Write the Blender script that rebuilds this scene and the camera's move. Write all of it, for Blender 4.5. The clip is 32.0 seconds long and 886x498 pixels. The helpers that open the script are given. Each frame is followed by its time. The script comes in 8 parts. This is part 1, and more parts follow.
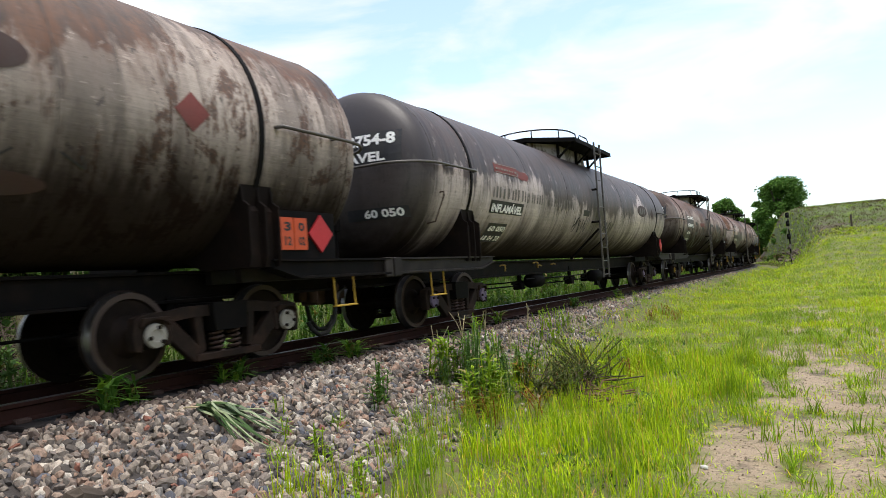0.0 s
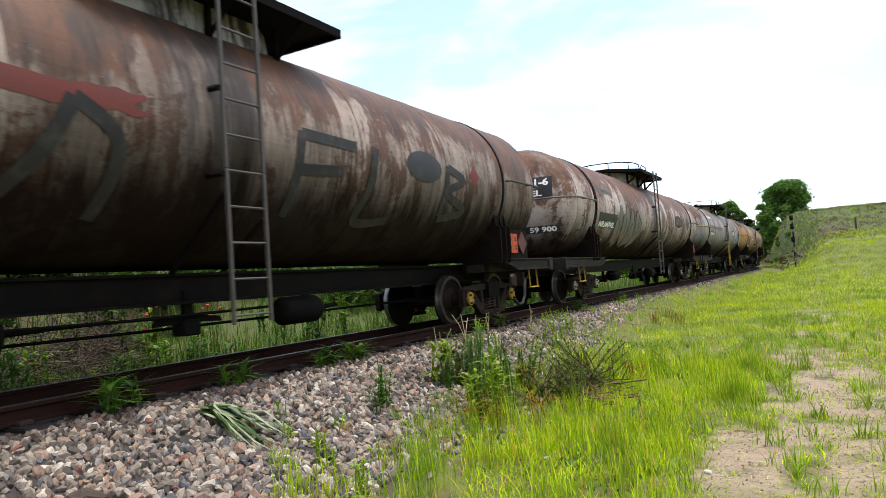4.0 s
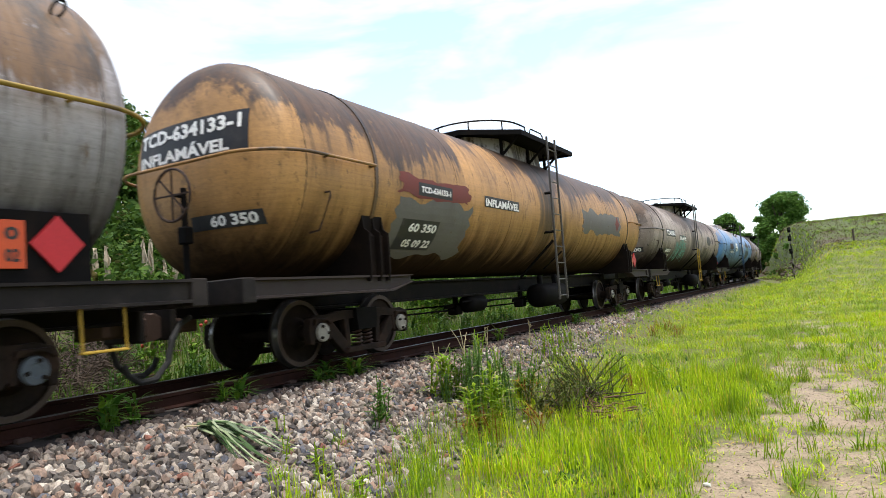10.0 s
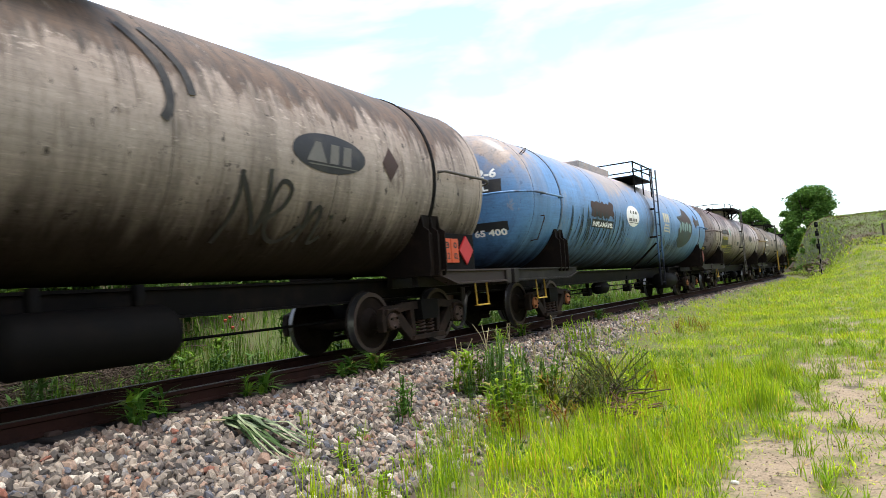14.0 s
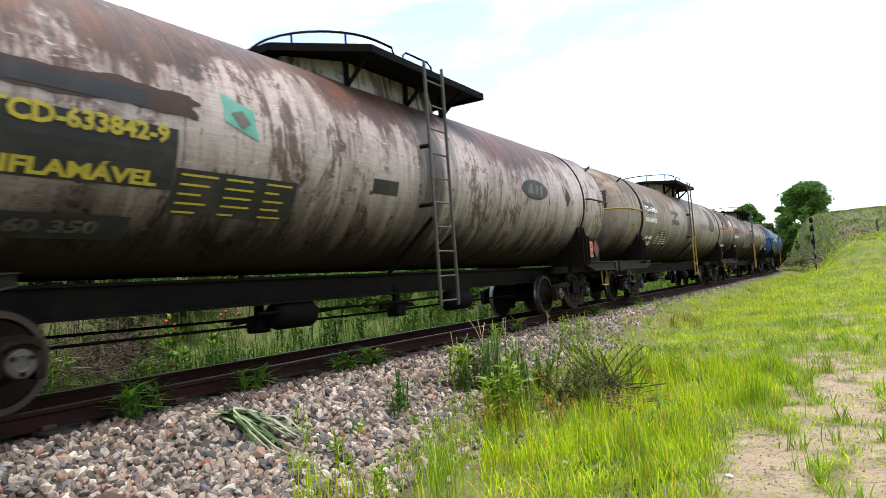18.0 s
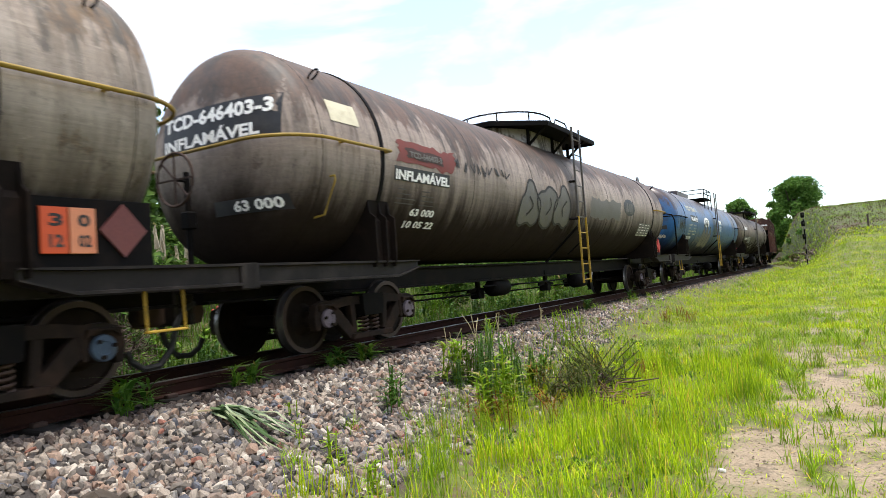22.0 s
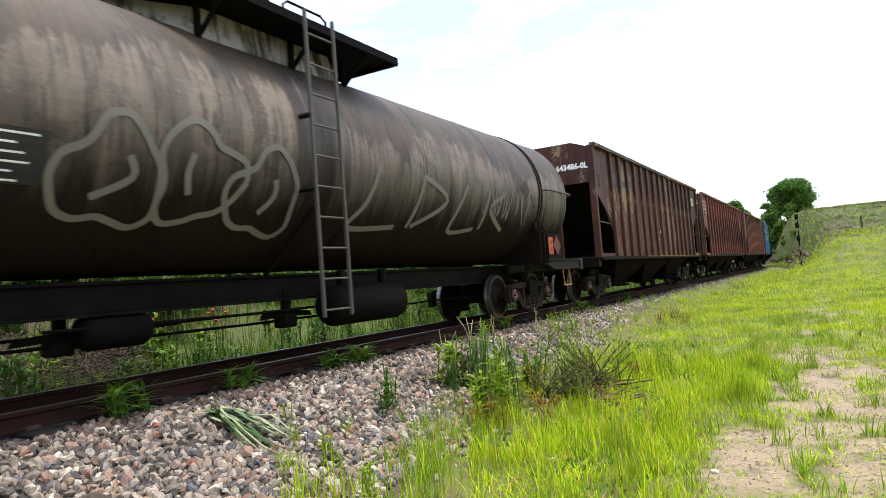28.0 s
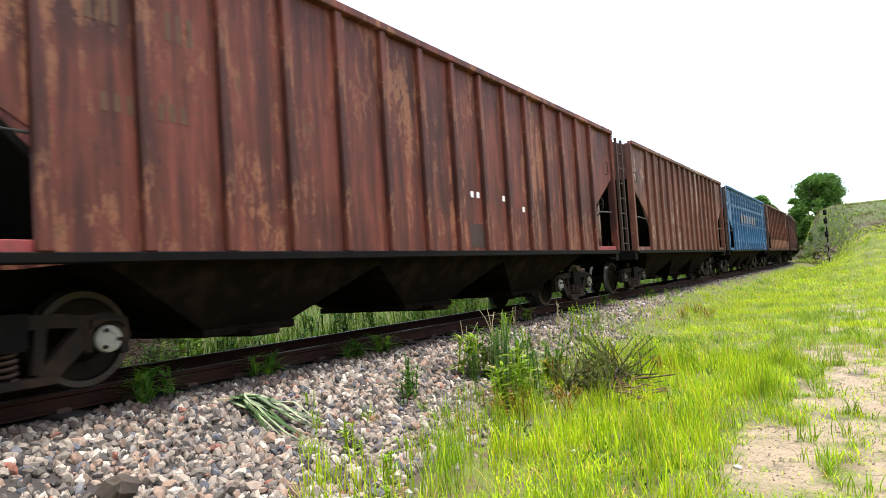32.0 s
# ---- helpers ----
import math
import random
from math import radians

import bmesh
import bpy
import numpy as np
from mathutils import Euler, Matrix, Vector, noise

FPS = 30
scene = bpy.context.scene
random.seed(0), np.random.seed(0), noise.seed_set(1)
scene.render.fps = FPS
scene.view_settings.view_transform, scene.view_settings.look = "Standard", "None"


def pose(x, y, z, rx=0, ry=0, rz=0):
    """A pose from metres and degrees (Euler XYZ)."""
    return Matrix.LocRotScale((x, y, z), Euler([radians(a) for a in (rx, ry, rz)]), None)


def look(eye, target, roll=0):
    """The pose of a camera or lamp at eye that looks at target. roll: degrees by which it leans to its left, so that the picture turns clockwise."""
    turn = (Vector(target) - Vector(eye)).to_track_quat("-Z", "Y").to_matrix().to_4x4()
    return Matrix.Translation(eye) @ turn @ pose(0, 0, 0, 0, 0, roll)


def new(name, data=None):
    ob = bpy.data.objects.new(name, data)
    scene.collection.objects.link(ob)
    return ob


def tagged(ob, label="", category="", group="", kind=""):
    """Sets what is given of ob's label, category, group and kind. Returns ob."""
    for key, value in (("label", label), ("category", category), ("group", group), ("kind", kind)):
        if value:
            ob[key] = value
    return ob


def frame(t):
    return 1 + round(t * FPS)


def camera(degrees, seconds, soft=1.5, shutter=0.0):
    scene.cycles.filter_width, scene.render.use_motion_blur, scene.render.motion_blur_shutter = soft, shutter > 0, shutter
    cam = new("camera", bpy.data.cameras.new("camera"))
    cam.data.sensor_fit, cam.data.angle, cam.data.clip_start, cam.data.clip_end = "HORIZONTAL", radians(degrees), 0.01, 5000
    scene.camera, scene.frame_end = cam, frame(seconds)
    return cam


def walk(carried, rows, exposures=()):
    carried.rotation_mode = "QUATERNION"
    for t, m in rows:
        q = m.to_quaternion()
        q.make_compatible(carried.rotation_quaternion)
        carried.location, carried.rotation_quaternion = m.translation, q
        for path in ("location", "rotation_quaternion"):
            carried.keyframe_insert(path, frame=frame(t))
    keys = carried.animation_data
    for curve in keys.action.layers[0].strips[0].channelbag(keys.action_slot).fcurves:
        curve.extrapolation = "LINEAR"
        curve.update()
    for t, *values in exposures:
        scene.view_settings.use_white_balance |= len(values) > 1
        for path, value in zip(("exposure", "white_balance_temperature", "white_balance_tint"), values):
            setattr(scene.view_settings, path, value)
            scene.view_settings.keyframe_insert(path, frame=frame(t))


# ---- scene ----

def aim(x, y, z, yaw, pitch, roll):
    """A camera's pose: yaw to the left of +y, pitch up, lean, in degrees."""
    a, b = radians(yaw), radians(pitch)
    way = Vector((-math.sin(a) * math.cos(b), math.cos(a) * math.cos(b), math.sin(b)))
    return look((x, y, z), Vector((x, y, z)) + way, roll)


cam = camera(66.74, 32.0, soft=0.8, shutter=0.15)
walk(cam, [
    (0, aim(0.037, -0.000, 0.761, 29.36, 2.43, -4.01)),
    (0.5, aim(0.037, 0.005, 0.763, 29.48, 2.33, -3.77)),
    (1, aim(0.038, 0.007, 0.761, 29.47, 2.40, -3.56)),
    (1.5, aim(0.038, 0.007, 0.763, 29.42, 2.49, -3.71)),
    (2, aim(0.032, 0.001, 0.765, 29.39, 2.48, -3.76)),
    (2.5, aim(0.028, 0.007, 0.759, 29.47, 2.53, -3.83)),
    (3, aim(0.036, 0.002, 0.759, 29.62, 2.60, -3.77)),
    (3.5, aim(0.034, 0.007, 0.763, 29.64, 2.60, -3.79)),
    (5.5, aim(0.038, 0.019, 0.773, 29.40, 2.71, -4.25)),
    (6, aim(0.041, 0.018, 0.763, 29.32, 2.94, -4.29)),
    (6.5, aim(0.045, 0.001, 0.767, 29.16, 3.13, -4.40)),
    (7, aim(0.053, 0.001, 0.767, 29.12, 3.41, -4.60)),
    (7.5, aim(0.067, 0.006, 0.769, 29.19, 3.74, -4.52)),
    (8, aim(0.065, 0.006, 0.765, 29.10, 3.95, -4.53)),
    (8.5, aim(0.058, -0.002, 0.764, 28.94, 4.11, -4.49)),
    (9, aim(0.043, 0.001, 0.767, 28.91, 4.06, -4.23)),
    (9.5, aim(0.050, 0.004, 0.760, 29.11, 4.00, -4.19)),
    (10, aim(0.056, -0.009, 0.769, 29.42, 3.82, -4.27)),
    (10.5, aim(0.052, -0.003, 0.764, 29.75, 3.72, -4.38)),
    (11, aim(0.047, -0.001, 0.761, 30.09, 3.74, -4.48)),
    (11.5, aim(0.040, -0.006, 0.769, 30.44, 3.71, -4.32)),
    (12, aim(0.044, -0.012, 0.767, 30.76, 3.75, -4.39)),
    (12.5, aim(0.036, -0.013, 0.766, 30.99, 3.68, -4.20)),
    (13, aim(0.032, -0.015, 0.763, 31.18, 3.61, -4.03)),
    (13.5, aim(0.030, -0.007, 0.761, 31.29, 3.59, -4.15)),
    (14, aim(0.032, -0.002, 0.764, 31.23, 3.61, -4.29)),
    (14.5, aim(0.032, -0.008, 0.761, 31.07, 3.65, -4.24)),
    (16.5, aim(0.027, -0.005, 0.761, 31.09, 2.98, -4.14)),
    (17, aim(0.037, -0.007, 0.758, 31.13, 3.01, -4.22)),
    (17.5, aim(0.035, -0.005, 0.761, 31.07, 3.05, -4.26)),
    (18, aim(0.032, -0.001, 0.758, 30.92, 3.17, -4.23)),
    (18.5, aim(0.031, -0.000, 0.757, 30.77, 3.24, -4.18)),
    (19, aim(0.027, 0.001, 0.761, 30.57, 3.22, -4.22)),
    (19.5, aim(0.028, -0.002, 0.763, 30.40, 3.18, -4.30)),
    (20, aim(0.036, 0.001, 0.757, 30.46, 3.15, -4.46)),
    (20.5, aim(0.033, 0.006, 0.756, 30.52, 3.07, -4.42)),
    (21, aim(0.021, -0.001, 0.760, 30.46, 3.01, -4.35)),
    (21.5, aim(0.024, 0.012, 0.760, 30.50, 2.89, -4.28)),
    (22, aim(0.019, 0.019, 0.760, 30.37, 2.71, -4.31)),
    (22.5, aim(0.019, 0.021, 0.765, 30.21, 2.49, -4.23)),
    (23, aim(0.017, 0.019, 0.762, 30.03, 2.36, -4.11)),
    (23.5, aim(0.023, 0.016, 0.765, 29.91, 2.28, -4.29)),
    (24, aim(0.028, 0.016, 0.759, 29.83, 2.27, -4.53)),
    (24.5, aim(0.036, 0.008, 0.763, 29.83, 2.26, -4.85)),
    (25, aim(0.027, 0.012, 0.766, 29.80, 2.28, -4.67)),
    (25.5, aim(0.038, 0.007, 0.759, 29.83, 2.53, -4.49)),
    (27.5, aim(0.043, 0.004, 0.765, 29.81, 2.91, -4.44)),
    (28, aim(0.040, 0.004, 0.763, 29.98, 2.86, -4.41)),
    (28.5, aim(0.030, 0.004, 0.759, 30.18, 2.63, -4.30)),
    (29, aim(0.031, -0.001, 0.757, 30.49, 2.37, -4.12)),
    (29.5, aim(0.023, 0.002, 0.751, 30.85, 2.18, -3.84)),
    (30, aim(0.024, -0.001, 0.753, 31.27, 2.04, -3.60)),
    (30.5, aim(0.028, -0.005, 0.753, 31.58, 2.03, -3.69)),
    (31, aim(0.032, -0.009, 0.753, 31.78, 2.08, -3.66)),
    (31.5, aim(0.034, -0.012, 0.752, 31.86, 2.21, -3.58)),
    (32, aim(0.033, -0.007, 0.753, 31.85, 2.31, -3.69)),
], exposures=[(0, -0.05), (2, 0.02), (7, 0.19), (12.5, 0.21), (17.7, 0.31), (24.5, 0.29), (28, 0.38), (32, 0.7)])

# how far the train has run, in metres, time by time
RUN = [(0, 0.00), (2, 15.68), (3.5, 27.40), (5.5, 42.87), (7, 54.31), (8.5, 65.73), (10, 77.14), (11.5, 88.41), (13, 99.64), (14.5, 110.90), (16.5, 126.01), (18.5, 141.19), (20.5, 156.40), (22.5, 171.65), (24, 183.16), (25.5, 194.66), (27.5, 210.01), (29.5, 225.36), (32, 244.56)]

# ---- light ----
SUN_ELEV, SUN_TURN = 81, 100   # degrees above the horizon; turned clockwise from +y
world = bpy.data.worlds.new("sky")
world.use_nodes = True
scene.world = world


def make_sky():
    nt = world.node_tree
    nt.nodes.clear()
    out = nt.nodes.new("ShaderNodeOutputWorld")
    bg = nt.nodes.new("ShaderNodeBackground")
    sky = nt.nodes.new("ShaderNodeTexSky")
    sky.sky_type, sky.sun_disc = "NISHITA", False
    sky.sun_elevation, sky.sun_rotation = radians(SUN_ELEV), radians(SUN_TURN)
    sky.air_density, sky.dust_density = 1.0, 2.0
    gain = nt.nodes.new("ShaderNodeVectorMath")
    gain.operation = "SCALE"
    gain.inputs["Scale"].default_value = 0.36
    tc = nt.nodes.new("ShaderNodeTexCoord")
    mp = nt.nodes.new("ShaderNodeMapping")
    mp.inputs["Scale"].default_value = (1.0, 1.0, 3.2)
    mp.inputs["Rotation"].default_value = (0, 0, radians(120))
    mp.inputs["Location"].default_value = (0, 0, 0.24)
    nz = nt.nodes.new("ShaderNodeTexNoise")
    nz.inputs["Scale"].default_value = 3.3
    nz.inputs["Detail"].default_value = 7
    nz.inputs["Roughness"].default_value = 0.52
    nz.inputs["Distortion"].default_value = 0.35
    ramp = nt.nodes.new("ShaderNodeValToRGB")
    ramp.color_ramp.elements[0].position = 0.41
    ramp.color_ramp.elements[0].color = (0.1, 0.1, 0.1, 1)
    ramp.color_ramp.elements[1].position = 0.60
    mix = nt.nodes.new("ShaderNodeMix")
    mix.data_type = "RGBA"
    mix.inputs["B"].default_value = (1.12, 1.13, 1.14, 1)
    ln = nt.links.new
    ln(tc.outputs["Generated"], mp.inputs["Vector"])
    ln(mp.outputs["Vector"], nz.inputs["Vector"])
    ln(nz.outputs["Fac"], ramp.inputs["Fac"])
    ln(sky.outputs["Color"], gain.inputs[0])
    ln(gain.outputs["Vector"], mix.inputs["A"])
    ln(ramp.outputs["Color"], mix.inputs["Factor"])
    ln(mix.outputs["Result"], bg.inputs["Color"])
    ln(bg.outputs["Background"], out.inputs["Surface"])
    bg.inputs["Strength"].default_value = 1.0


make_sky()
sun = new("sun", bpy.data.lights.new("sun", "SUN"))
sun.data.energy, sun.data.angle, sun.data.color = 3.5, radians(14), (1.0, 0.96, 0.9)
_e, _a = radians(SUN_ELEV), radians(SUN_TURN)
sun.matrix_world = look((0, 0, 40), (-math.sin(_a) * math.cos(_e), -math.cos(_a) * math.cos(_e), 40 - math.sin(_e)))

# ---- materials ----
class Mat:
    """A small builder of node materials."""

    def __init__(self, name, rough=0.8, metal=0.0, spec=0.5):
        self.m = bpy.data.materials.new(name)
        self.m.use_nodes = True
        self.nt = self.m.node_tree
        self.b = self.nt.nodes["Principled BSDF"]
        self.b.inputs["Roughness"].default_value = rough
        self.b.inputs["Metallic"].default_value = metal
        self.b.inputs["Specular IOR Level"].default_value = spec
        self.tc = self.nt.nodes.new("ShaderNodeTexCoord")

    def put(self, val, sock):
        if isinstance(val, bpy.types.NodeSocket):
            self.nt.links.new(val, sock)
        elif isinstance(val, (tuple, list)) and len(val) == 3 and sock.type == "RGBA":
            sock.default_value = (*val, 1)
        else:
            sock.default_value = val

    def co(self, scale=(1, 1, 1), kind="Object", shift=(0, 0, 0)):
        n = self.nt.nodes.new("ShaderNodeMapping")
        self.nt.links.new(self.tc.outputs[kind], n.inputs["Vector"])
        n.inputs["Scale"].default_value = scale
        n.inputs["Location"].default_value = shift
        return n.outputs["Vector"]

    def noise(self, vec, scale=1.0, detail=4.0, rough=0.55, dist=0.0):
        n = self.nt.nodes.new("ShaderNodeTexNoise")
        self.nt.links.new(vec, n.inputs["Vector"])
        for k, v in (("Scale", scale), ("Detail", detail), ("Roughness", rough), ("Distortion", dist)):
            n.inputs[k].default_value = v
        return n.outputs["Fac"]

    def ramp(self, val, lo, hi):
        n = self.nt.nodes.new("ShaderNodeMapRange")
        n.interpolation_type = "SMOOTHSTEP"
        self.put(val, n.inputs["Value"])
        n.inputs["From Min"].default_value, n.inputs["From Max"].default_value = lo, hi
        return n.outputs["Result"]

    def math(self, op, a, b=0.0):
        n = self.nt.nodes.new("ShaderNodeMath")
        n.operation = op
        self.put(a, n.inputs[0])
        self.put(b, n.inputs[1])
        return n.outputs["Value"]

    def mix(self, f, a, b):
        n = self.nt.nodes.new("ShaderNodeMix")
        n.data_type = "RGBA"
        self.put(f, n.inputs["Factor"])
        self.put(a, n.inputs["A"])
        self.put(b, n.inputs["B"])
        return n.outputs["Result"]

    def axis(self, which):
        n = self.nt.nodes.new("ShaderNodeSeparateXYZ")
        self.nt.links.new(self.tc.outputs["Object"], n.inputs["Vector"])
        return n.outputs[which]

    def white(self, val):
        n = self.nt.nodes.new("ShaderNodeTexWhiteNoise")
        n.noise_dimensions = "1D"
        self.put(val, n.inputs["W"])
        return n.outputs["Value"]

    def island(self):
        return self.nt.nodes.new("ShaderNodeNewGeometry").outputs["Random Per Island"]

    def any_object(self):
        return self.nt.nodes.new("ShaderNodeObjectInfo").outputs["Random"]

    def bump(self, height, dist=0.01, strength=0.5):
        n = self.nt.nodes.new("ShaderNodeBump")
        self.put(height, n.inputs["Height"])
        n.inputs["Distance"].default_value, n.inputs["Strength"].default_value = dist, strength
        self.nt.links.new(n.outputs["Normal"], self.b.inputs["Normal"])

    def done(self, colour, rough=None):
        self.put(colour, self.b.inputs["Base Color"])
        if rough is not None:
            self.put(rough, self.b.inputs["Roughness"])
        return self.m


def plain(name, col, rough=0.7, metal=0.0, vary=0.25, scale=9.0, dirt=(0.03, 0.026, 0.022), amount=0.5, spec=0.4):
    """Paint or metal with blotches of dirt and a fine grain."""
    k = Mat(name, rough, metal, spec)
    big, fine = k.noise(k.co(), scale * 0.35, 5, 0.6), k.noise(k.co(), scale * 5, 3)
    dark = tuple(c * (1 - vary) for c in col)
    c = k.mix(fine, dark, col)
    c = k.mix(k.math("MULTIPLY", k.ramp(big, 0.45, 0.75), amount), c, dirt)
    k.bump(fine, 0.004, 0.35)
    return k.done(c)


def tank_paint(name, col, stain, stain2, level, seed, streak=0.55, chips=0.3, dirt=(0.075, 0.066, 0.052), rust=0.25, wet=0.62, grime_shade_top=2.6, front=None):
    """Weathered tank paint: stain runs down from the top, plate by plate, with streaks, scratches, chips and rust."""
    k = Mat(name, wet, spec=0.45)
    col = tuple(v * w for v, w in zip(col, (1.16, 1.01, 0.93) if col[0] > col[2] else (0.72, 0.68, 0.68)))
    dirt = tuple(v * w for v, w in zip(dirt, (0.42, 0.38, 0.35)))
    stain, stain2 = tuple(v * w for v, w in zip(stain, (0.56, 0.5, 0.44))), tuple(v * w for v, w in zip(stain2, (0.86, 0.63, 0.46)))
    sh = (seed * 3.7, seed * 1.9, seed * 5.3)
    y, z = k.axis("Y"), k.axis("Z")
    plate = k.white(k.math("FLOOR", k.math("ADD", k.math("DIVIDE", y, 1.93), seed)))
    big = k.noise(k.co((0.55, 0.55, 0.4), shift=sh), 1.0, 5, 0.6, 0.4)
    run = k.noise(k.co((0.5, 2.6, 0.16), shift=sh), 1.6, 5, 0.62, 0.2)
    fine = k.noise(k.co((0.8, 9.0, 0.5), shift=sh), 2.0, 5, 0.68)
    rag = k.noise(k.co((1.0, 1.6, 1.0), shift=sh), 3.2, 9, 0.74, 0.3)
    lines = k.noise(k.co((2.5, 0.35, 16.0), shift=sh), 2.0, 6, 0.75)
    hair = k.noise(k.co((3.0, 0.8, 60.0), shift=sh), 1.6, 3, 0.6)
    grain = k.noise(k.co((1, 1, 1), shift=sh), 30.0, 5, 0.75)

    def plus(base, tex, amp):
        return k.math("ADD", base, k.math("MULTIPLY", k.math("SUBTRACT", tex, 0.5), amp))
    # how far down the stain reaches
    edge = plus(plus(plus(plus(z, run, 0.95), big, 2.1), plate, 0.5), rag, 0.8)
    top = k.ramp(edge, level - 0.03, level + 0.16)
    veil = k.ramp(edge, level - 0.7, level + 0.3)
    # brushed paint with long scratches along the tank
    c = k.mix(k.ramp(lines, 0.3, 0.7), tuple(v * 0.84 for v in col), tuple(min(v * 1.08, 0.85) for v in col))
    c = k.mix(k.math("MULTIPLY", k.ramp(hair, 0.60, 0.66), 0.2), c, tuple(v * 0.4 for v in col))
    c = k.mix(k.math("MULTIPLY", plate, 0.2), c, dirt)
    # runs and washes of dirt
    c = k.mix(k.math("MULTIPLY", k.ramp(plus(fine, rag, 0.5), 0.52, 0.68), streak * 0.55), c, dirt)
    wash = k.ramp(plus(k.noise(k.co((0.8, 1.4, 0.2), shift=sh), 1.3, 5, 0.65), rag, 0.35), 0.47, 0.60)
    c = k.mix(k.math("MULTIPLY", wash, streak * 0.62), c, dirt)
    # rust that has broken through
    patch = k.math("ADD", k.math("MULTIPLY", k.noise(k.co((0.8, 0.9, 0.6), shift=sh), 1.4, 9, 0.76, 0.5), 0.8), k.math("MULTIPLY", fine, 0.22))
    c = k.mix(k.math("MULTIPLY", k.ramp(patch, 0.60 - rust * 0.13, 0.64 - rust * 0.12), min(0.3 + rust, 0.9)), c, k.mix(k.ramp(grain, 0.35, 0.65), stain2, stain))
    c = k.mix(k.math("MULTIPLY", veil, 0.38), c, stain2)
    drip = k.ramp(plus(k.noise(k.co((0.5, 4.0, 0.12), shift=sh), 2.4, 4, 0.6), rag, 0.18), 0.52, 0.60)
    c = k.mix(k.math("MULTIPLY", k.math("MULTIPLY", drip, veil), 0.75), c, stain)
    fleck = k.ramp(k.noise(k.co((0.9, 1.2, 4.0), shift=sh), 5.0, 8, 0.78), 0.585, 0.62)
    c = k.mix(k.math("MULTIPLY", fleck, 0.15 + chips * 0.5), c, tuple(min(v * 1.3, 0.8) for v in col))
    tone = k.mix(k.ramp(k.noise(k.co((1.1, 1.6, 0.5), shift=sh), 2.2, 8, 0.72), 0.36, 0.62), stain, stain2)
    tone = k.mix(k.math("MULTIPLY", k.ramp(lines, 0.5, 0.7), 0.5), tone, tuple(v * 0.45 for v in stain))
    tone = k.mix(k.math("MULTIPLY", k.ramp(rag, 0.60, 0.66), 0.5), tone, tuple(v * 0.75 for v in col))
    c = k.mix(k.math("MULTIPLY", top, 0.92), c, tone)
    # overflow from the hatches has run down beside the ladder
    away = k.math("ABSOLUTE", plus(k.math("SUBTRACT", y, 0.05), run, 2.2))
    spill = k.math("MULTIPLY", k.ramp(away, 0.7, 0.15), k.ramp(k.math("ADD", z, k.math("MULTIPLY", fine, 0.8)), 1.6, 2.6))
    c = k.mix(k.math("MULTIPLY", spill, 0.8), c, (0.022, 0.017, 0.014))
    # chips and spots
    spot = k.ramp(k.noise(k.co((1, 1.0, 0.55), shift=sh), 9.0, 6, 0.65), 0.625, 0.65)
    c = k.mix(k.math("MULTIPLY", spot, 0.25 + chips * 0.7), c, (0.024, 0.018, 0.015))
    c = k.mix(k.math("MULTIPLY", k.ramp(grain, 0.5, 0.68), 0.3), c, (0.04, 0.035, 0.03))
    if front:
        smear = k.ramp(plus(y, big, 1.4), front[0] + 0.25, front[0] - 0.35)
        c = k.mix(k.math("MULTIPLY", smear, front[1]), c, k.mix(run, (0.012, 0.009, 0.0095), (0.034, 0.025, 0.024)))
    # grime from the track, and shade painted into the underside plates' colour
    grime_shade = k.ramp(plus(plus(z, run, 0.9), rag, 0.4), grime_shade_top, grime_shade_top - 1.0)
    c = k.mix(k.math("MULTIPLY", grime_shade, 0.96), c, (0.0125, 0.0078, 0.0056))
    k.bump(k.math("ADD", k.math("MULTIPLY", grain, 0.35), k.math("MULTIPLY", big, 1.5)), 0.012, 0.35)
    k.put(k.math("SUBTRACT", 0.5, k.math("MULTIPLY", grime_shade, 0.45)), k.b.inputs["Specular IOR Level"])
    return k.done(c, k.math("ADD", wet - 0.2, k.math("MULTIPLY", k.math("ADD", fine, k.math("MULTIPLY", grime_shade, 0.6)), 0.36)))


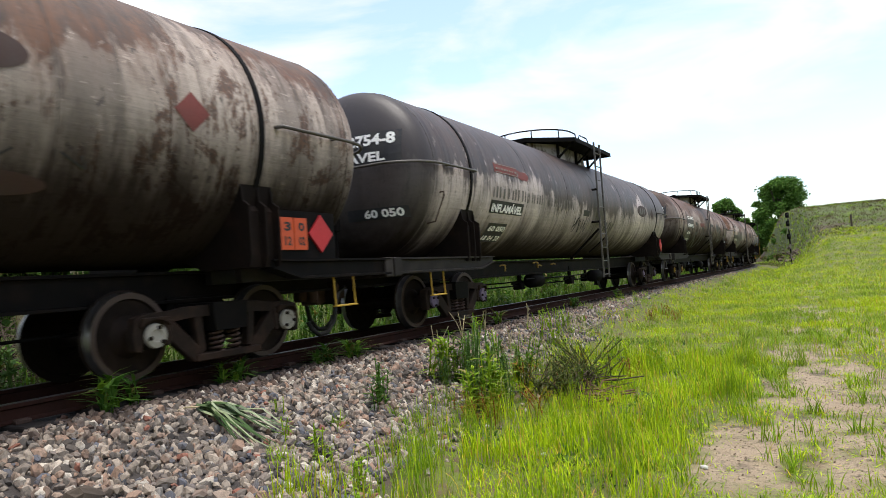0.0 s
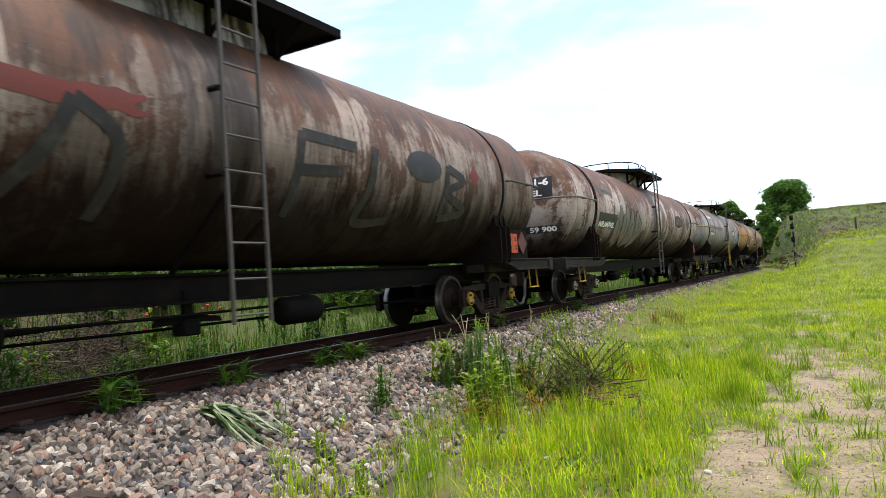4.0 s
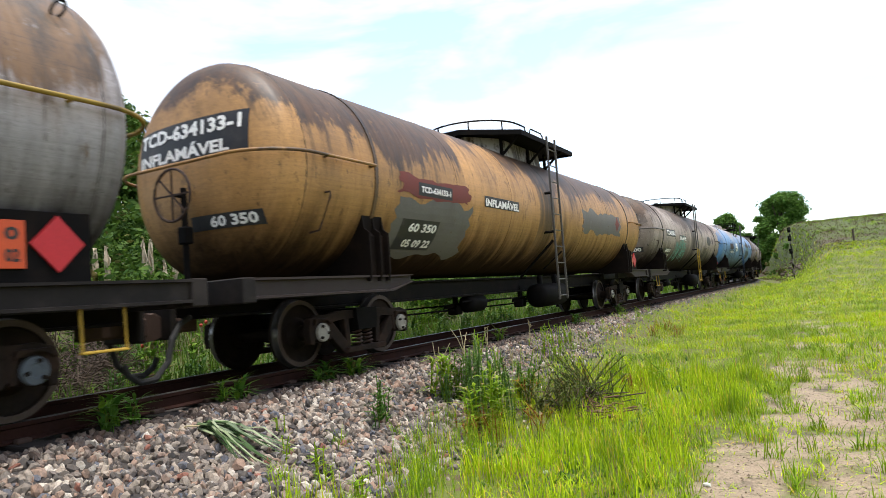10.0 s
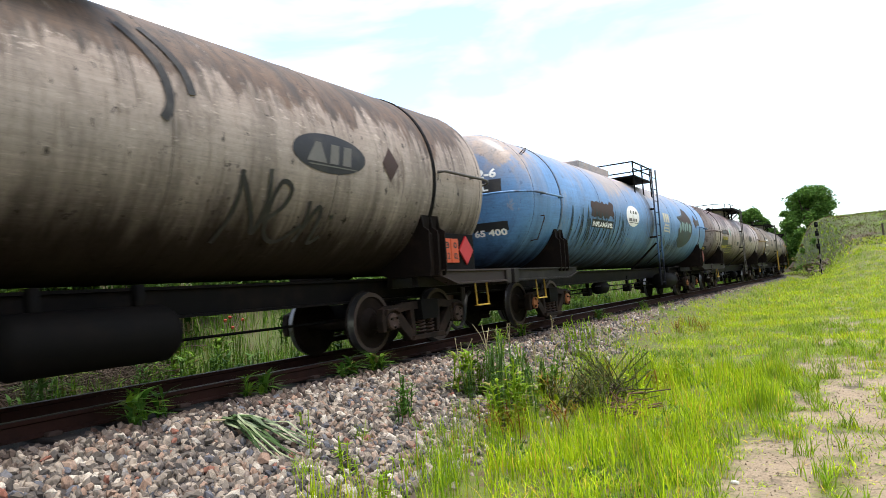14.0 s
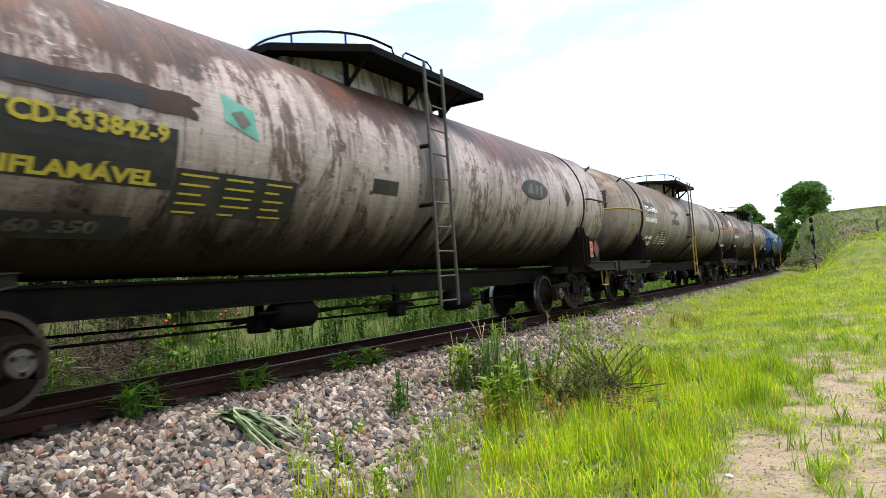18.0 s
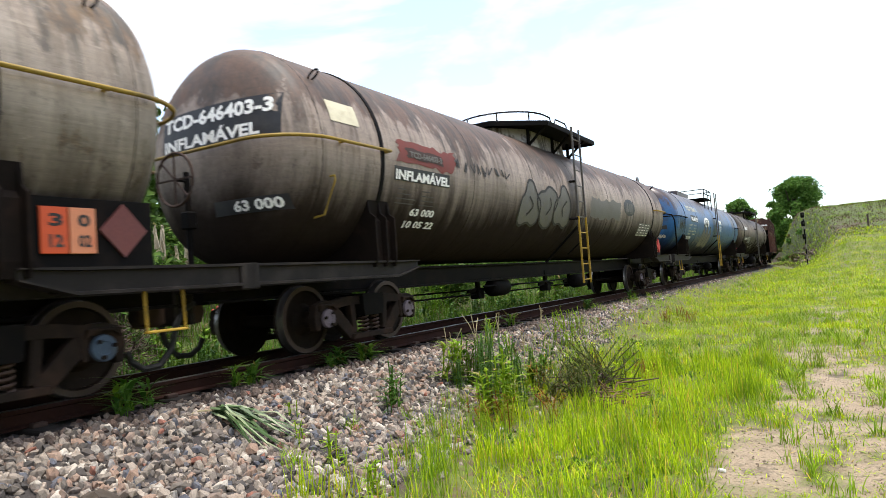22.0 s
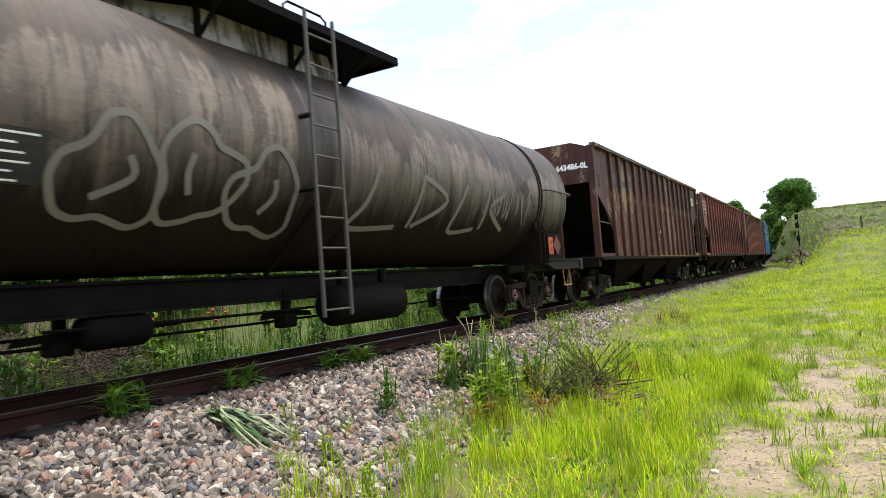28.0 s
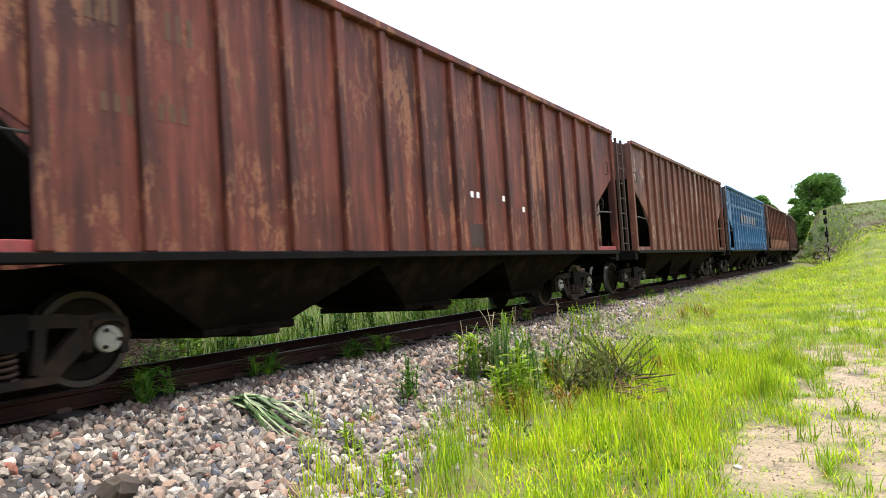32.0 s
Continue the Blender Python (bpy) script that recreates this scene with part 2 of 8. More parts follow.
def hopper_paint(name, col, flake, amount, seed, stain=(0.05, 0.022, 0.016)):
    """Oxide paint on a hopper's sheets, with flaked patches of another coat and long runs."""
    k = Mat(name, 0.6, spec=0.3)
    col, flake, stain = tuple(v * 0.38 for v in col), tuple(v * 0.9 for v in flake), tuple(v * 0.3 for v in stain)
    sh = (seed * 2.1, seed * 4.3, seed * 1.7)
    run = k.noise(k.co((1.0, 3.2, 0.3), shift=sh), 1.8, 5, 0.65)
    big = k.noise(k.co((1, 0.5, 0.7), shift=sh), 1.2, 4, 0.6, 0.3)
    rag = k.noise(k.co((1.0, 1.7, 0.8), shift=sh), 4.6, 10, 0.78, 0.2)
    grain = k.noise(k.co(), 32.0, 4, 0.7)
    c = k.mix(k.ramp(run, 0.3, 0.7), tuple(v * 0.5 for v in col), tuple(v * w for v, w in zip(col, (1.5, 1.35, 1.3))))
    c = k.mix(k.math("MULTIPLY", k.ramp(big, 0.45, 0.7), 0.55), c, stain)
    zone = k.math("MULTIPLY", k.math("SUBTRACT", k.noise(k.co((1, 0.45, 0.5), shift=(sh[1], sh[2], sh[0])), 1.0, 3), 0.5), 0.55)
    gate = k.ramp(k.math("ADD", k.math("ADD", k.math("MULTIPLY", rag, 0.75), zone), k.math("MULTIPLY", run, 0.45)), 0.70 - amount * 0.14, 0.74 - amount * 0.12)
    c = k.mix(k.math("MULTIPLY", gate, 0.85), c, k.mix(grain, tuple(v * 0.7 for v in flake), flake))
    c = k.mix(k.math("MULTIPLY", k.ramp(rag, 0.56, 0.62), 0.55), c, (0.018, 0.012, 0.01))
    c = k.mix(k.math("MULTIPLY", k.ramp(grain, 0.48, 0.72), 0.3), c, (0.03, 0.02, 0.016))
    k.bump(k.math("ADD", grain, k.math("MULTIPLY", gate, 0.6)), 0.005, 0.4)
    return k.done(c)


def dome_paint():
    """Silver paint with black runs from the hatches."""
    k = Mat("dome_silver", 0.5)
    run = k.noise(k.co((3.0, 3.0, 0.3)), 1.6, 6, 0.7)
    rag = k.noise(k.co(), 5.0, 7, 0.72)
    c = k.mix(rag, (0.26, 0.245, 0.23), (0.42, 0.40, 0.38))
    c = k.mix(k.ramp(run, 0.47, 0.58), c, (0.03, 0.024, 0.02))
    c = k.mix(k.math("MULTIPLY", k.ramp(rag, 0.52, 0.62), 0.7), c, (0.07, 0.045, 0.03))
    return k.done(c)


DOME = dome_paint()
# near-black steels: soot, and the shade under the train put into the colour
BLACK = plain("sooty_shade_steel", (0.007, 0.0064, 0.006), 0.7, vary=0.5, dirt=(0.012, 0.0085, 0.0065), amount=0.55, spec=0.06)
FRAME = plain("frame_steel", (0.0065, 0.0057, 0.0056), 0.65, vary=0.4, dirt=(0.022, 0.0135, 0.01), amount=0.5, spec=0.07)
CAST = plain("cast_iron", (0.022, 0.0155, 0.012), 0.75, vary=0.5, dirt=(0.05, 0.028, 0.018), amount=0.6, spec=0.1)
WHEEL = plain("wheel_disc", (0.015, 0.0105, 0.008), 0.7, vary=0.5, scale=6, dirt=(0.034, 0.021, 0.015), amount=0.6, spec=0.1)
RIM = plain("rusty_rim", (0.075, 0.052, 0.04), 0.6, vary=0.4, scale=8, dirt=(0.04, 0.026, 0.02), amount=0.5, spec=0.25)
# sky light caught by the beams is put into this lighter frame steel
BEAM = plain("sky_lit_beam_steel", (0.02, 0.0165, 0.0155), 0.6, vary=0.45, scale=7, dirt=(0.048, 0.039, 0.034), amount=0.6, spec=0.15)
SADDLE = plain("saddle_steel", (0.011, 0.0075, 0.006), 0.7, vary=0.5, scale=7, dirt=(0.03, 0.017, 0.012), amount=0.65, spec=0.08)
RUSTY = plain("rusty_iron", (0.06, 0.032, 0.022), 0.8, vary=0.5, dirt=(0.05, 0.03, 0.022), amount=0.6)
SHINE = plain("polished_tread", (0.27, 0.26, 0.255), 0.32, 0.9, vary=0.2, dirt=(0.1, 0.09, 0.08), amount=0.4)
YELLOW = plain("yellow_paint", (0.42, 0.26, 0.02), 0.55, vary=0.4, dirt=(0.10, 0.06, 0.02), amount=0.75)
STEEL = plain("grey_steel", (0.11, 0.1, 0.09), 0.5, 0.2, vary=0.4, dirt=(0.06, 0.045, 0.035), amount=0.6)
WORN = plain("worn_yellow_paint", (0.34, 0.22, 0.03), 0.6, vary=0.4, scale=7, dirt=(0.06, 0.045, 0.03), amount=0.95)
WHITE = plain("white_lettering", (0.95, 0.94, 0.9), 0.6, vary=0.12, scale=14, dirt=(0.5, 0.46, 0.4), amount=0.4)
CAPPAINT = plain("dirty_white_cap", (0.34, 0.32, 0.27), 0.6, vary=0.4, scale=14, dirt=(0.08, 0.06, 0.045), amount=0.7)
CREAM = plain("cream_lettering", (0.7, 0.64, 0.46), 0.6, vary=0.3, scale=14, dirt=(0.25, 0.2, 0.13), amount=0.45)
LEMON = plain("yellow_lettering", (0.55, 0.45, 0.05), 0.6, vary=0.3, scale=14, dirt=(0.15, 0.11, 0.04), amount=0.5)
PANEL = plain("black_panel", (0.022, 0.023, 0.026), 0.5, vary=0.3, scale=8, dirt=(0.075, 0.065, 0.055), amount=0.45)
FADED = plain("faded_black", (0.085, 0.076, 0.068), 0.65, vary=0.4, scale=12, dirt=(0.16, 0.15, 0.13), amount=0.85)
GHOST = plain("ghost_lettering", (0.17, 0.15, 0.13), 0.65, vary=0.4, scale=12, dirt=(0.27, 0.25, 0.23), amount=0.9)
BROWN = plain("brown_patch", (0.06, 0.03, 0.022), 0.65, vary=0.4, scale=10, dirt=(0.05, 0.036, 0.03), amount=0.55)
OXIDE = plain("red_oxide_patch", (0.2, 0.045, 0.035), 0.65, vary=0.35, scale=8, dirt=(0.09, 0.05, 0.042), amount=0.5)
GREY = plain("grey_patch", (0.16, 0.152, 0.135), 0.65, vary=0.3, scale=7, dirt=(0.1, 0.09, 0.075), amount=0.5)
SEAFOAM = plain("worn_seafoam_paint", (0.26, 0.40, 0.36), 0.6, vary=0.4, scale=9, dirt=(0.07, 0.13, 0.13), amount=0.8)
TEAL = plain("teal_paint", (0.13, 0.42, 0.33), 0.6, vary=0.3, scale=10, dirt=(0.2, 0.28, 0.22), amount=0.5)
SPRAY = plain("black_spray", (0.026, 0.024, 0.023), 0.6, vary=0.4, scale=16, dirt=(0.1, 0.095, 0.085), amount=0.4)
CHALK = plain("chalky_spray", (0.22, 0.205, 0.17), 0.7, vary=0.4, scale=14, dirt=(0.16, 0.15, 0.12), amount=0.7)
REDSPOT = plain("red_spray", (0.42, 0.03, 0.03), 0.6, scale=12)
ORANGE = plain("orange_placard", (0.62, 0.085, 0.02), 0.45, vary=0.25, scale=10, dirt=(0.35, 0.06, 0.02), amount=0.4)
PALE = plain("worn_orange_placard", (0.7, 0.26, 0.13), 0.5, vary=0.3, scale=12, dirt=(0.5, 0.11, 0.05), amount=0.5)
RED = plain("red_placard", (0.55, 0.022, 0.03), 0.45, vary=0.3, scale=10, dirt=(0.16, 0.02, 0.02), amount=0.5)
DULL = plain("worn_placard", (0.16, 0.045, 0.04), 0.6, vary=0.4, scale=10, dirt=(0.05, 0.035, 0.03), amount=0.6)
RUBBER = plain("black_rubber", (0.018, 0.018, 0.018), 0.7)

XC, CURVE_Y, CURVE_R = -6.24, 56.0, 260.0


def track_at(l):
    """Place and heading of the track l metres along it from abreast of the camera."""
    th = max(l - CURVE_Y, 0) / CURVE_R
    return XC - CURVE_R * (1 - math.cos(th)), min(l, CURVE_Y) + CURVE_R * math.sin(th), th


def smooth(a, b, v):
    k = min(max((v - a) / (b - a), 0), 1)
    return k * k * (3 - 2 * k)


def track_x(y):
    d = min(max(y - CURVE_Y, 0), CURVE_R)
    return XC - (CURVE_R - math.sqrt(CURVE_R ** 2 - d * d))


# ---- small mesh kit ----
MESHES = {}


def link(name, me, parent, loc=(0, 0, 0), label="", rot=None):
    ob = new(name, me)
    ob.parent = parent
    ob.location = loc
    if rot:
        ob.rotation_euler = rot
    if label:
        tagged(ob, label)
    return ob


def finish(bm, name, m, flat=True):
    me = bpy.data.meshes.new(name)
    bmesh.ops.recalc_face_normals(bm, faces=bm.faces)
    bm.to_mesh(me)
    bm.free()
    for k in (m if isinstance(m, (list, tuple)) else [m]):
        me.materials.append(k)
    if not flat:
        for p in me.polygons:
            p.use_smooth = True
    return me


def part(name, bm, m, parent, label="", flat=True, loc=(0, 0, 0)):
    """Links a bmesh as one mesh object under a thing or a part."""
    return link(name, finish(bm, name, m, flat), parent, loc, label)


def shared(key, name, build, m, parent, loc=(0, 0, 0), label="", flat=True, rot=None):
    """As part(), but alike parts share one mesh."""
    k = (key, m.name if not isinstance(m, (list, tuple)) else tuple(x.name for x in m))
    if k not in MESHES:
        bm = bmesh.new()
        build(bm)
        MESHES[k] = finish(bm, name, m, flat)
    return link(name, MESHES[k], parent, loc, label, rot)


def box(bm, x0, x1, y0, y1, z0, z1, bevel=0.008):
    r = bmesh.ops.create_cube(bm, size=1, matrix=Matrix.Translation(((x0 + x1) / 2, (y0 + y1) / 2, (z0 + z1) / 2)) @ Matrix.Diagonal((x1 - x0, y1 - y0, z1 - z0, 1)))
    if bevel:
        es = list({e for v in r["verts"] for e in v.link_edges})
        bmesh.ops.bevel(bm, geom=es, offset=bevel, segments=1, affect="EDGES")


def rings(bm, loops, closed=False, caps=True):
    """Joins loops of points (all of one length) into a skin."""
    vs = [[bm.verts.new(p) for p in lp] for lp in loops]
    n = len(vs[0])
    pairs = list(zip(vs[:-1], vs[1:])) + ([(vs[-1], vs[0])] if closed else [])
    for a, b in pairs:
        for i in range(n):
            bm.faces.new((a[i], a[(i + 1) % n], b[(i + 1) % n], b[i]))
    if caps and not closed:
        bm.faces.new(vs[0])
        bm.faces.new(vs[-1])
    return vs


def tube(bm, pts, r, seg=8, closed=False):
    pts = [Vector(p) for p in pts]
    loops = []
    n = len(pts)
    for i, p in enumerate(pts):
        a = pts[i - 1] if (i > 0 or closed) else p
        b = pts[(i + 1) % n] if (i < n - 1 or closed) else p
        d = (b - a).normalized()
        up = Vector((0, 0, 1)) if abs(d.z) < 0.9 else Vector((1, 0, 0))
        u = d.cross(up).normalized()
        w = d.cross(u)
        loops.append([p + r * (math.cos(2 * math.pi * k / seg) * u + math.sin(2 * math.pi * k / seg) * w) for k in range(seg)])
    rings(bm, loops, closed)


def arc_pts(cx, cy, r, a0, a1, n):
    return [(cx + r * math.cos(radians(a0 + (a1 - a0) * i / n)), cy + r * math.sin(radians(a0 + (a1 - a0) * i / n))) for i in range(n + 1)]


def lathe(bm, prof, axis="X", seg=32, at=(0, 0, 0)):
    """Turns a profile of (along, radius) round an axis."""
    loops = []
    for a, r in prof:
        lp = []
        for k in range(seg):
            t = 2 * math.pi * k / seg
            c, s = r * math.cos(t), r * math.sin(t)
            lp.append((at[0] + a, at[1] + c, at[2] + s) if axis == "X" else (at[0] + c, at[1] + a, at[2] + s) if axis == "Y" else (at[0] + c, at[1] + s, at[2] + a))
        loops.append(lp)
    return rings(bm, loops)


def slab(bm, poly, x0, x1):
    """A polygon in (y, z), given thickness from x0 to x1."""
    rings(bm, [[(x0, y, z) for y, z in poly], [(x1, y, z) for y, z in poly]])


def plate(bm, poly, z0, z1):
    rings(bm, [[(x, y, z0) for x, y in poly], [(x, y, z1) for x, y in poly]])


# ---- lettering and flat marks ----
TEXTS = {}


def letters(text):
    """Points and faces of each word of a line of text, the line in a unit box."""
    if text not in TEXTS:
        cu = bpy.data.curves.new("lettering", "FONT")
        cu.body = text
        cu.resolution_u = 2
        cu.offset = 0.038
        ob = new("lettering", cu)
        me = bpy.data.meshes.new_from_object(ob.evaluated_get(bpy.context.evaluated_depsgraph_get()))
        co = np.zeros(len(me.vertices) * 3)
        me.vertices.foreach_get("co", co)
        co = co.reshape(-1, 3)[:, :2]
        faces = [tuple(p.vertices) for p in me.polygons]
        bpy.data.objects.remove(ob)
        bpy.data.curves.remove(cu)
        bpy.data.meshes.remove(me)
        lo, hi = co.min(0), co.max(0)
        words, last = [[]], None
        for f in sorted(faces, key=lambda q: min(co[i][0] for i in q)):
            a, b = min(co[i][0] for i in f), max(co[i][0] for i in f)
            if last is not None and a - last > 0.22:
                words.append([])
            words[-1].append(f)
            last = b if last is None else max(last, b)
        TEXTS[text] = []
        for w in words:
            used = sorted({i for f in w for i in f})
            at = {k: n for n, k in enumerate(used)}
            TEXTS[text].append(((co[used] - lo) / (hi - lo), [tuple(at[i] for i in f) for f in w]))
    return TEXTS[text]


TANK_R, TANK_Z, HEAD_D, HEAD_P = 1.35, 2.42, 0.52, 2.5


def on_side(y, p, off):
    """A place on the tank's side: y along, p degrees up from level, off proud of the skin."""
    a = radians(p)
    return ((TANK_R + off) * math.cos(a), y, TANK_Z + (TANK_R + off) * math.sin(a))


def on_head(half, x, z, off):
    """A place on the leading head of a tank whose shell ends at -half."""
    r = min(math.hypot(x, z - TANK_Z) / TANK_R, 0.999)
    return (x, -half - HEAD_D * (1 - r ** HEAD_P) ** (1 / HEAD_P) - off, z)


def flat_mesh(name, co, faces, m, parent, label="", kind=""):
    me = bpy.data.meshes.new(name)
    me.from_pydata(co, [], faces)
    me.materials.append(m)
    ob = link(name, me, parent, label=label)
    if kind:
        tagged(ob, kind=kind)
    return ob


def grid_patch(u0, u1, v0, v1, nu, nv, where):
    co = [where(u0 + (u1 - u0) * i / nu, v0 + (v1 - v0) * j / nv) for j in range(nv + 1) for i in range(nu + 1)]
    f = [(j * (nu + 1) + i, j * (nu + 1) + i + 1, (j + 1) * (nu + 1) + i + 1, (j + 1) * (nu + 1) + i) for j in range(nv) for i in range(nu)]
    return co, f


def side_text(text, y0, y1, p1, p0, m, parent, off=0.016):
    for co, f in letters(text):
        flat_mesh("lettering", [on_side(y0 + (y1 - y0) * a, p0 + (p1 - p0) * b, off) for a, b in co], f, m, parent)


def side_panel(y0, y1, p1, p0, m, parent, name="painted_panel", off=0.005):
    """A painted field; worn coats have ragged edges."""
    rag = name == "painted_panel" and m in (GREY, OXIDE, BROWN, FADED)
    nu, nv = (16, 9) if rag else (4, max(3, int((p1 - p0) / 4)))
    amp = min(0.12, 0.18 * (y1 - y0))

    def where(y, p):
        if rag:
            u, v = abs(2 * (y - y0) / (y1 - y0) - 1), abs(2 * (p - p0) / (p1 - p0) - 1)
            y += amp * u ** 3 * (noise.noise(Vector((y0, p * 0.35, 1.7))) * 1.3 + 0.6 * noise.noise(Vector((y0, p * 1.1, 4.0))))
            p += min(5.0, 0.25 * (p1 - p0)) * v ** 3 * (noise.noise(Vector((y * 2.2, p1, 3.1))) * 1.3 + 0.6 * noise.noise(Vector((y * 7.0, p1, 8.0))))
        return on_side(y, p, off)
    co, f = grid_patch(y0, y1, p0, p1, nu, nv, where)
    flat_mesh(name, co, f, m, parent)


def fan(pts):
    """A filled outline: faces round its middle."""
    n = len(pts)
    c = (sum(p[0] for p in pts) / n, sum(p[1] for p in pts) / n)
    steps = 7
    co = [c] + [(c[0] + (p[0] - c[0]) * k / steps, c[1] + (p[1] - c[1]) * k / steps) for k in range(1, steps + 1) for p in pts]
    f = [(0, 1 + i, 1 + (i + 1) % n) for i in range(n)]
    for k in range(steps - 1):
        a, b = 1 + k * n, 1 + (k + 1) * n
        f += [(a + i, b + i, b + (i + 1) % n, a + (i + 1) % n) for i in range(n)]
    return co, f


def side_shape(pts, m, parent, name="painted_shape", off=0.007):
    co, f = fan(pts)
    flat_mesh(name, [on_side(a, b, off) for a, b in co], f, m, parent)


def oval(y0, y1, p1, p0, m, bars, parent):
    """A plain oval badge with three bars in it."""
    cy, cp, ry, rp = (y0 + y1) / 2, (p0 + p1) / 2, (y1 - y0) / 2, (p1 - p0) / 2
    side_shape([(cy + ry * math.cos(t * math.pi / 16), cp + rp * math.sin(t * math.pi / 16)) for t in range(32)], m, parent, "badge")
    if bars:
        for d, foot, head in ((-0.40, 0.26, 0.07), (0.06, 0.12, 0.11), (0.42, 0.12, 0.11)):
            a = cy + d * ry
            co = [on_side(a + q * ry, cp + s * rp * 0.5, 0.013) for q, s in ((-foot, -1), (foot, -1), (head + .06, 1), (.06 - head, 1))]
            flat_mesh("badge_bar", co, [(0, 1, 2, 3)], bars, parent)
        co = [on_side(cy + q * ry, cp + s * rp, 0.013) for q, s in ((-.6, -.66), (.7, -.66), (.7, -.6), (-.6, -.6))]
        flat_mesh("badge_bar", co, [(0, 1, 2, 3)], bars, parent)


def diamond(y0, y1, p1, p0, m, parent, off=0.007):
    cy, cp = (y0 + y1) / 2, (p0 + p1) / 2
    side_shape([(y0, cp), ((y0 + cy) / 2, (cp + p0) / 2), (cy, p0), ((y1 + cy) / 2, (cp + p0) / 2), (y1, cp), ((y1 + cy) / 2, (cp + p1) / 2), (cy, p1), ((y0 + cy) / 2, (cp + p1) / 2)], m, parent, "hazard_diamond", off)


def table(y0, y1, p1, p0, m, bars, parent, rows=4, cols=3):
    """A data panel whose small writing shows as bars."""
    if m:
        side_panel(y0, y1, p1, p0, m, parent, "data_panel")
    co, f = [], []
    rng = random.Random(int(y0 * 100) + rows)
    for r in range(rows):
        for c in range(cols):
            a = y0 + (y1 - y0) * (c + 0.12) / cols
            b = a + (y1 - y0) / cols * rng.uniform(0.35, 0.8)
            t = p0 + (p1 - p0) * (r + 0.3) / rows
            u = t + (p1 - p0) / rows * 0.24
            k = len(co)
            co += [on_side(a, t, 0.012), on_side(b, t, 0.012), on_side(b, u, 0.012), on_side(a, u, 0.012)]
            f.append((k, k + 1, k + 2, k + 3))
    flat_mesh("small_writing", co, f, bars, parent, kind="stuff")


def ribbon(pts, w, m, parent, name="sprayed_line", off=0.012):
    """A painted line through (y, p) points; w is its width in metres."""
    deg = 180 / math.pi / TANK_R
    q = [Vector((a, b / deg)) for a, b in pts]
    co, f = [], []
    for i, p in enumerate(q):
        d = (q[min(i + 1, len(q) - 1)] - q[max(i - 1, 0)])
        d = d.normalized() if d.length else Vector((1, 0))
        nrm = Vector((-d.y, d.x)) * w / 2
        for s in (nrm, -nrm):
            v = p + s
            co.append(on_side(v.x, v.y * deg, off))
    for i in range(len(q) - 1):
        f.append((2 * i, 2 * i + 1, 2 * i + 3, 2 * i + 2))
    flat_mesh(name, co, f, m, parent)


def curve(pts, n=6):
    """A rounder line through a few points (Catmull-Rom)."""
    out = []
    P = [pts[0]] + list(pts) + [pts[-1]]
    for i in range(1, len(P) - 2):
        for k in range(n):
            t = k / n
            out.append(tuple(0.5 * (2 * P[i][j] + (P[i + 1][j] - P[i - 1][j]) * t + (2 * P[i - 1][j] - 5 * P[i][j] + 4 * P[i + 1][j] - P[i + 2][j]) * t * t
                                    + (3 * P[i][j] - P[i - 1][j] - 3 * P[i + 1][j] + P[i + 2][j]) * t ** 3) for j in (0, 1)))
    out.append(tuple(pts[-1]))
    return out


def bubbles(y0, y1, p1, p0, n, fill, line, parent, seed, w=0.035):
    """A row of sprayed balloon forms with an outline."""
    rng = random.Random(seed)
    step = (y1 - y0) / n
    for i in range(n):
        cy, cp = y0 + step * (i + 0.5), (p0 + p1) / 2 + rng.uniform(-3, 3)
        pts = []
        ph = rng.uniform(0, 6)
        for k in range(18):
            t = 2 * math.pi * k / 18
            s = 1 + 0.16 * math.sin(3 * t + ph) + 0.08 * math.sin(5 * t)
            pts.append((cy + step * 0.56 * s * math.cos(t), cp + (p1 - p0) * 0.5 * s * math.sin(t)))
        if fill:
            side_shape(pts, fill, parent, "sprayed_fill", 0.007 + 0.001 * i)
        ribbon(curve(pts + pts[:1], 3), w, line, parent, off=0.012 + 0.0012 * i)
        ribbon(curve([(cy + step * rng.uniform(-.2, .2), cp + (p1 - p0) * v) for v in (-0.2, 0.02, 0.22)], 4), w, line, parent, off=0.013 + 0.0012 * i)


def scrawl(y0, y1, p1, p0, n, m, parent, seed, w=0.03):
    """A few looping sprayed strokes."""
    rng = random.Random(seed)
    step = (y1 - y0) / n
    for i in range(n):
        a = y0 + step * i
        k = rng.choice((3, 4, 5))
        ribbon(curve([(a + step * rng.uniform(0.0, 1.05), p0 + (p1 - p0) * (rng.uniform(0, 0.35) if j % 2 else rng.uniform(0.65, 1))) for j in range(k)], 6), w, m, parent)


def head_text(text, half, x0, x1, z0, z1, m, parent, off=0.014):
    for co, f in letters(text):
        flat_mesh("lettering", [on_head(half, x0 + (x1 - x0) * a, z0 + (z1 - z0) * b, off) for a, b in co], f, m, parent)


def head_panel(half, x0, x1, z0, z1, m, parent, off=0.005):
    co, f = grid_patch(x0, x1, z0, z1, 10, 4, lambda x, z: on_head(half, x, z, off))
    flat_mesh("painted_panel", co, f, m, parent)


# ---- running gear ----
WHEEL_R, BASE = 0.415, 0.865
SPIN = []      # wheelsets that come near the camera


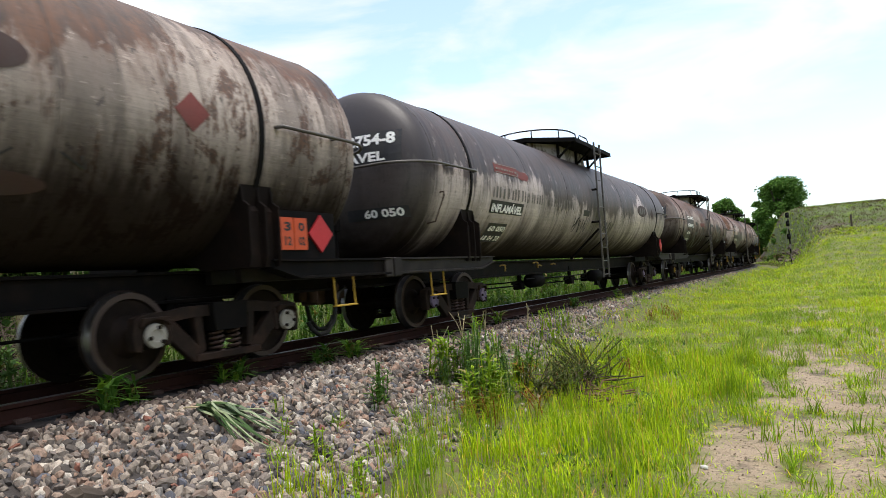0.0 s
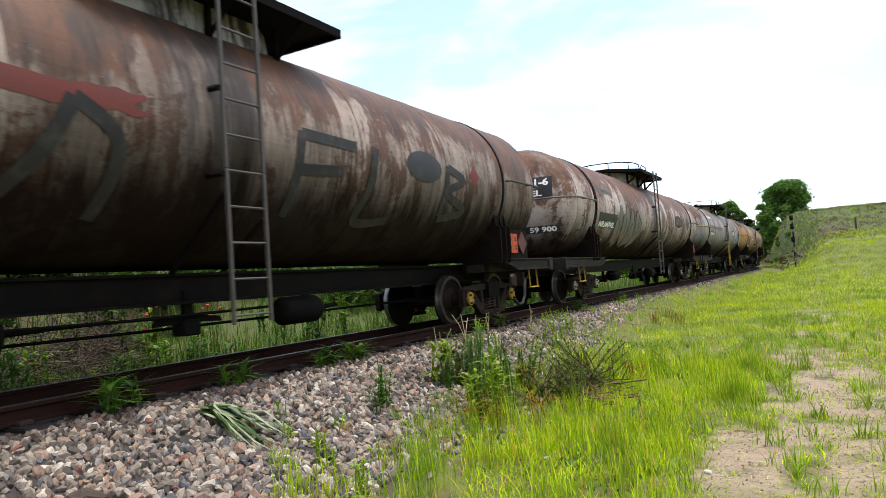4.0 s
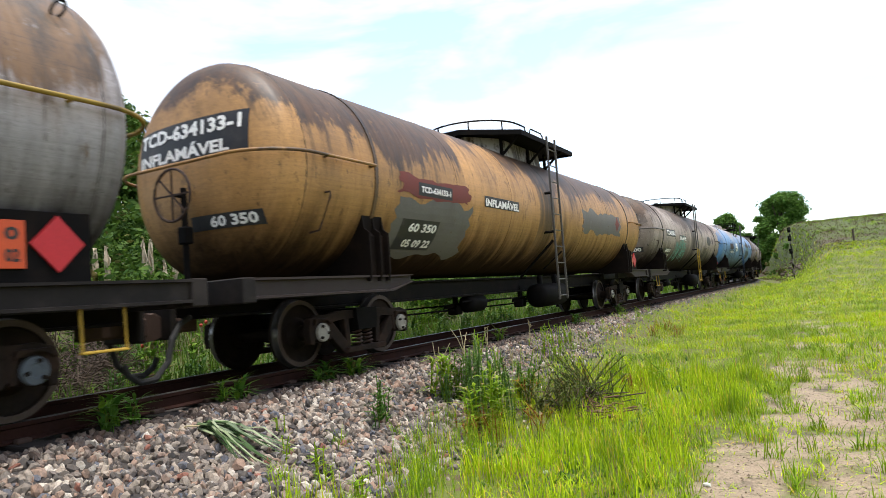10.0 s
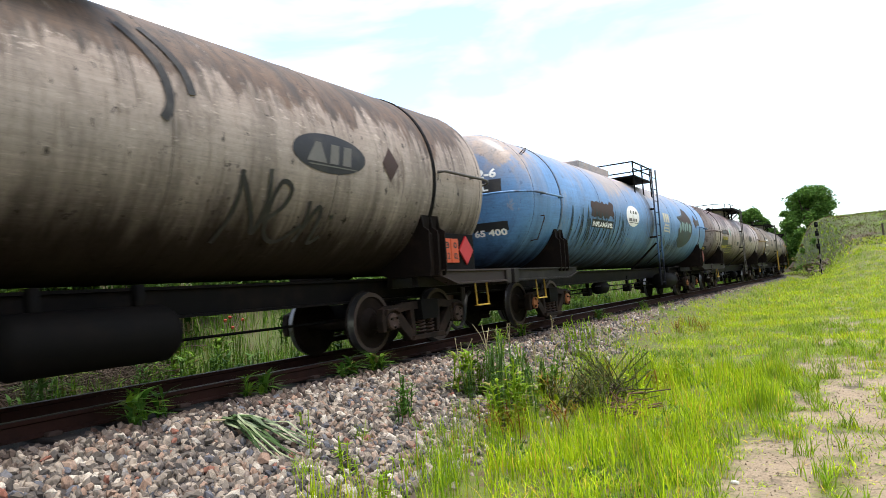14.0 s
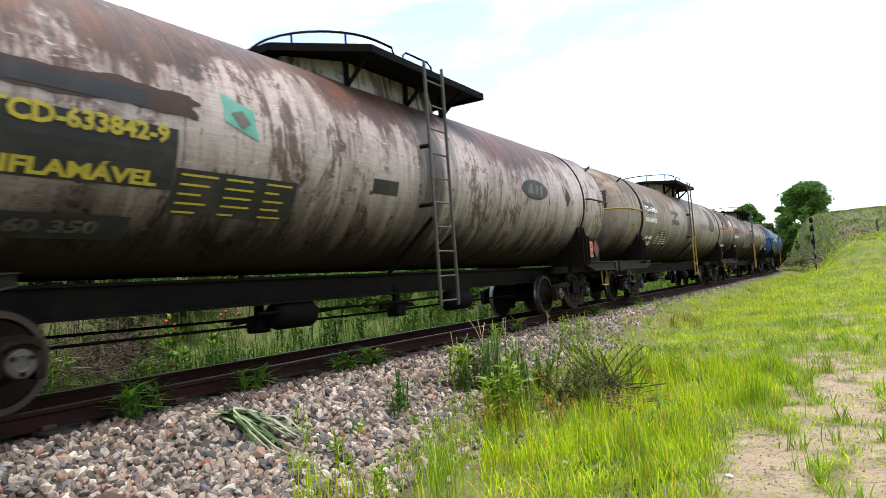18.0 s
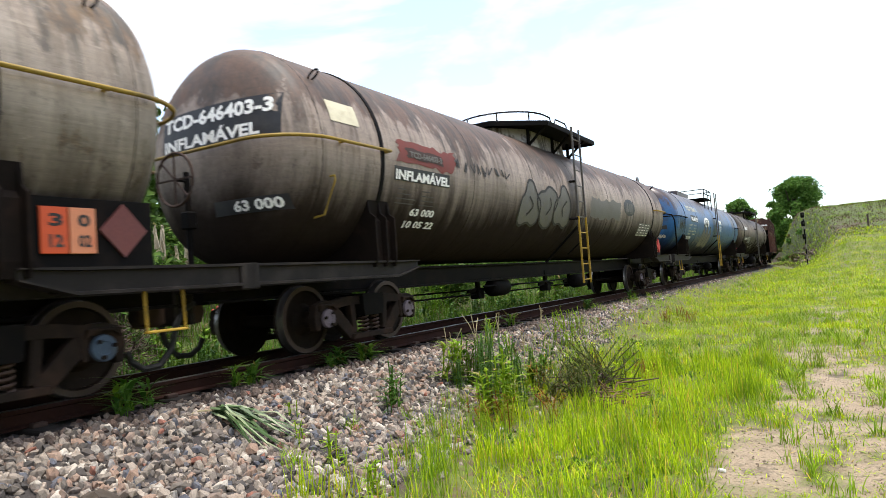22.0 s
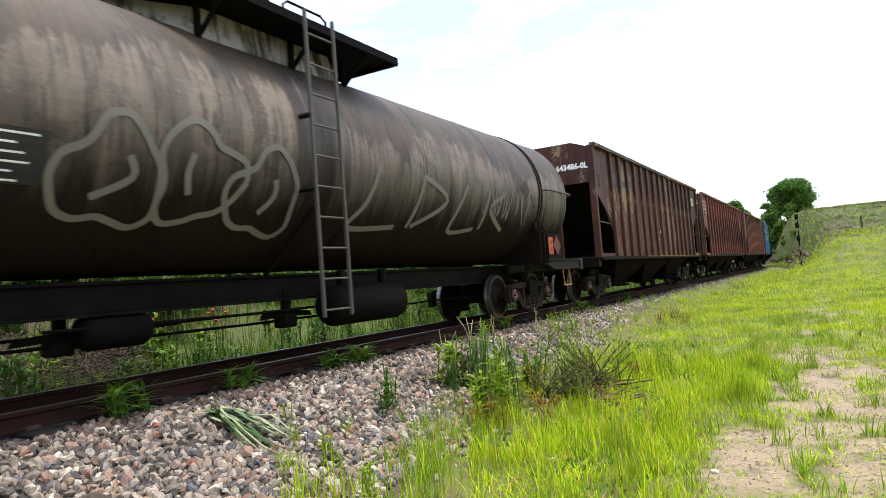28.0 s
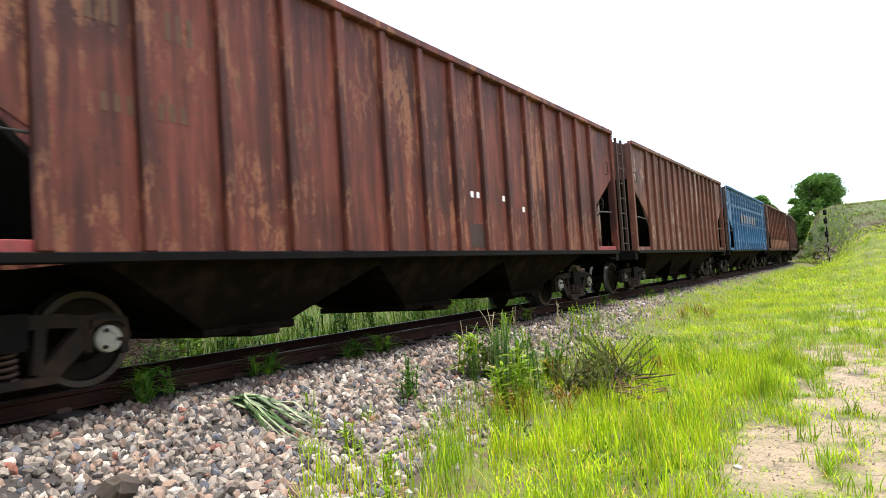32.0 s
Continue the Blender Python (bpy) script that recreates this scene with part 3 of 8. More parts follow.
def build_wheelset(bm):
    f, r = 0.5, WHEEL_R
    half = [(0.0, 0.075), (f - 0.075, 0.085), (f - 0.07, 0.15), (f - 0.035, 0.17), (f - 0.025, r - 0.07), (f - 0.04, r - 0.04), (f - 0.04, r + 0.022),
            (f - 0.022, r + 0.026), (f - 0.008, r + 0.008), (f + 0.02, r), (f + 0.085, r - 0.006), (f + 0.085, r - 0.06), (f + 0.055, r - 0.075), (f + 0.035, 0.2), (f + 0.085, 0.15),
            (f + 0.11, 0.105), (f + 0.25, 0.1), (f + 0.26, 0.125), (f + 0.42, 0.125), (f + 0.425, 0.115), (f + 0.455, 0.108), (f + 0.46, 0.06), (f + 0.452, 0.05), (f + 0.452, 0.012)]
    prof = [(-a, b) for a, b in reversed(half[1:])] + half
    lathe(bm, prof, "X", 36)
    n = len(prof)
    for fc in bm.faces:
        c = fc.calc_center_median()
        rad = math.hypot(c.y, c.z)
        if abs(c.x) > f + 0.425:
            fc.material_index = 2
        elif rad > r - 0.07 and abs(c.x) >= f + 0.08:
            fc.material_index = 3
        elif rad > r - 0.05 and f - 0.012 < abs(c.x) < f + 0.084:
            fc.material_index = 1
    for s in (-1, 1):
        for k in range(3):
            t = 2 * math.pi * k / 3
            bmesh.ops.create_cone(bm, cap_ends=True, segments=6, radius1=0.019, radius2=0.019, depth=0.03,
                                  matrix=Matrix.Translation((s * (f + 0.468), 0.078 * math.cos(t), 0.078 * math.sin(t))) @ Matrix.Rotation(math.pi / 2, 4, "Y"))
    return n


def build_side_frame(bm):
    z = WHEEL_R
    # beam above, struts and spring seat below: three pieces that overlap
    top = [(-1.08, z + .02), (-1.05, z + .17), (-.9, z + .215), (-.7, z + .2), (-.45, z + .24), (.45, z + .24), (.7, z + .2), (.9, z + .215), (1.05, z + .17), (1.08, z + .02), (1.06, z - .13), (.99, z - .14), (.97, z + .06), (.9, z + .12), (.7, z + .1), (.45, z + .13), (-.45, z + .13), (-.7, z + .1), (-.9, z + .12), (-.97, z + .06), (-.99, z - .14), (-1.06, z - .13)]
    slab(bm, top, -0.055, 0.055)
    for s in (-1, 1):
        slab(bm, [(s * .78, z + .13), (s * .66, z + .14), (s * .30, z - .21), (s * .33, z - .31), (s * .43, z - .29), (s * .74, z - .02)], -0.05, 0.05)
        slab(bm, [(s * .40, z + .15), (s * .30, z + .15), (s * .27, z - .22), (s * .36, z - .2)], -0.045, 0.045)
        slab(bm, [(s * .745, z - .1), (s * .69, z - .1), (s * .66, z + .14), (s * .75, z + .14)], -0.06, 0.06)
        slab(bm, [(s * 1.0, z + .17), (s * .73, z + .17), (s * .71, z + .08), (s * .78, z + .145), (s * .865, z + .15), (s * .95, z + .145), (s * 1.02, z + .08)], -0.1, 0.1)
    slab(bm, [(-.43, z - .3), (.43, z - .3), (.4, z - .23), (-.4, z - .23)], -0.11, 0.11)
    bmesh.ops.bevel(bm, geom=[e for e in bm.edges if e.calc_length() > 0.05], offset=0.008, segments=1, affect="EDGES")


def build_spring(bm):
    n, turns, r, h = 60, 5.5, 0.062, 0.27
    tube(bm, [(r * math.cos(2 * math.pi * turns * i / n), r * math.sin(2 * math.pi * turns * i / n), h * i / n) for i in range(n + 1)], 0.0155, 6)


def build_bolster(bm):
    z = WHEEL_R
    slab(bm, [(-.2, z - .02), (.2, z - .02), (.22, z + .12), (.22, z + .26), (-.22, z + .26), (-.22, z + .12)], -0.98, 0.98)
    box(bm, -.4, .4, -.3, .3, z + .2, z + .34)
    box(bm, -.7, .7, -.52, -.44, z - .12, z - .02)
    box(bm, -.7, .7, .44, .52, z - .12, z - .02)


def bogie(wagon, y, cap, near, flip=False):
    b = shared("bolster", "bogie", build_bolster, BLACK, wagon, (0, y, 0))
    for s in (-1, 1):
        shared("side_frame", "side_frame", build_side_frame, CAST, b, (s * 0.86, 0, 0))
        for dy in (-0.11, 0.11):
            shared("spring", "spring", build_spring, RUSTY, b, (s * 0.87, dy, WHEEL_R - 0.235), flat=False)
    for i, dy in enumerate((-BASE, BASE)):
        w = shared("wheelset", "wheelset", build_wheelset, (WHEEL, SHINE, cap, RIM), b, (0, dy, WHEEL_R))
        if near:
            SPIN.append((w, dy, 37.0 * len(SPIN)))
    return b


def build_coupler(bm):
    box(bm, -.07, .07, 0, .62, .56, .72, .015)
    slab(bm, [(0, .5), (-.12, .52), (-.17, .62), (-.12, .76), (.0, .8), (.1, .74), (.1, .54)], -.13, .13)
    box(bm, .02, .15, -.24, -.08, .54, .76, .03)
    bmesh.ops.bevel(bm, geom=[e for e in bm.edges if e.calc_length() > .1], offset=.012, segments=1, affect="EDGES")


def build_hose(bm):
    tube(bm, [(.28, .25, .72), (.3, .1, .66), (.32, -.02, .5), (.34, -.1, .28), (.34, -.25, .13), (.33, -.42, .12), (.3, -.52, .2), (.28, -.56, .3)], .034, 8)


# ---- tank wagons ----
CARS = []


def build_band(bm):
    loops = []
    for i in range(41):
        t = radians(-38 + 256 * i / 40)
        lp = []
        for dy, dr in ((-.035, -.01), (.035, -.01), (.035, .014), (-.035, .014)):
            lp.append(((TANK_R + dr) * math.cos(t), dy, TANK_Z + (TANK_R + dr) * math.sin(t)))
        loops.append(lp)
    rings(bm, loops)


def build_weld(bm):
    loops = []
    for i in range(48):
        t = 2 * math.pi * i / 48
        loops.append([((TANK_R + dr) * math.cos(t), dy, TANK_Z + (TANK_R + dr) * math.sin(t)) for dy, dr in ((-.012, -.003), (0, .006), (.012, -.003), (0, -.006))])
    rings(bm, loops, closed=True)


def build_saddle(bm):
    poly = [(.62, 1.0), (1.3, 1.0), (1.33, 1.12), (1.33, 1.62), (1.25, 1.68)]
    n = 8
    for i in range(n + 1):
        a = radians(-25 - 50 * i / n)
        poly.append(((TANK_R + .004) * math.cos(a), TANK_Z + (TANK_R + .004) * math.sin(a)))
    inner = [(.62, 1.0), (1.24, 1.0), (1.25, 1.12), (1.25, 1.58), (1.2, 1.64)] + poly[5:]
    rings(bm, [[(x, y, z) for x, z in q] for y, q in ((-.22, poly), (-.195, poly), (-.19, inner), (.0, inner), (.005, poly), (.03, poly), (.035, inner), (.19, inner), (.195, poly), (.22, poly))])


def tank_shell(bm, half, tail):
    prof = []
    for k in range(11):
        r = math.sin(math.pi / 2 * k / 10)
        r = max(r, 0.02)
        prof.append((-half - HEAD_D * (1 - min(r, 1) ** HEAD_P) ** (1 / HEAD_P), TANK_R * r))
    n = 8
    prof += [(-half + (half + tail) * i / n, TANK_R) for i in range(1, n)]
    prof += [(tail - half - a, b) for a, b in reversed(prof[:11])]
    lathe(bm, prof, "Y", 72, (0, 0, TANK_Z))


def platform_outline(s=1.0):
    return [(.37 * s, -2.15), (1.27 * s, -1.25), (1.27 * s, 1.85), (-1.27 * s, 1.85), (-1.27 * s, -1.25), (-.37 * s, -2.15)]


def dome_outline(w, y0, y1):
    return [(w * .4, y0), (w, y0 + .75), (w, y1 - .3), (w * .75, y1), (-w * .75, y1), (-w, y1 - .3), (-w, y0 + .75), (-w * .4, y0)]


def build_dome(bm):
    lo, hi = dome_outline(.8, -1.95, 1.35), dome_outline(.74, -1.85, 1.28)
    rings(bm, [[(x, y, 3.3) for x, y in lo], [(x, y, 3.86) for x, y in hi]])


def build_deck(bm):
    plate(bm, platform_outline(), 3.885, 3.92)
    pts = platform_outline()
    for a, b in zip(pts, pts[1:] + pts[:1]):
        d = Vector((b[0] - a[0], b[1] - a[1], 0)).normalized()
        nrm = Vector((-d.y, d.x, 0)) * .02
        A, B = Vector((*a, 0)), Vector((*b, 0))
        rings(bm, [[A + nrm + Vector((0, 0, 3.83)), A - nrm + Vector((0, 0, 3.83)), A - nrm + Vector((0, 0, 3.93)), A + nrm + Vector((0, 0, 3.93))],
                   [B + nrm + Vector((0, 0, 3.83)), B - nrm + Vector((0, 0, 3.83)), B - nrm + Vector((0, 0, 3.93)), B + nrm + Vector((0, 0, 3.93))]])


def build_strut(bm):
    tube(bm, [(.82, 0, 3.5), (1.22, 0, 3.85)], .03, 6)
    box(bm, .78, .84, -.03, .03, 3.35, 3.85, .004)


def build_hoop(bm):
    pts = [(-1.0, -.4, 4.18)] + [(x, y, 4.18) for x, y in arc_pts(0, -.75, 1.02, 180, 360, 16)] + [(1.02, -.4, 4.18), (1.02, -.36, 4.1), (1.02, -.36, 3.92)]
    pts = [(-1.0, -.4, 3.92)] + pts
    tube(bm, pts, .017, 6)


def build_post(bm):
    tube(bm, [(0, 0, 3.92), (0, 0, 4.18)], .014, 6)


def build_small_hoop(bm):
    tube(bm, [(1.02, -.12, 3.92), (1.02, -.12, 4.14), (1.02, -.04, 4.2), (1.02, .55, 4.2), (1.02, .64, 4.15), (1.02, .66, 3.92)], .015, 6)


def build_valve(bm):
    lathe(bm, [(3.92, .2), (3.99, .2), (3.99, .24), (4.02, .24), (4.03, .1), (4.09, .1), (4.1, .03)], "Z", 20)


def build_stile(bm):
    box(bm, 1.415, 1.458, -.016, .016, .48, 1.95, .006)


def build_stile_top(bm):
    box(bm, 1.415, 1.458, -.016, .016, 1.952, 3.93, .006)


def build_rung(bm):
    tube(bm, [(1.43, -.24, 0), (1.43, .24, 0)], .013, 6)


def build_stay(bm):
    tube(bm, [(.6, -.25, 1.0), (1.4, -.25, 1.72)], .03, 6)


def build_short_stay(bm):
    tube(bm, [(.95, .23, 1.15), (1.4, .23, 1.5)], .018, 6)


def build_bracket(bm):
    tube(bm, [(1.2, -.3, 2.72), (1.44, -.28, 2.72)], .03, 6)


def build_side_channel(bm, s):
    # a channel from 2.3 m outboard of the saddle to its tapered end inboard
    cs = [(1.1, .86), (1.30, .86), (1.30, .885), (1.255, .89), (1.255, 1.045), (1.30, 1.05), (1.30, 1.075), (1.1, 1.075)]
    rings(bm, [[(x, y, 1.075 - (1.075 - z) * q) for x, z in cs] for y, q in ((-2.3, 1), (.3 - s, 1), (.8 - s * 1.1, .45))])


def build_end_beam(bm):
    box(bm, -1.30, 1.30, -2.36, -2.18, .82, 1.08, .012)
    box(bm, -.3, .3, -2.42, -2.34, .5, .95, .02)
    for x in (-.9, -.45, .45, .9):
        box(bm, x - .05, x + .05, -2.2, 0, .86, 1.03, .0)


def build_step(bm):
    tube(bm, [(1.24, -1.35, .9), (1.26, -1.35, .52), (1.26, -.97, .52), (1.24, -.97, .9)], .015, 6)
    box(bm, 1.22, 1.29, -1.36, -.96, .505, .522, .004)


def build_grab(bm):
    tube(bm, [(1.24, -1.0, 2.06), (1.37, -1.0, 2.06), (1.37, -1.0, 2.0), (1.22, -1.05, 1.62), (1.05, -1.05, 1.6)], .013, 6)


def build_lug(bm):
    a = radians(38)
    c = Vector(((TANK_R + .05) * math.cos(a), 0, TANK_Z + (TANK_R + .09) * math.sin(a)))
    u, w = Vector((0, 1, 0)), Vector((math.cos(a), 0, math.sin(a)))
    tube(bm, [c + .05 * math.cos(t * math.pi / 6) * u + .085 * math.sin(t * math.pi / 6) * w for t in range(12)], .013, 6, closed=True)


def build_handrail(bm):
    """Round the end of the tank from band to band, for an end at y = 0 looking to -y; the band is at 1.35."""
    x = TANK_R + .09
    pts = [(TANK_R - .02, 1.22, 2.47), (x, 1.22, 2.47), (x, .05, 2.47)]
    for k in range(1, 8):
        a = math.pi / 2 * k / 8
        pts.append((x - .75 + .75 * math.cos(a), .05 - .72 * math.sin(a), 2.47))
    pts += [(-q[0], q[1], q[2]) for q in reversed(pts)]
    tube(bm, pts, .021, 8)


def build_handrail_post(bm):
    tube(bm, [(TANK_R - .05, 0, 2.47), (TANK_R + .1, 0, 2.47)], .018, 6)


def build_placard(bm):
    box(bm, -.012, .012, 0, .21, 0, .36, .004)


def build_placard_back(bm):
    box(bm, -.03, -.014, -.04, .98, -.1, .44, .004)
    box(bm, -.06, -.03, .1, .16, -.3, .2, .004)
    box(bm, -.06, -.03, .78, .84, -.3, .2, .004)


def build_diamond_plate(bm):
    slab(bm, [(0, -.01), (.21, .21), (0, .43), (-.21, .21)], -.012, .012)


def build_sill(bm, half):
    cs = [(-.44, .695), (.44, .695), (.44, .725), (.36, .73), (.36, .985), (.42, .99), (.42, 1.02), (-.42, 1.02), (-.42, .99), (-.36, .985), (-.36, .73), (-.44, .725)]
    rings(bm, [[(x, y, z) for x, z in cs] for y in (-half - .2, half + .2)])


def build_cylinder(bm):
    lathe(bm, [(-.36, .05), (-.35, .13), (-.28, .17), (.28, .17), (.35, .13), (.36, .05)], "Y", 20)
    tube(bm, [(0, .3, 0), (0, .75, .02)], .03, 6)


def build_reservoir(bm):
    lathe(bm, [(-.8, .05), (-.77, .2), (-.68, .26), (.68, .26), (.77, .2), (.8, .05)], "Y", 24)
    box(bm, -.05, .05, -.5, -.42, .1, .45, .0)
    box(bm, -.05, .05, .42, .5, .1, .45, .0)


def build_lever(bm):
    slab(bm, [(-.45, 0), (-.4, .07), (.0, .1), (.42, .06), (.45, 0), (.0, .02)], -.02, .02)
    box(bm, -.03, .03, -.06, .06, .05, .35, .0)
    box(bm, -.12, .1, -.12, .1, -.12, .05, .02)


def build_hand_wheel(bm):
    tube(bm, [(.3 * math.cos(t * math.pi / 10), 0, .3 * math.sin(t * math.pi / 10)) for t in range(20)], .017, 6, closed=True)
    for t in (0, math.pi / 2, math.pi / 4 * 3):
        tube(bm, [(.3 * math.cos(t), 0, .3 * math.sin(t)), (-.3 * math.cos(t), 0, -.3 * math.sin(t))], .012, 5)


def build_brake_post(bm):
    tube(bm, [(0, .16, 1.0), (0, .16, 2.2)], .035, 8)
    tube(bm, [(0, .16, 2.1), (0, 0, 2.1)], .02, 6)
    box(bm, -.07, .07, .1, .22, 1.55, 1.75, .015)


def tank_wagon(F, R, label, paint, opt):
    half = (R - F) / 2
    L = half * 2
    e = new("tank_wagon")
    tagged(e, label, "tank wagon", "tank wagons of the train")
    end, tail = half + opt.get("nose", 1.35), half + opt.get("tail", 1.35)
    near = opt.get("near", True)
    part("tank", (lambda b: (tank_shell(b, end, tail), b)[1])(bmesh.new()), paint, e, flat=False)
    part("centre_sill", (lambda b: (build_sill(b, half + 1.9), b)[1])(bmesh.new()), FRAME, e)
    # rings and welds
    for y in (-half, half):
        shared("band", "tank_band", build_band, opt.get("band", FRAME), e, (0, y, 0))
        if opt.get("double"):
            shared("band", "tank_band", build_band, opt.get("band", FRAME), e, (0, y + .12 * (1 if y < 0 else -1), 0))
    n = 6
    for i in range(1, n):
        shared("weld", "weld_bead", build_weld, paint, e, (0, -half + L * i / n + .1, 0), flat=False)
    for y in (-end, tail):
        shared("weld", "weld_bead", build_weld, paint, e, (0, y, 0), flat=False)
    for y, s in ((-half, 0), (half, math.pi)):
        for r in (0, math.pi):
            shared("saddle", "saddle", build_saddle, SADDLE, e, (0, y, 0), rot=(0, 0, r))
        for mirror in (1, -1):
            shared("channel%d%d" % (mirror, s > 0), "side_channel", lambda b, m=mirror, k=s: ([build_side_channel(b, .85 if k else 0), bmesh.ops.scale(b, vec=(m, 1, 1), verts=b.verts)]), opt.get("sill", BEAM), e, (0, y, 0), rot=(0, 0, s))
        shared("end_beam", "end_beam", build_end_beam, BEAM, e, (0, y, 0), rot=(0, 0, s))
        shared("coupler", "coupler", build_coupler, RUSTY, e, (0, y + (-2.5 if s == 0 else 2.5), 0), rot=(0, 0, s))
        shared("hose", "air_hose", build_hose, RUBBER, e, (0, y + (-2.42 if s == 0 else 2.42), 0), rot=(0, 0, s))
        shared("handrail", "handrail", build_handrail, opt.get("rail", STEEL), e, (0, (-end if s == 0 else tail), 0), rot=(0, 0, s), flat=False)
        for yy in (.3, 1.2):
            shared("rail_post", "handrail_bracket", build_handrail_post, opt.get("rail", STEEL), e, (0, (-end + yy if s == 0 else tail - yy), 0))
        if opt.get("steps", (1, 1))[0 if s == 0 else 1]:
            shared("step", "step", build_step, opt.get("front_step", YELLOW) if s == 0 else opt.get("step", YELLOW), e, (0, y + (0 if s == 0 else 2.5), 0), label="" if opt.get("front_step") and s == 0 else "yellow stirrup step")
        bogie(e, y + .1 + opt.get("bogie_shift", (0, 0))[0 if s == 0 else 1], opt.get("cap", STEEL), near)
    post = shared("brake_post", "brake_post", build_brake_post, FRAME, e, (0, -half - 2.1, 0))
    shared("wheel", "hand_wheel", build_hand_wheel, RUSTY, post, (0, 0, 2.1))
    if opt.get("grab", STEEL):
        shared("grab", "grab_iron", build_grab, opt.get("grab", RUSTY), e, (0, -half, 0))
    for y in (-end + .2, tail - .2) if opt.get("lug") else ():
        shared("lug", "lifting_lug", build_lug, paint if opt.get("blue") else FRAME, e, (0, y, 0), flat=False)
    # ladder
    la = opt["ladder"] - half
    ld = opt.get("ladder_mat", STEEL)
    lad = shared("stay", "ladder", build_stay, FRAME, e, (0, la, 0))
    shared("short_stay", "stay", build_short_stay, FRAME, lad)
    lt = STEEL if ld is YELLOW else ld
    for dy in (-.24, .24):
        shared("stile", "stile", build_stile, ld, lad, (0, dy, 0))
        shared("stile_top", "stile", build_stile_top, lt, lad, (0, dy, 0))
    for i in range(10):
        shared("rung", "rung", build_rung, ld if i < 4 else lt, lad, (0, 0, .56 + .345 * i))
    for z in (1.9, 2.72):
        shared("bracket", "bracket", build_bracket, FRAME, lad, (0, 0, z - 2.72))
    # top
    if opt.get("blue"):
        bm = bmesh.new()
        box(bm, -.42, .42, -3.6, -1.05, 3.55, 3.93, .03)
        part("top_box", bm, paint, e, loc=(0, la, 0))
        bm = bmesh.new()
        box(bm, -.38, .38, 1.05, 1.7, 3.55, 3.9, .03)
        part("valve_box", bm, paint, e, loc=(0, la, 0))
        bm = bmesh.new()
        box(bm, -1.05, 1.12, -.95, .95, 3.66, 3.71, .006)
        gang = part("gangway", bm, BLACK, e, loc=(0, la, 0))
        for y in (-.95, 0, .95):
            bm = bmesh.new()
            tube(bm, [(1.1, y, 3.1), (1.1, y, 4.1)], .022, 6)
            part("railing_post", bm, BLACK, gang)
        for x, z in ((1.1, 4.1), (1.1, 3.9), (-1.05, 4.1)):
            bm = bmesh.new()
            tube(bm, [(x, -.95, z), (x, .95, z)], .02, 6)
            part("railing", bm, BLACK, gang)
        for y in (-.95, .95):
            bm = bmesh.new()
            tube(bm, [(1.1, y, 4.1), (-1.05, y, 4.1), (-1.05, y, 3.68)], .02, 6)
            part("railing", bm, BLACK, gang)
    else:
        shared("dome", "dome", build_dome, DOME, e, (0, la, 0))
        deck = shared("deck", "platform", build_deck, BLACK, e, (0, la, 0))
        for y in (-1.2, .2, 1.2):
            shared("strut", "strut", build_strut, BLACK, deck, (0, y, 0))
            shared("strut", "strut", build_strut, BLACK, deck, (0, y, 0), rot=(0, 0, math.pi))
        shared("hoop", "guard_rail", build_hoop, BLACK, deck)
        for a in (210, 250, 290, 330):
            shared("post", "guard_post", build_post, BLACK, deck, (1.02 * math.cos(radians(a)), -.75 + 1.02 * math.sin(radians(a)), 0))
        shared("small_hoop", "hand_hoop", build_small_hoop, BLACK, deck)
        for x, y in ((0.0, -.9), (.1, .4)):
            shared("valve", "hatch_cover", build_valve, BLACK, deck, (x, y, 0), flat=False)
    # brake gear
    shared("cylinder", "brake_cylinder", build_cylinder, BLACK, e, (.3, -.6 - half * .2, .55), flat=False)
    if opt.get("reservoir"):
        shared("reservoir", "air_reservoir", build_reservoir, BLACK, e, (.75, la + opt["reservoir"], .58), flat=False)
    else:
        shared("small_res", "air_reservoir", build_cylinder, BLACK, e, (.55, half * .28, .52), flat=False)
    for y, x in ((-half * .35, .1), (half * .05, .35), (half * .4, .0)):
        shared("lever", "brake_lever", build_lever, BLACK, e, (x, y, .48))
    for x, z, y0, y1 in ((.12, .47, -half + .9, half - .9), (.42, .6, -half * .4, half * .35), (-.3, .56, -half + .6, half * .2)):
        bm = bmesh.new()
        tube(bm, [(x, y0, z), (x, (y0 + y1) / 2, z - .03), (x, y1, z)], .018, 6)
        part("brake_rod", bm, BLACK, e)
    # placards on the trailing end
    back = shared("placard_back", "placard_bracket", build_placard_back, FRAME, e, (1.2, half + .32, 1.18))
    pm = opt.get("placards", (ORANGE, ORANGE, RED))
    shared("placard", "placard", build_placard, pm[0], back, (0, .02, 0), label="orange hazard placard half")
    shared("placard", "placard", build_placard, pm[1], back, (0, .245, 0), label="orange hazard placard half")
    shared("diamond", "placard_diamond", build_diamond_plate, pm[2], back, (0, .7, -.02), label="diamond hazard placard")
    for a, b, txt in ((.04, .22, ("12", "3")), (.265, .44, ("02", "0"))):
        for t, z0, z1 in ((txt[0], .05, .15), (txt[1], .21, .31)):
            co, f = letters(t)[0]
            q = a + .04
            flat_mesh("placard_figure", [(.0145, q + (b - a - .07) * u, z0 + (z1 - z0) * v) for u, v in co], f, SPRAY, back)
    CARS.append((e, F, R))
    # head lettering
    hm, bg = opt.get("head_mat", WHITE), opt.get("head_bg", PANEL)
    lines = opt.get("head", ())
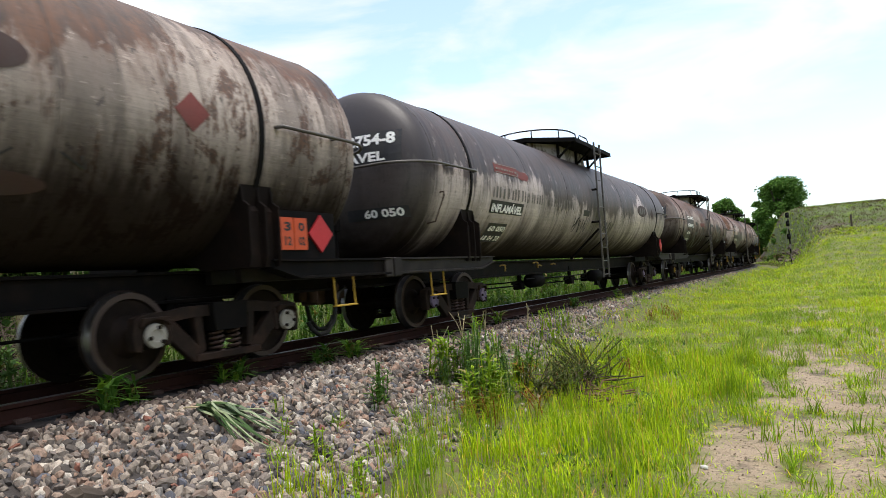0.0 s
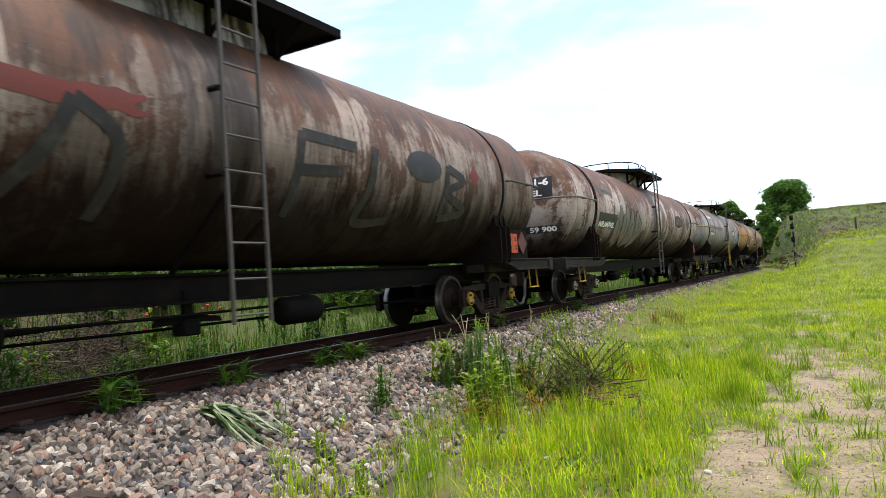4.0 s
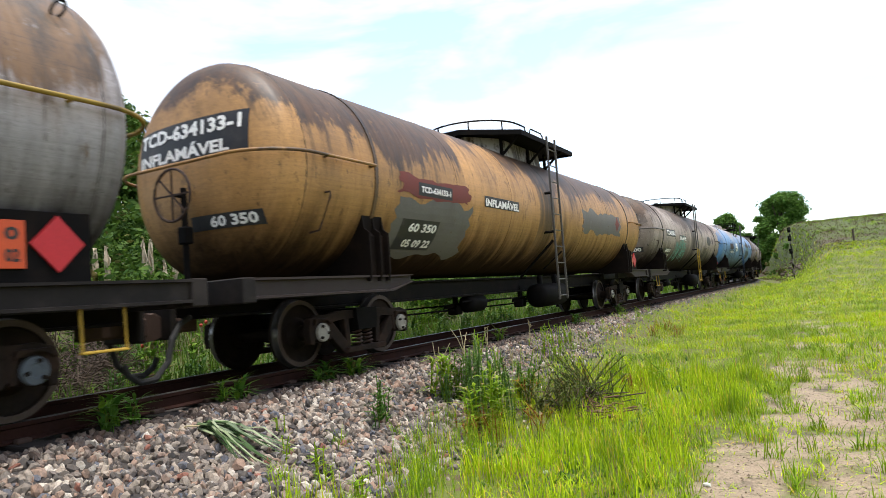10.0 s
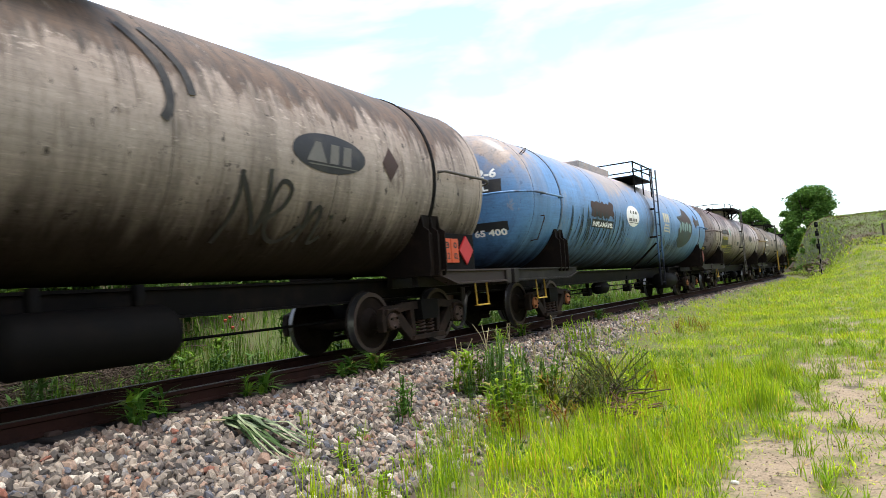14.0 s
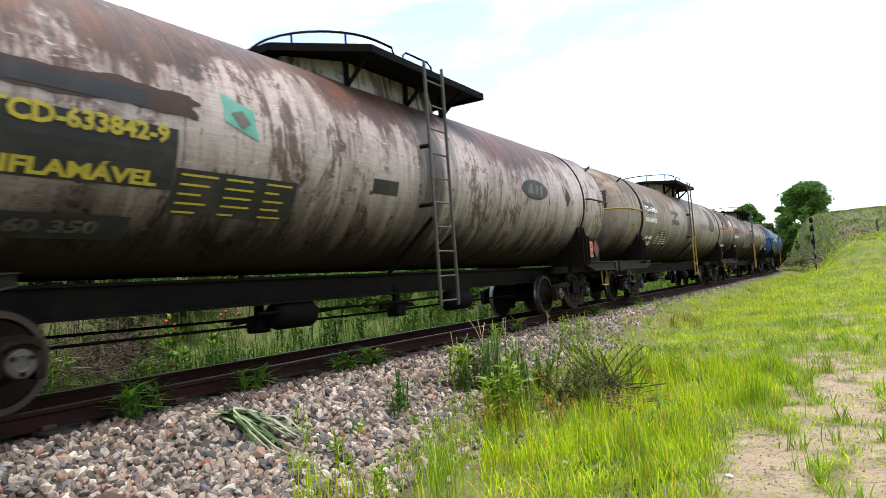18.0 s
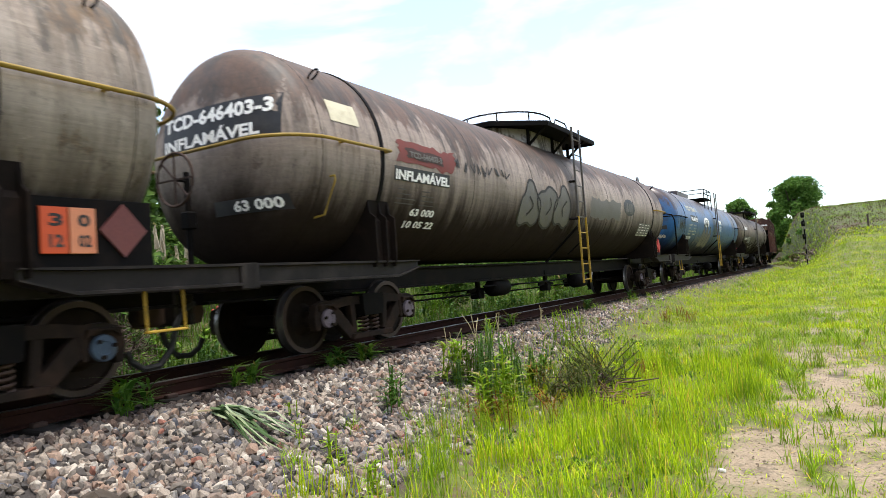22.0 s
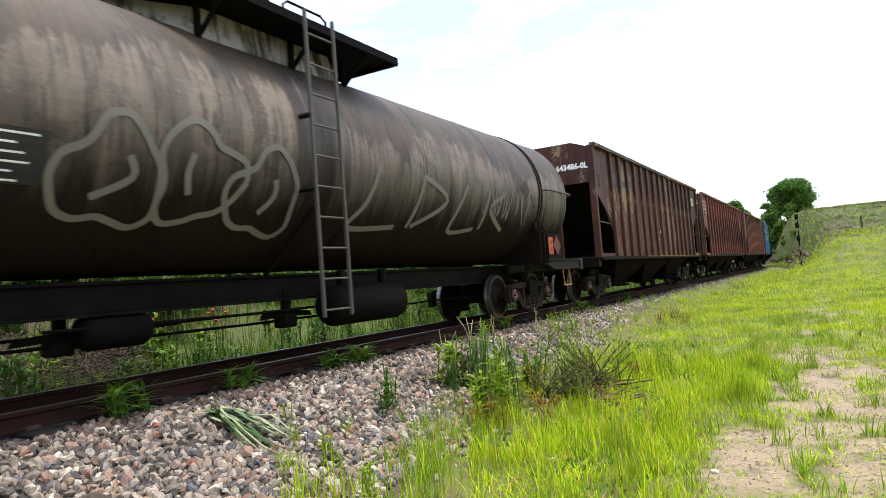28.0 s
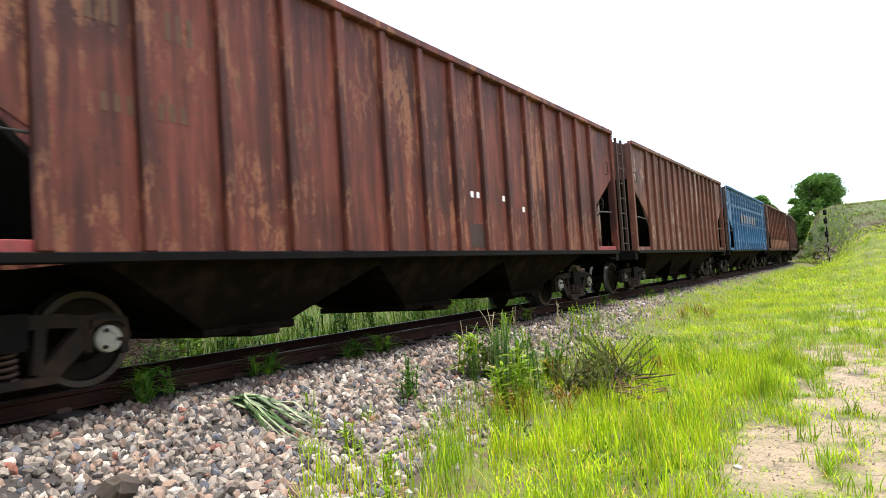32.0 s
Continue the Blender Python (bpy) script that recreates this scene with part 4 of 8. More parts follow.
    if lines:
        dx = opt.get("head_dx", 0)
        if bg:
            head_panel(end, -.98 + dx, .9 + dx, 2.52, 3.0, bg, e)
        head_text(lines[0], end, -.92 + dx, .82 + dx, 2.79, 2.97, hm, e)
        head_text(lines[1], end, -.92 + dx, .66 + dx, 2.55, 2.73, hm, e)
        if len(lines) > 2:
            if bg:
                head_panel(end, .0 + dx * .5, .98 + dx * .5, 1.69, 1.86, bg, e)
            head_text(lines[2], end, .3 + dx * .5, .92 + dx * .5, 1.71, 1.84, hm, e)
    return e, half


def grass_edge(y):
    """How far the ballast reaches towards the camera's side."""
    return max(-2.75 - 0.115 * max(y - 3, 0), -4.75)


def n2(x, y, s, k=0.0):
    return noise.noise(Vector((x * s, y * s, k)))


def ground_z(x, y):
    o = x - track_x(y)
    if o >= 0:
        z = -0.2 - 0.5 * smooth(0.9, 3.2, o) - 0.04 * smooth(3.2, 6, o)
        z += 6.6 * smooth(50, 102, y) * smooth(126, 108, y) * smooth(4.2, 7.2, o) + 0.75 * smooth(38, 62, y) * smooth(2.2, 6, o)
        # unseen rise added right of and behind the camera to block low sky light
        z += 5.5 * smooth(8.5, 19, x) + 3.0 * smooth(19, 40, x)
    else:
        z = -0.2 - 0.3 * smooth(0.9, 2.2, -o) + 2.2 * smooth(3.2, 10, -o) + 3.0 * smooth(12, 30, -o)
    w = smooth(1.6, 3.6, abs(o))
    return z + w * (0.05 * n2(x, y, 0.9) + 0.025 * n2(x, y, 3.1, 5) + 0.16 * smooth(30, 90, y) * n2(x, y, 0.12, 3))


def worn_strip(x, y):
    """Where wheels and feet have worn the grass down."""
    e = -0.95 + 0.3 * n2(x, y, 0.5, 9) - 0.02 * max(y - 14, 0)
    return smooth(e - 0.15, e + 0.4, x)


def bare(x, y):
    """How bare the soil is: the worn strip beside the grass."""
    k = worn_strip(x, y) * (0.76 - 0.34 * smooth(10.5, 13, y) - 0.2 * smooth(18, 28, y)) + 0.5 * n2(x, y, 0.8, 2) + 0.5 * n2(x, y, 2.3, 4) + 0.4 * n2(x, y, 6.0, 6) - 0.42
    return smooth(0.0, 0.3, k) * smooth(4.2, 5.2, y) * smooth(75, 45, y)


def soil_material():
    k = Mat("soil", 0.9)
    at = k.nt.nodes.new("ShaderNodeAttribute")
    at.attribute_name = "soil"
    sep = k.nt.nodes.new("ShaderNodeSeparateColor")
    k.nt.links.new(at.outputs["Color"], sep.inputs["Color"])
    big, mid, fine = k.noise(k.co(), 0.7, 5), k.noise(k.co(), 6.0, 5, 0.65), k.noise(k.co(), 60.0, 4, 0.7)
    green = k.mix(big, (0.07, 0.09, 0.014), (0.14, 0.17, 0.022))
    green = k.mix(k.ramp(mid, 0.44, 0.62), green, (0.11, 0.075, 0.038))
    sand = k.mix(mid, (0.19, 0.135, 0.085), (0.43, 0.335, 0.22))
    sand = k.mix(k.math("MULTIPLY", k.ramp(fine, 0.48, 0.66), 0.6), sand, (0.13, 0.095, 0.065))
    sand = k.mix(k.ramp(k.noise(k.co(), 1.9, 6, 0.7), 0.54, 0.66), sand, (0.10, 0.075, 0.05))
    sand = k.mix(k.math("MULTIPLY", k.ramp(k.noise(k.co(), 22.0, 5, 0.7), 0.53, 0.62), 0.75), sand, (0.10, 0.085, 0.045))
    stone = k.mix(fine, (0.022, 0.018, 0.016), (0.06, 0.05, 0.045))
    dry = k.mix(k.ramp(k.noise(k.co(), 0.16, 6, 0.65), 0.50, 0.62), k.mix(mid, (0.05, 0.068, 0.015), (0.095, 0.115, 0.026)), k.mix(mid, (0.045, 0.034, 0.018), (0.09, 0.062, 0.034)))
    c = k.mix(sep.outputs["Red"], green, sand)
    c = k.mix(sep.outputs["Blue"], c, dry)
    c = k.mix(sep.outputs["Green"], c, stone)
    k.bump(k.math("ADD", mid, k.math("MULTIPLY", fine, 0.5)), 0.03, 0.6)
    return k.done(c)


def make_ground():
    xs = [-420, -250, -150, -90, -60, -45, -36, -30, -26] + [-22 + i for i in range(11)] + [-11 + 0.45 * i for i in range(12)] + [-5.6 + 0.13 * i for i in range(58)] + [2.0 + 0.5 * i for i in range(16)] + [10 + 1.5 * i for i in range(14)] + [34, 42, 55, 80, 140, 250, 420]
    ys = [-140, -90, -60, -40, -28, -18, -12, -8, -5, -2, 0, 1] + [2 + 0.14 * i for i in range(90)] + [14.6 + 0.4 * i for i in range(50)] + [34.6 + 1.4 * i for i in range(65)] + [128, 140, 160, 200, 280, 450, 900, 2500]
    v = [(x, y, ground_z(x, y)) for y in ys for x in xs]
    n = len(xs)
    f = [(j * n + i, j * n + i + 1, (j + 1) * n + i + 1, (j + 1) * n + i) for j in range(len(ys) - 1) for i in range(n - 1)]
    me = bpy.data.meshes.new("ground")
    me.from_pydata(v, [], f)
    me.materials.append(soil_material())
    at = me.color_attributes.new("soil", "FLOAT_COLOR", "POINT")
    col = np.zeros((len(v), 4), np.float32)
    for i, (x, y, z) in enumerate(v):
        o = x - track_x(y)
        e = grass_edge(y) + 0.25 * n2(x, y, 1.4, 7) - XC
        st = smooth(e + 0.15, e - 0.25, o) * smooth(-2.6, -2.0, o)
        col[i] = (bare(x, y), st, max(smooth(66, 76, y) * smooth(3, 4, o), smooth(-1.5, -2.2, o)), 1)
    at.data.foreach_set("color", col.ravel())
    me.polygons.foreach_set("use_smooth", [True] * len(f))
    return tagged(new("ground", me), "grassy ground with bare sandy patches beside the track", kind="structure")


ground = make_ground()


# ---- the track ----
RAIL_IRON = plain("rail_web_rust", (0.034, 0.013, 0.009), 0.9, vary=.4, scale=12, dirt=(.013, .007, .0055), amount=.6, spec=.15)
RAIL_TOP = plain("rail_head", (0.09, 0.085, 0.082), 0.4, 0.6, vary=.3, scale=20, dirt=(.03, .026, .023), amount=.5)
TIE_WOOD = plain("sleeper_wood", (0.02, 0.0145, 0.012), 0.9, vary=.5, scale=16, dirt=(.014, .011, .01), amount=.6)


def sweep_track(prof, l0, l1, step, name, mats, head=None):
    v, f, mi = [], [], []
    n = len(prof)
    ls = [l0 + step * i for i in range(int((l1 - l0) / step) + 1)]
    for l in ls:
        x, y, th = track_at(l)
        for dx, z in prof:
            v.append((x + dx * math.cos(th), y + dx * math.sin(th), z))
    for i in range(len(ls) - 1):
        for k in range(n):
            f.append((i * n + k, i * n + (k + 1) % n, (i + 1) * n + (k + 1) % n, (i + 1) * n + k))
            mi.append(1 if head and k in head else 0)
    me = bpy.data.meshes.new(name)
    me.from_pydata(v, [], f)
    for m in mats:
        me.materials.append(m)
    me.polygons.foreach_set("material_index", mi)
    return me


def make_track():
    e = tagged(new("track"), "metre-gauge railway track with rusty rails on ballast", kind="structure")
    rail = [(-.068, -.158), (.068, -.158), (.068, -.146), (.014, -.13), (.009, -.05), (.033, -.038), (.034, -.006), (.026, 0), (-.026, 0), (-.034, -.006), (-.033, -.038), (-.009, -.05), (-.014, -.13), (-.068, -.146)]
    for s in (-.533, .533):
        me = sweep_track([(s + a, z) for a, z in rail], -70, 210, 2.0, "rail", [RAIL_IRON, RAIL_TOP], head=(6, 7, 8))
        ob = new("rail", me)
        ob.parent = e
    bm = bmesh.new()
    box(bm, -.92, .92, -.11, .11, -.30, -.162, .012)
    tie = finish(bm, "sleeper", TIE_WOOD)
    bm = bmesh.new()
    for d in (-.1, .1):
        box(bm, d - .035, d + .035, -.06, .06, -.165, -.125, .008)
    clip = finish(bm, "rail_clip", RUSTY)
    for i in range(150):
        x, y, th = track_at(-10 + i * .62)
        o = link("sleeper", tie, e, (x, y, 0), rot=(0, 0, th))
        if i < 60:
            for s in (-.533, .533):
                link("rail_clip", clip, o, (s, 0, 0))


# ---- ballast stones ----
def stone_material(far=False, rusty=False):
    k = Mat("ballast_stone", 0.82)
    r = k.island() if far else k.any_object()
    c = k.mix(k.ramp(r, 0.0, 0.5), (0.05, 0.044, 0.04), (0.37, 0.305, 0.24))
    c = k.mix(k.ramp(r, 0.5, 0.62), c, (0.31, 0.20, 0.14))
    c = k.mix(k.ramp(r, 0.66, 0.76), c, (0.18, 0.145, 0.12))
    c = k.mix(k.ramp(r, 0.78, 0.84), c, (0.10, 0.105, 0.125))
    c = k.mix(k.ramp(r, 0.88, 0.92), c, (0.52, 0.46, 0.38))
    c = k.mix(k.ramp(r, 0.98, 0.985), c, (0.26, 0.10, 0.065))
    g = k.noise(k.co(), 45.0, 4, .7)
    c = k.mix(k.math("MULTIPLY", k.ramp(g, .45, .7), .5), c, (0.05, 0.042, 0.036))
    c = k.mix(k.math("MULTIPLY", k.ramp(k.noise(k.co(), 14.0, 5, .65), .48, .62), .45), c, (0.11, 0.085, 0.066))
    # rust brown, with the shade beside the rails mixed in
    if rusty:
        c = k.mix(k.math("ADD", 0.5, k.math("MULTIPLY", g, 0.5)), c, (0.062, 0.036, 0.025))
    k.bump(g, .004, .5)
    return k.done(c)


def stone_kinds(seed, n=10):
    """A few broken-stone shapes: points and triangles."""
    rng = np.random.default_rng(seed)
    out = []
    for _ in range(n):
        bm = bmesh.new()
        bmesh.ops.create_icosphere(bm, subdivisions=1, radius=1)
        co = np.array([v.co for v in bm.verts])
        for _ in range(8):
            d = rng.normal(size=3)
            d /= np.linalg.norm(d)
            h = rng.uniform(.56, .84)
            over = np.maximum(co @ d - h, 0)
            co -= over[:, None] * d
        co *= np.array([1.2, rng.uniform(.7, 1.0), rng.uniform(.5, .8)])
        fc = np.array([[v.index for v in f.verts] for f in bm.faces])
        bm.free()
        out.append((co, fc))
    return out


def scatter_mesh(name, kinds, places, m, parent=None):
    """Many copies of a few shapes in one mesh: places are (x, y, z, size, turns)."""
    vs, fs, base = [], [], 0
    for i, (x, y, z, s, a, b, c) in enumerate(places):
        co, fc = kinds[i % len(kinds)]
        R = np.array(Euler((a, b, c)).to_matrix())
        p = co @ R.T * s + (x, y, z)
        vs.append(p)
        fs.append(fc + base)
        base += len(co)
    V, F = np.concatenate(vs), np.concatenate(fs)
    me = bulk_mesh(name, V, F, m)
    ob = new(name, me)
    ob.parent = parent
    return ob


def bulk_mesh(name, V, F, m, flat=True):
    me = bpy.data.meshes.new(name)
    me.vertices.add(len(V))
    me.vertices.foreach_set("co", np.ascontiguousarray(V, np.float32).ravel())
    k = F.shape[1]
    me.loops.add(len(F) * k)
    me.polygons.add(len(F))
    me.loops.foreach_set("vertex_index", np.ascontiguousarray(F, np.int32).ravel())
    me.polygons.foreach_set("loop_start", np.arange(0, len(F) * k, k, dtype=np.int32))
    me.polygons.foreach_set("use_smooth", np.full(len(F), not flat))
    me.update()
    me.validate()
    me.materials.append(m)
    return me


def make_ballast():
    rng = np.random.default_rng(5)
    bed = tagged(new("ballast"), "grey and pinkish crushed-stone ballast beside the rails", kind="structure")
    kinds = stone_kinds(3)
    near, rest = [], []

    def throw(n, x0, x1, y0, y1, smin, smax, bag, lift=.4):
        for _ in range(n):
            y = y0 + (y1 - y0) * rng.random()
            x = x0 + (x1 - x0) * rng.random()
            o = x - track_x(y) + XC
            xx = x if y < CURVE_Y else x + track_x(y) - XC
            e = grass_edge(y)
            if x > e - .1 + .5 * n2(xx, y, 1.1, 7) + (.55 * rng.random() ** 3 if rng.random() < .25 else 0):
                continue
            if abs(abs(x - XC) - .533) < .075:
                continue
            s = smin + (smax - smin) * rng.random() ** 1.6
            z = ground_z(xx, y) + s * lift - .01
            if abs(x - XC) < .9:
                z -= .035
            bag.append((xx, y, z, s, *(rng.random(3) * 6.28)))
    throw(430, -4.5, -2.9, 2.5, 4.7, .034, .07, near, .6)
    near = near[:300]
    throw(12500, -5.75, -2.6, 1.6, 9.0, .024, .064, rest)
    throw(8000, -5.75, -3.2, 9.0, 20, .028, .056, rest)
    throw(5200, -5.8, -3.9, 20, 48, .03, .055, rest)
    throw(4200, -5.75, -2.6, -9, 1.6, .03, .064, rest)
    throw(1500, -8.2, -5.72, -9, 1.6, .03, .05, rest)
    throw(2600, -6.75, -5.72, 1.6, 16, .024, .042, rest)
    throw(2500, -8.2, -6.8, 1.6, 20, .026, .045, rest)
    m = stone_material(True)
    # brake dust, rust and the train's shade are painted into stones near the rails
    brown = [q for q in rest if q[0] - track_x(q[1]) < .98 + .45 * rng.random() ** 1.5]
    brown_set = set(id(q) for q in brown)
    tagged(scatter_mesh("stones", kinds, [q for q in rest if id(q) not in brown_set], m, bed), "loose crushed stones", kind="stuff")
    tagged(scatter_mesh("stones", kinds, brown, stone_material(True, True), bed), "rust-brown crushed stones along the rails, shade in their colour", kind="stuff")
    mats = stone_material(False)
    mm = [bulk_mesh("stone", co, fc, mats) for co, fc in kinds]
    for i, (x, y, z, s, a, b, c) in enumerate(near):
        ob = link("stone", mm[i % len(mm)], bed, (x, y, z), rot=(a, b, c))
        ob.scale = (s, s, s)
    return bed


# ---- plants ----
def leaf_material(name, a, b, dry=(0.30, 0.22, 0.07), dry_part=0.12, shine=0.5):
    """Leaves: two greens and some dry ones, varied leaf by leaf, that let light through."""
    k = Mat(name, shine + .15, spec=.18)
    r = k.island()
    c = k.mix(r, a, b)
    c = k.mix(k.ramp(k.white(k.math("MULTIPLY", r, 917.0)), 1 - dry_part - .02, 1 - dry_part + .02), c, dry)
    c = k.mix(k.math("MULTIPLY", k.ramp(k.noise(k.co(), 2.2, 4), .4, .65), .5), c, tuple(v * .5 for v in a))
    m = k.done(c)
    tr = k.nt.nodes.new("ShaderNodeBsdfTranslucent")
    k.nt.links.new(c, tr.inputs["Color"])
    mx = k.nt.nodes.new("ShaderNodeMixShader")
    mx.inputs["Fac"].default_value = 0.3
    out = [n for n in k.nt.nodes if n.type == "OUTPUT_MATERIAL"][0]
    k.nt.links.new(k.b.outputs["BSDF"], mx.inputs[1])
    k.nt.links.new(tr.outputs["BSDF"], mx.inputs[2])
    k.nt.links.new(mx.outputs["Shader"], out.inputs["Surface"])
    return m


def blade_mesh(name, base, height, width, lean, m, rng, seg=3, start=0.15):
    """Tapering bent blades from base points (n, 3)."""
    n = len(base)
    th = rng.random(n) * 2 * np.pi
    d = np.stack([np.cos(th), np.sin(th), np.zeros(n)], 1)
    sd = np.stack([-np.sin(th + rng.normal(0, .6, n)), np.cos(th), np.zeros(n)], 1)
    V = np.zeros((n, 2 * seg + 1, 3))
    for k in range(seg + 1):
        t = k / seg
        p = base + np.outer(height * (t - .25 * (lean / np.maximum(height, 1e-3)) * t * t), [0, 0, 1]) + d * (lean * t ** 2)[:, None]
        w = (width * (1 - t) ** .7 * (.6 + .8 * min(t * 3, 1)) / 1.4)[:, None] * .5
        if k < seg:
            V[:, 2 * k], V[:, 2 * k + 1] = p - sd * w, p + sd * w
        else:
            V[:, 2 * k] = p
    q = 2 * seg + 1
    F = []
    for k in range(seg - 1):
        F += [(2 * k, 2 * k + 1, 2 * k + 3), (2 * k, 2 * k + 3, 2 * k + 2)]
    F.append((2 * seg - 2, 2 * seg - 1, 2 * seg))
    F = np.array(F)
    faces = (F[None] + (np.arange(n) * q)[:, None, None]).reshape(-1, 3)
    return bulk_mesh(name, V.reshape(-1, 3), faces, m)


LIME = leaf_material("lime_grass", (0.29, 0.46, 0.006), (0.60, 0.73, 0.014), (0.72, 0.5, 0.07), .11)
TUFT = leaf_material("tuft_grass", (0.15, 0.29, 0.012), (0.32, 0.46, 0.02), (0.36, 0.28, 0.09), .08)
WEED = leaf_material("weed_leaf", (0.04, 0.11, 0.014), (0.105, 0.21, 0.028), (0.2, 0.17, 0.04), .04, .4)
REED = leaf_material("reed_leaf", (0.055, 0.14, 0.012), (0.18, 0.31, 0.025), (0.2, 0.16, 0.06), .14)
BUSH = leaf_material("bush_leaf", (0.04, 0.095, 0.018), (0.12, 0.21, 0.03), (0.16, 0.15, 0.04), .05)
PINE = leaf_material("pine_needle", (0.012, 0.035, 0.014), (0.035, 0.075, 0.02), (0.05, 0.05, 0.02), .03)
TREE = leaf_material("tree_leaf", (0.055, 0.135, 0.022), (0.15, 0.28, 0.045), (0.10, 0.13, 0.03), .04)
MEADOW = leaf_material("meadow_grass", (0.24, 0.36, 0.035), (0.42, 0.52, 0.09), (0.5, 0.42, 0.16), .14)
SCRUB = leaf_material("scrub_grass", (0.06, 0.08, 0.022), (0.125, 0.145, 0.04), (0.13, 0.08, 0.04), .2)
DRYGRASS = leaf_material("dry_grass", (0.085, 0.062, 0.03), (0.15, 0.12, 0.045), (0.075, 0.045, 0.028), .3)
TALL = leaf_material("tall_grass", (0.16, 0.30, 0.015), (0.36, 0.5, 0.03), (0.4, 0.33, 0.12), .12)
FERN = leaf_material("fern_leaf", (0.08, 0.17, 0.04), (0.16, 0.28, 0.06), (0.12, 0.15, 0.04), .05)
OLIVE = leaf_material("olive_leaf", (0.075, 0.105, 0.028), (0.17, 0.2, 0.05), (0.15, 0.09, 0.04), .25)
AMBER = leaf_material("amber_leaf", (0.25, 0.2, 0.02), (0.36, 0.36, 0.03), (0.33, 0.12, 0.03), .4)
BARK = plain("bark", (0.09, 0.068, 0.05), .9, vary=.5, scale=9, dirt=(.04, .03, .024), amount=.6)
STRAW = plain("straw", (0.5, 0.42, 0.24), .8, vary=.3, scale=20)
PLUME = plain("pampas_plume", (0.5, 0.42, 0.3), .9, vary=.25, scale=20, dirt=(.4, .32, .2), amount=.4)
FLOWER = plain("red_flower", (0.5, 0.06, 0.03), .6)


def spread(rng, n, x0, x1, y0, y1, keep):
    x, y = x0 + (x1 - x0) * rng.random(n), y0 + (y1 - y0) * rng.random(n)
    ok = [keep(a, b, rng.random()) for a, b in zip(x, y)]
    x, y = x[ok], y[ok]
    return np.stack([x, y, [ground_z(a, b) - .01 for a, b in zip(x, y)]], 1)


def make_grass():
    rng = np.random.default_rng(11)

    def meadow(x, y, r):
        e = grass_edge(y) + .45 * n2(x, y, 1.0, 7) + .2
        if x < e - .55 or x - track_x(y) < 1.4:
            return False
        d = 1 - .72 * bare(x, y)
        if x < e + .35:
            d *= .3
        return r < d * (.55 + .9 * (n2(x, y, 1.3, 12) + .35))
    p = spread(rng, 62000, -3.9, 1.9, 2.9, 10.5, meadow)
    h = (.08 + .17 * rng.random(len(p)) ** 1.3 + .12 * np.array([smooth(-.1, .5, n2(a, b, .8, 21)) for a, b, c in p])) * np.array([(.5 + .9 * smooth(-.3, .35, n2(a, b, 2.6, 33))) * (1 - .55 * bare(a, b)) * (1 - .5 * worn_strip(a, b)) for a, b, c in p])
    green = np.array([rng.random() < .08 + .5 * smooth(.05, .45, n2(a, b, 1.7, 51)) + .25 * worn_strip(a, b) for a, b, c in p])
    for pick, m, label in ((~green, LIME, "bright lime green grass beside the ballast"), (green, TUFT, "darker green grass among the lime green")):
        q = p[pick]
        tagged(new("grass", blade_mesh("grass", q, h[pick] * (1.0 if m is LIME else 1.15), .006 + .007 * rng.random(len(q)), .02 + .1 * rng.random(len(q)), m, rng)), label, kind="stuff")
    def strewn(p, lo, hi, w0, w1, lean, kinds, seg=2):
        """Blades over p, sorted into kinds of grass by drifts."""
        drift = np.array([n2(a, b, .55, 71) + .6 * n2(a, b, 1.9, 72) for a, b, c in p]) + rng.normal(0, .16, len(p))
        cut = [-9] + [q[0] for q in kinds]
        for i, (_, m, label) in enumerate(kinds):
            q = p[(drift >= cut[i]) & (drift < cut[i + 1])]
            n = len(q)
            h = (lo + (hi - lo) * rng.random(n) ** 1.3) * np.array([.6 + .7 * smooth(-.3, .4, n2(a, b, 1.4, 33)) for a, b, c in q])
            tagged(new("grass", blade_mesh("grass", q, h, w0 + (w1 - w0) * rng.random(n), lean * (.25 + rng.random(n)), m, rng, seg)), label, kind="stuff")
    p = spread(rng, 82000, -4.9, 2.6, 10.5, 27, meadow)
    strewn(p, .06, .2, .008, .017, .1, ((.02, LIME, "bright lime green grass along the line"), (.3, MEADOW, "pale green meadow grass along the line"), (9, TUFT, "darker green grass along the line")))
    p = spread(rng, 80000, -5.0, 7, 27, 67, meadow)
    strewn(p, .08, .24, .018, .036, .14, ((-.08, LIME, "bright green grass further along the line"), (.26, MEADOW, "pale meadow grass further along the line"), (9, TUFT, "dark grass further along the line")))

    def slope(x, y, r):
        return x - track_x(y) > 3.0 and r < .5 + .7 * n2(x, y, .25, 3)
    p = spread(rng, 14000, -9, 12, 65, 73, slope)
    strewn(p, .1, .3, .04, .09, .2, ((.05, LIME, "rough green grass over the hillside"), (9, MEADOW, "pale grass over the hillside")))
    p = spread(rng, 76000, -14, 10, 69, 110, slope)
    strewn(p, .08, .26, .05, .11, .25, ((-.25, TUFT, "green grass high on the hill"), (.1, SCRUB, "olive grass high on the hill"), (9, DRYGRASS, "brownish dry grass on the hill's crest")))
    # scrub grass on the cut bank
    for m, n in ((TUFT, 1800), (MEADOW, 1800)):
        p = spread(rng, n * 3, -14, 6, 70, 114, lambda x, y, r: 3.6 < x - track_x(y) < 6.6)
        h = .15 + .3 * rng.random(len(p))
        tagged(new("scrub", blade_mesh("scrub", p, h, .08 + .1 * rng.random(len(p)), .1 + .4 * rng.random(len(p)), m, rng, 2)), "rough scrub grass on the cut bank", kind="stuff")
    # long thin grass at the edge of the stones
    q = []
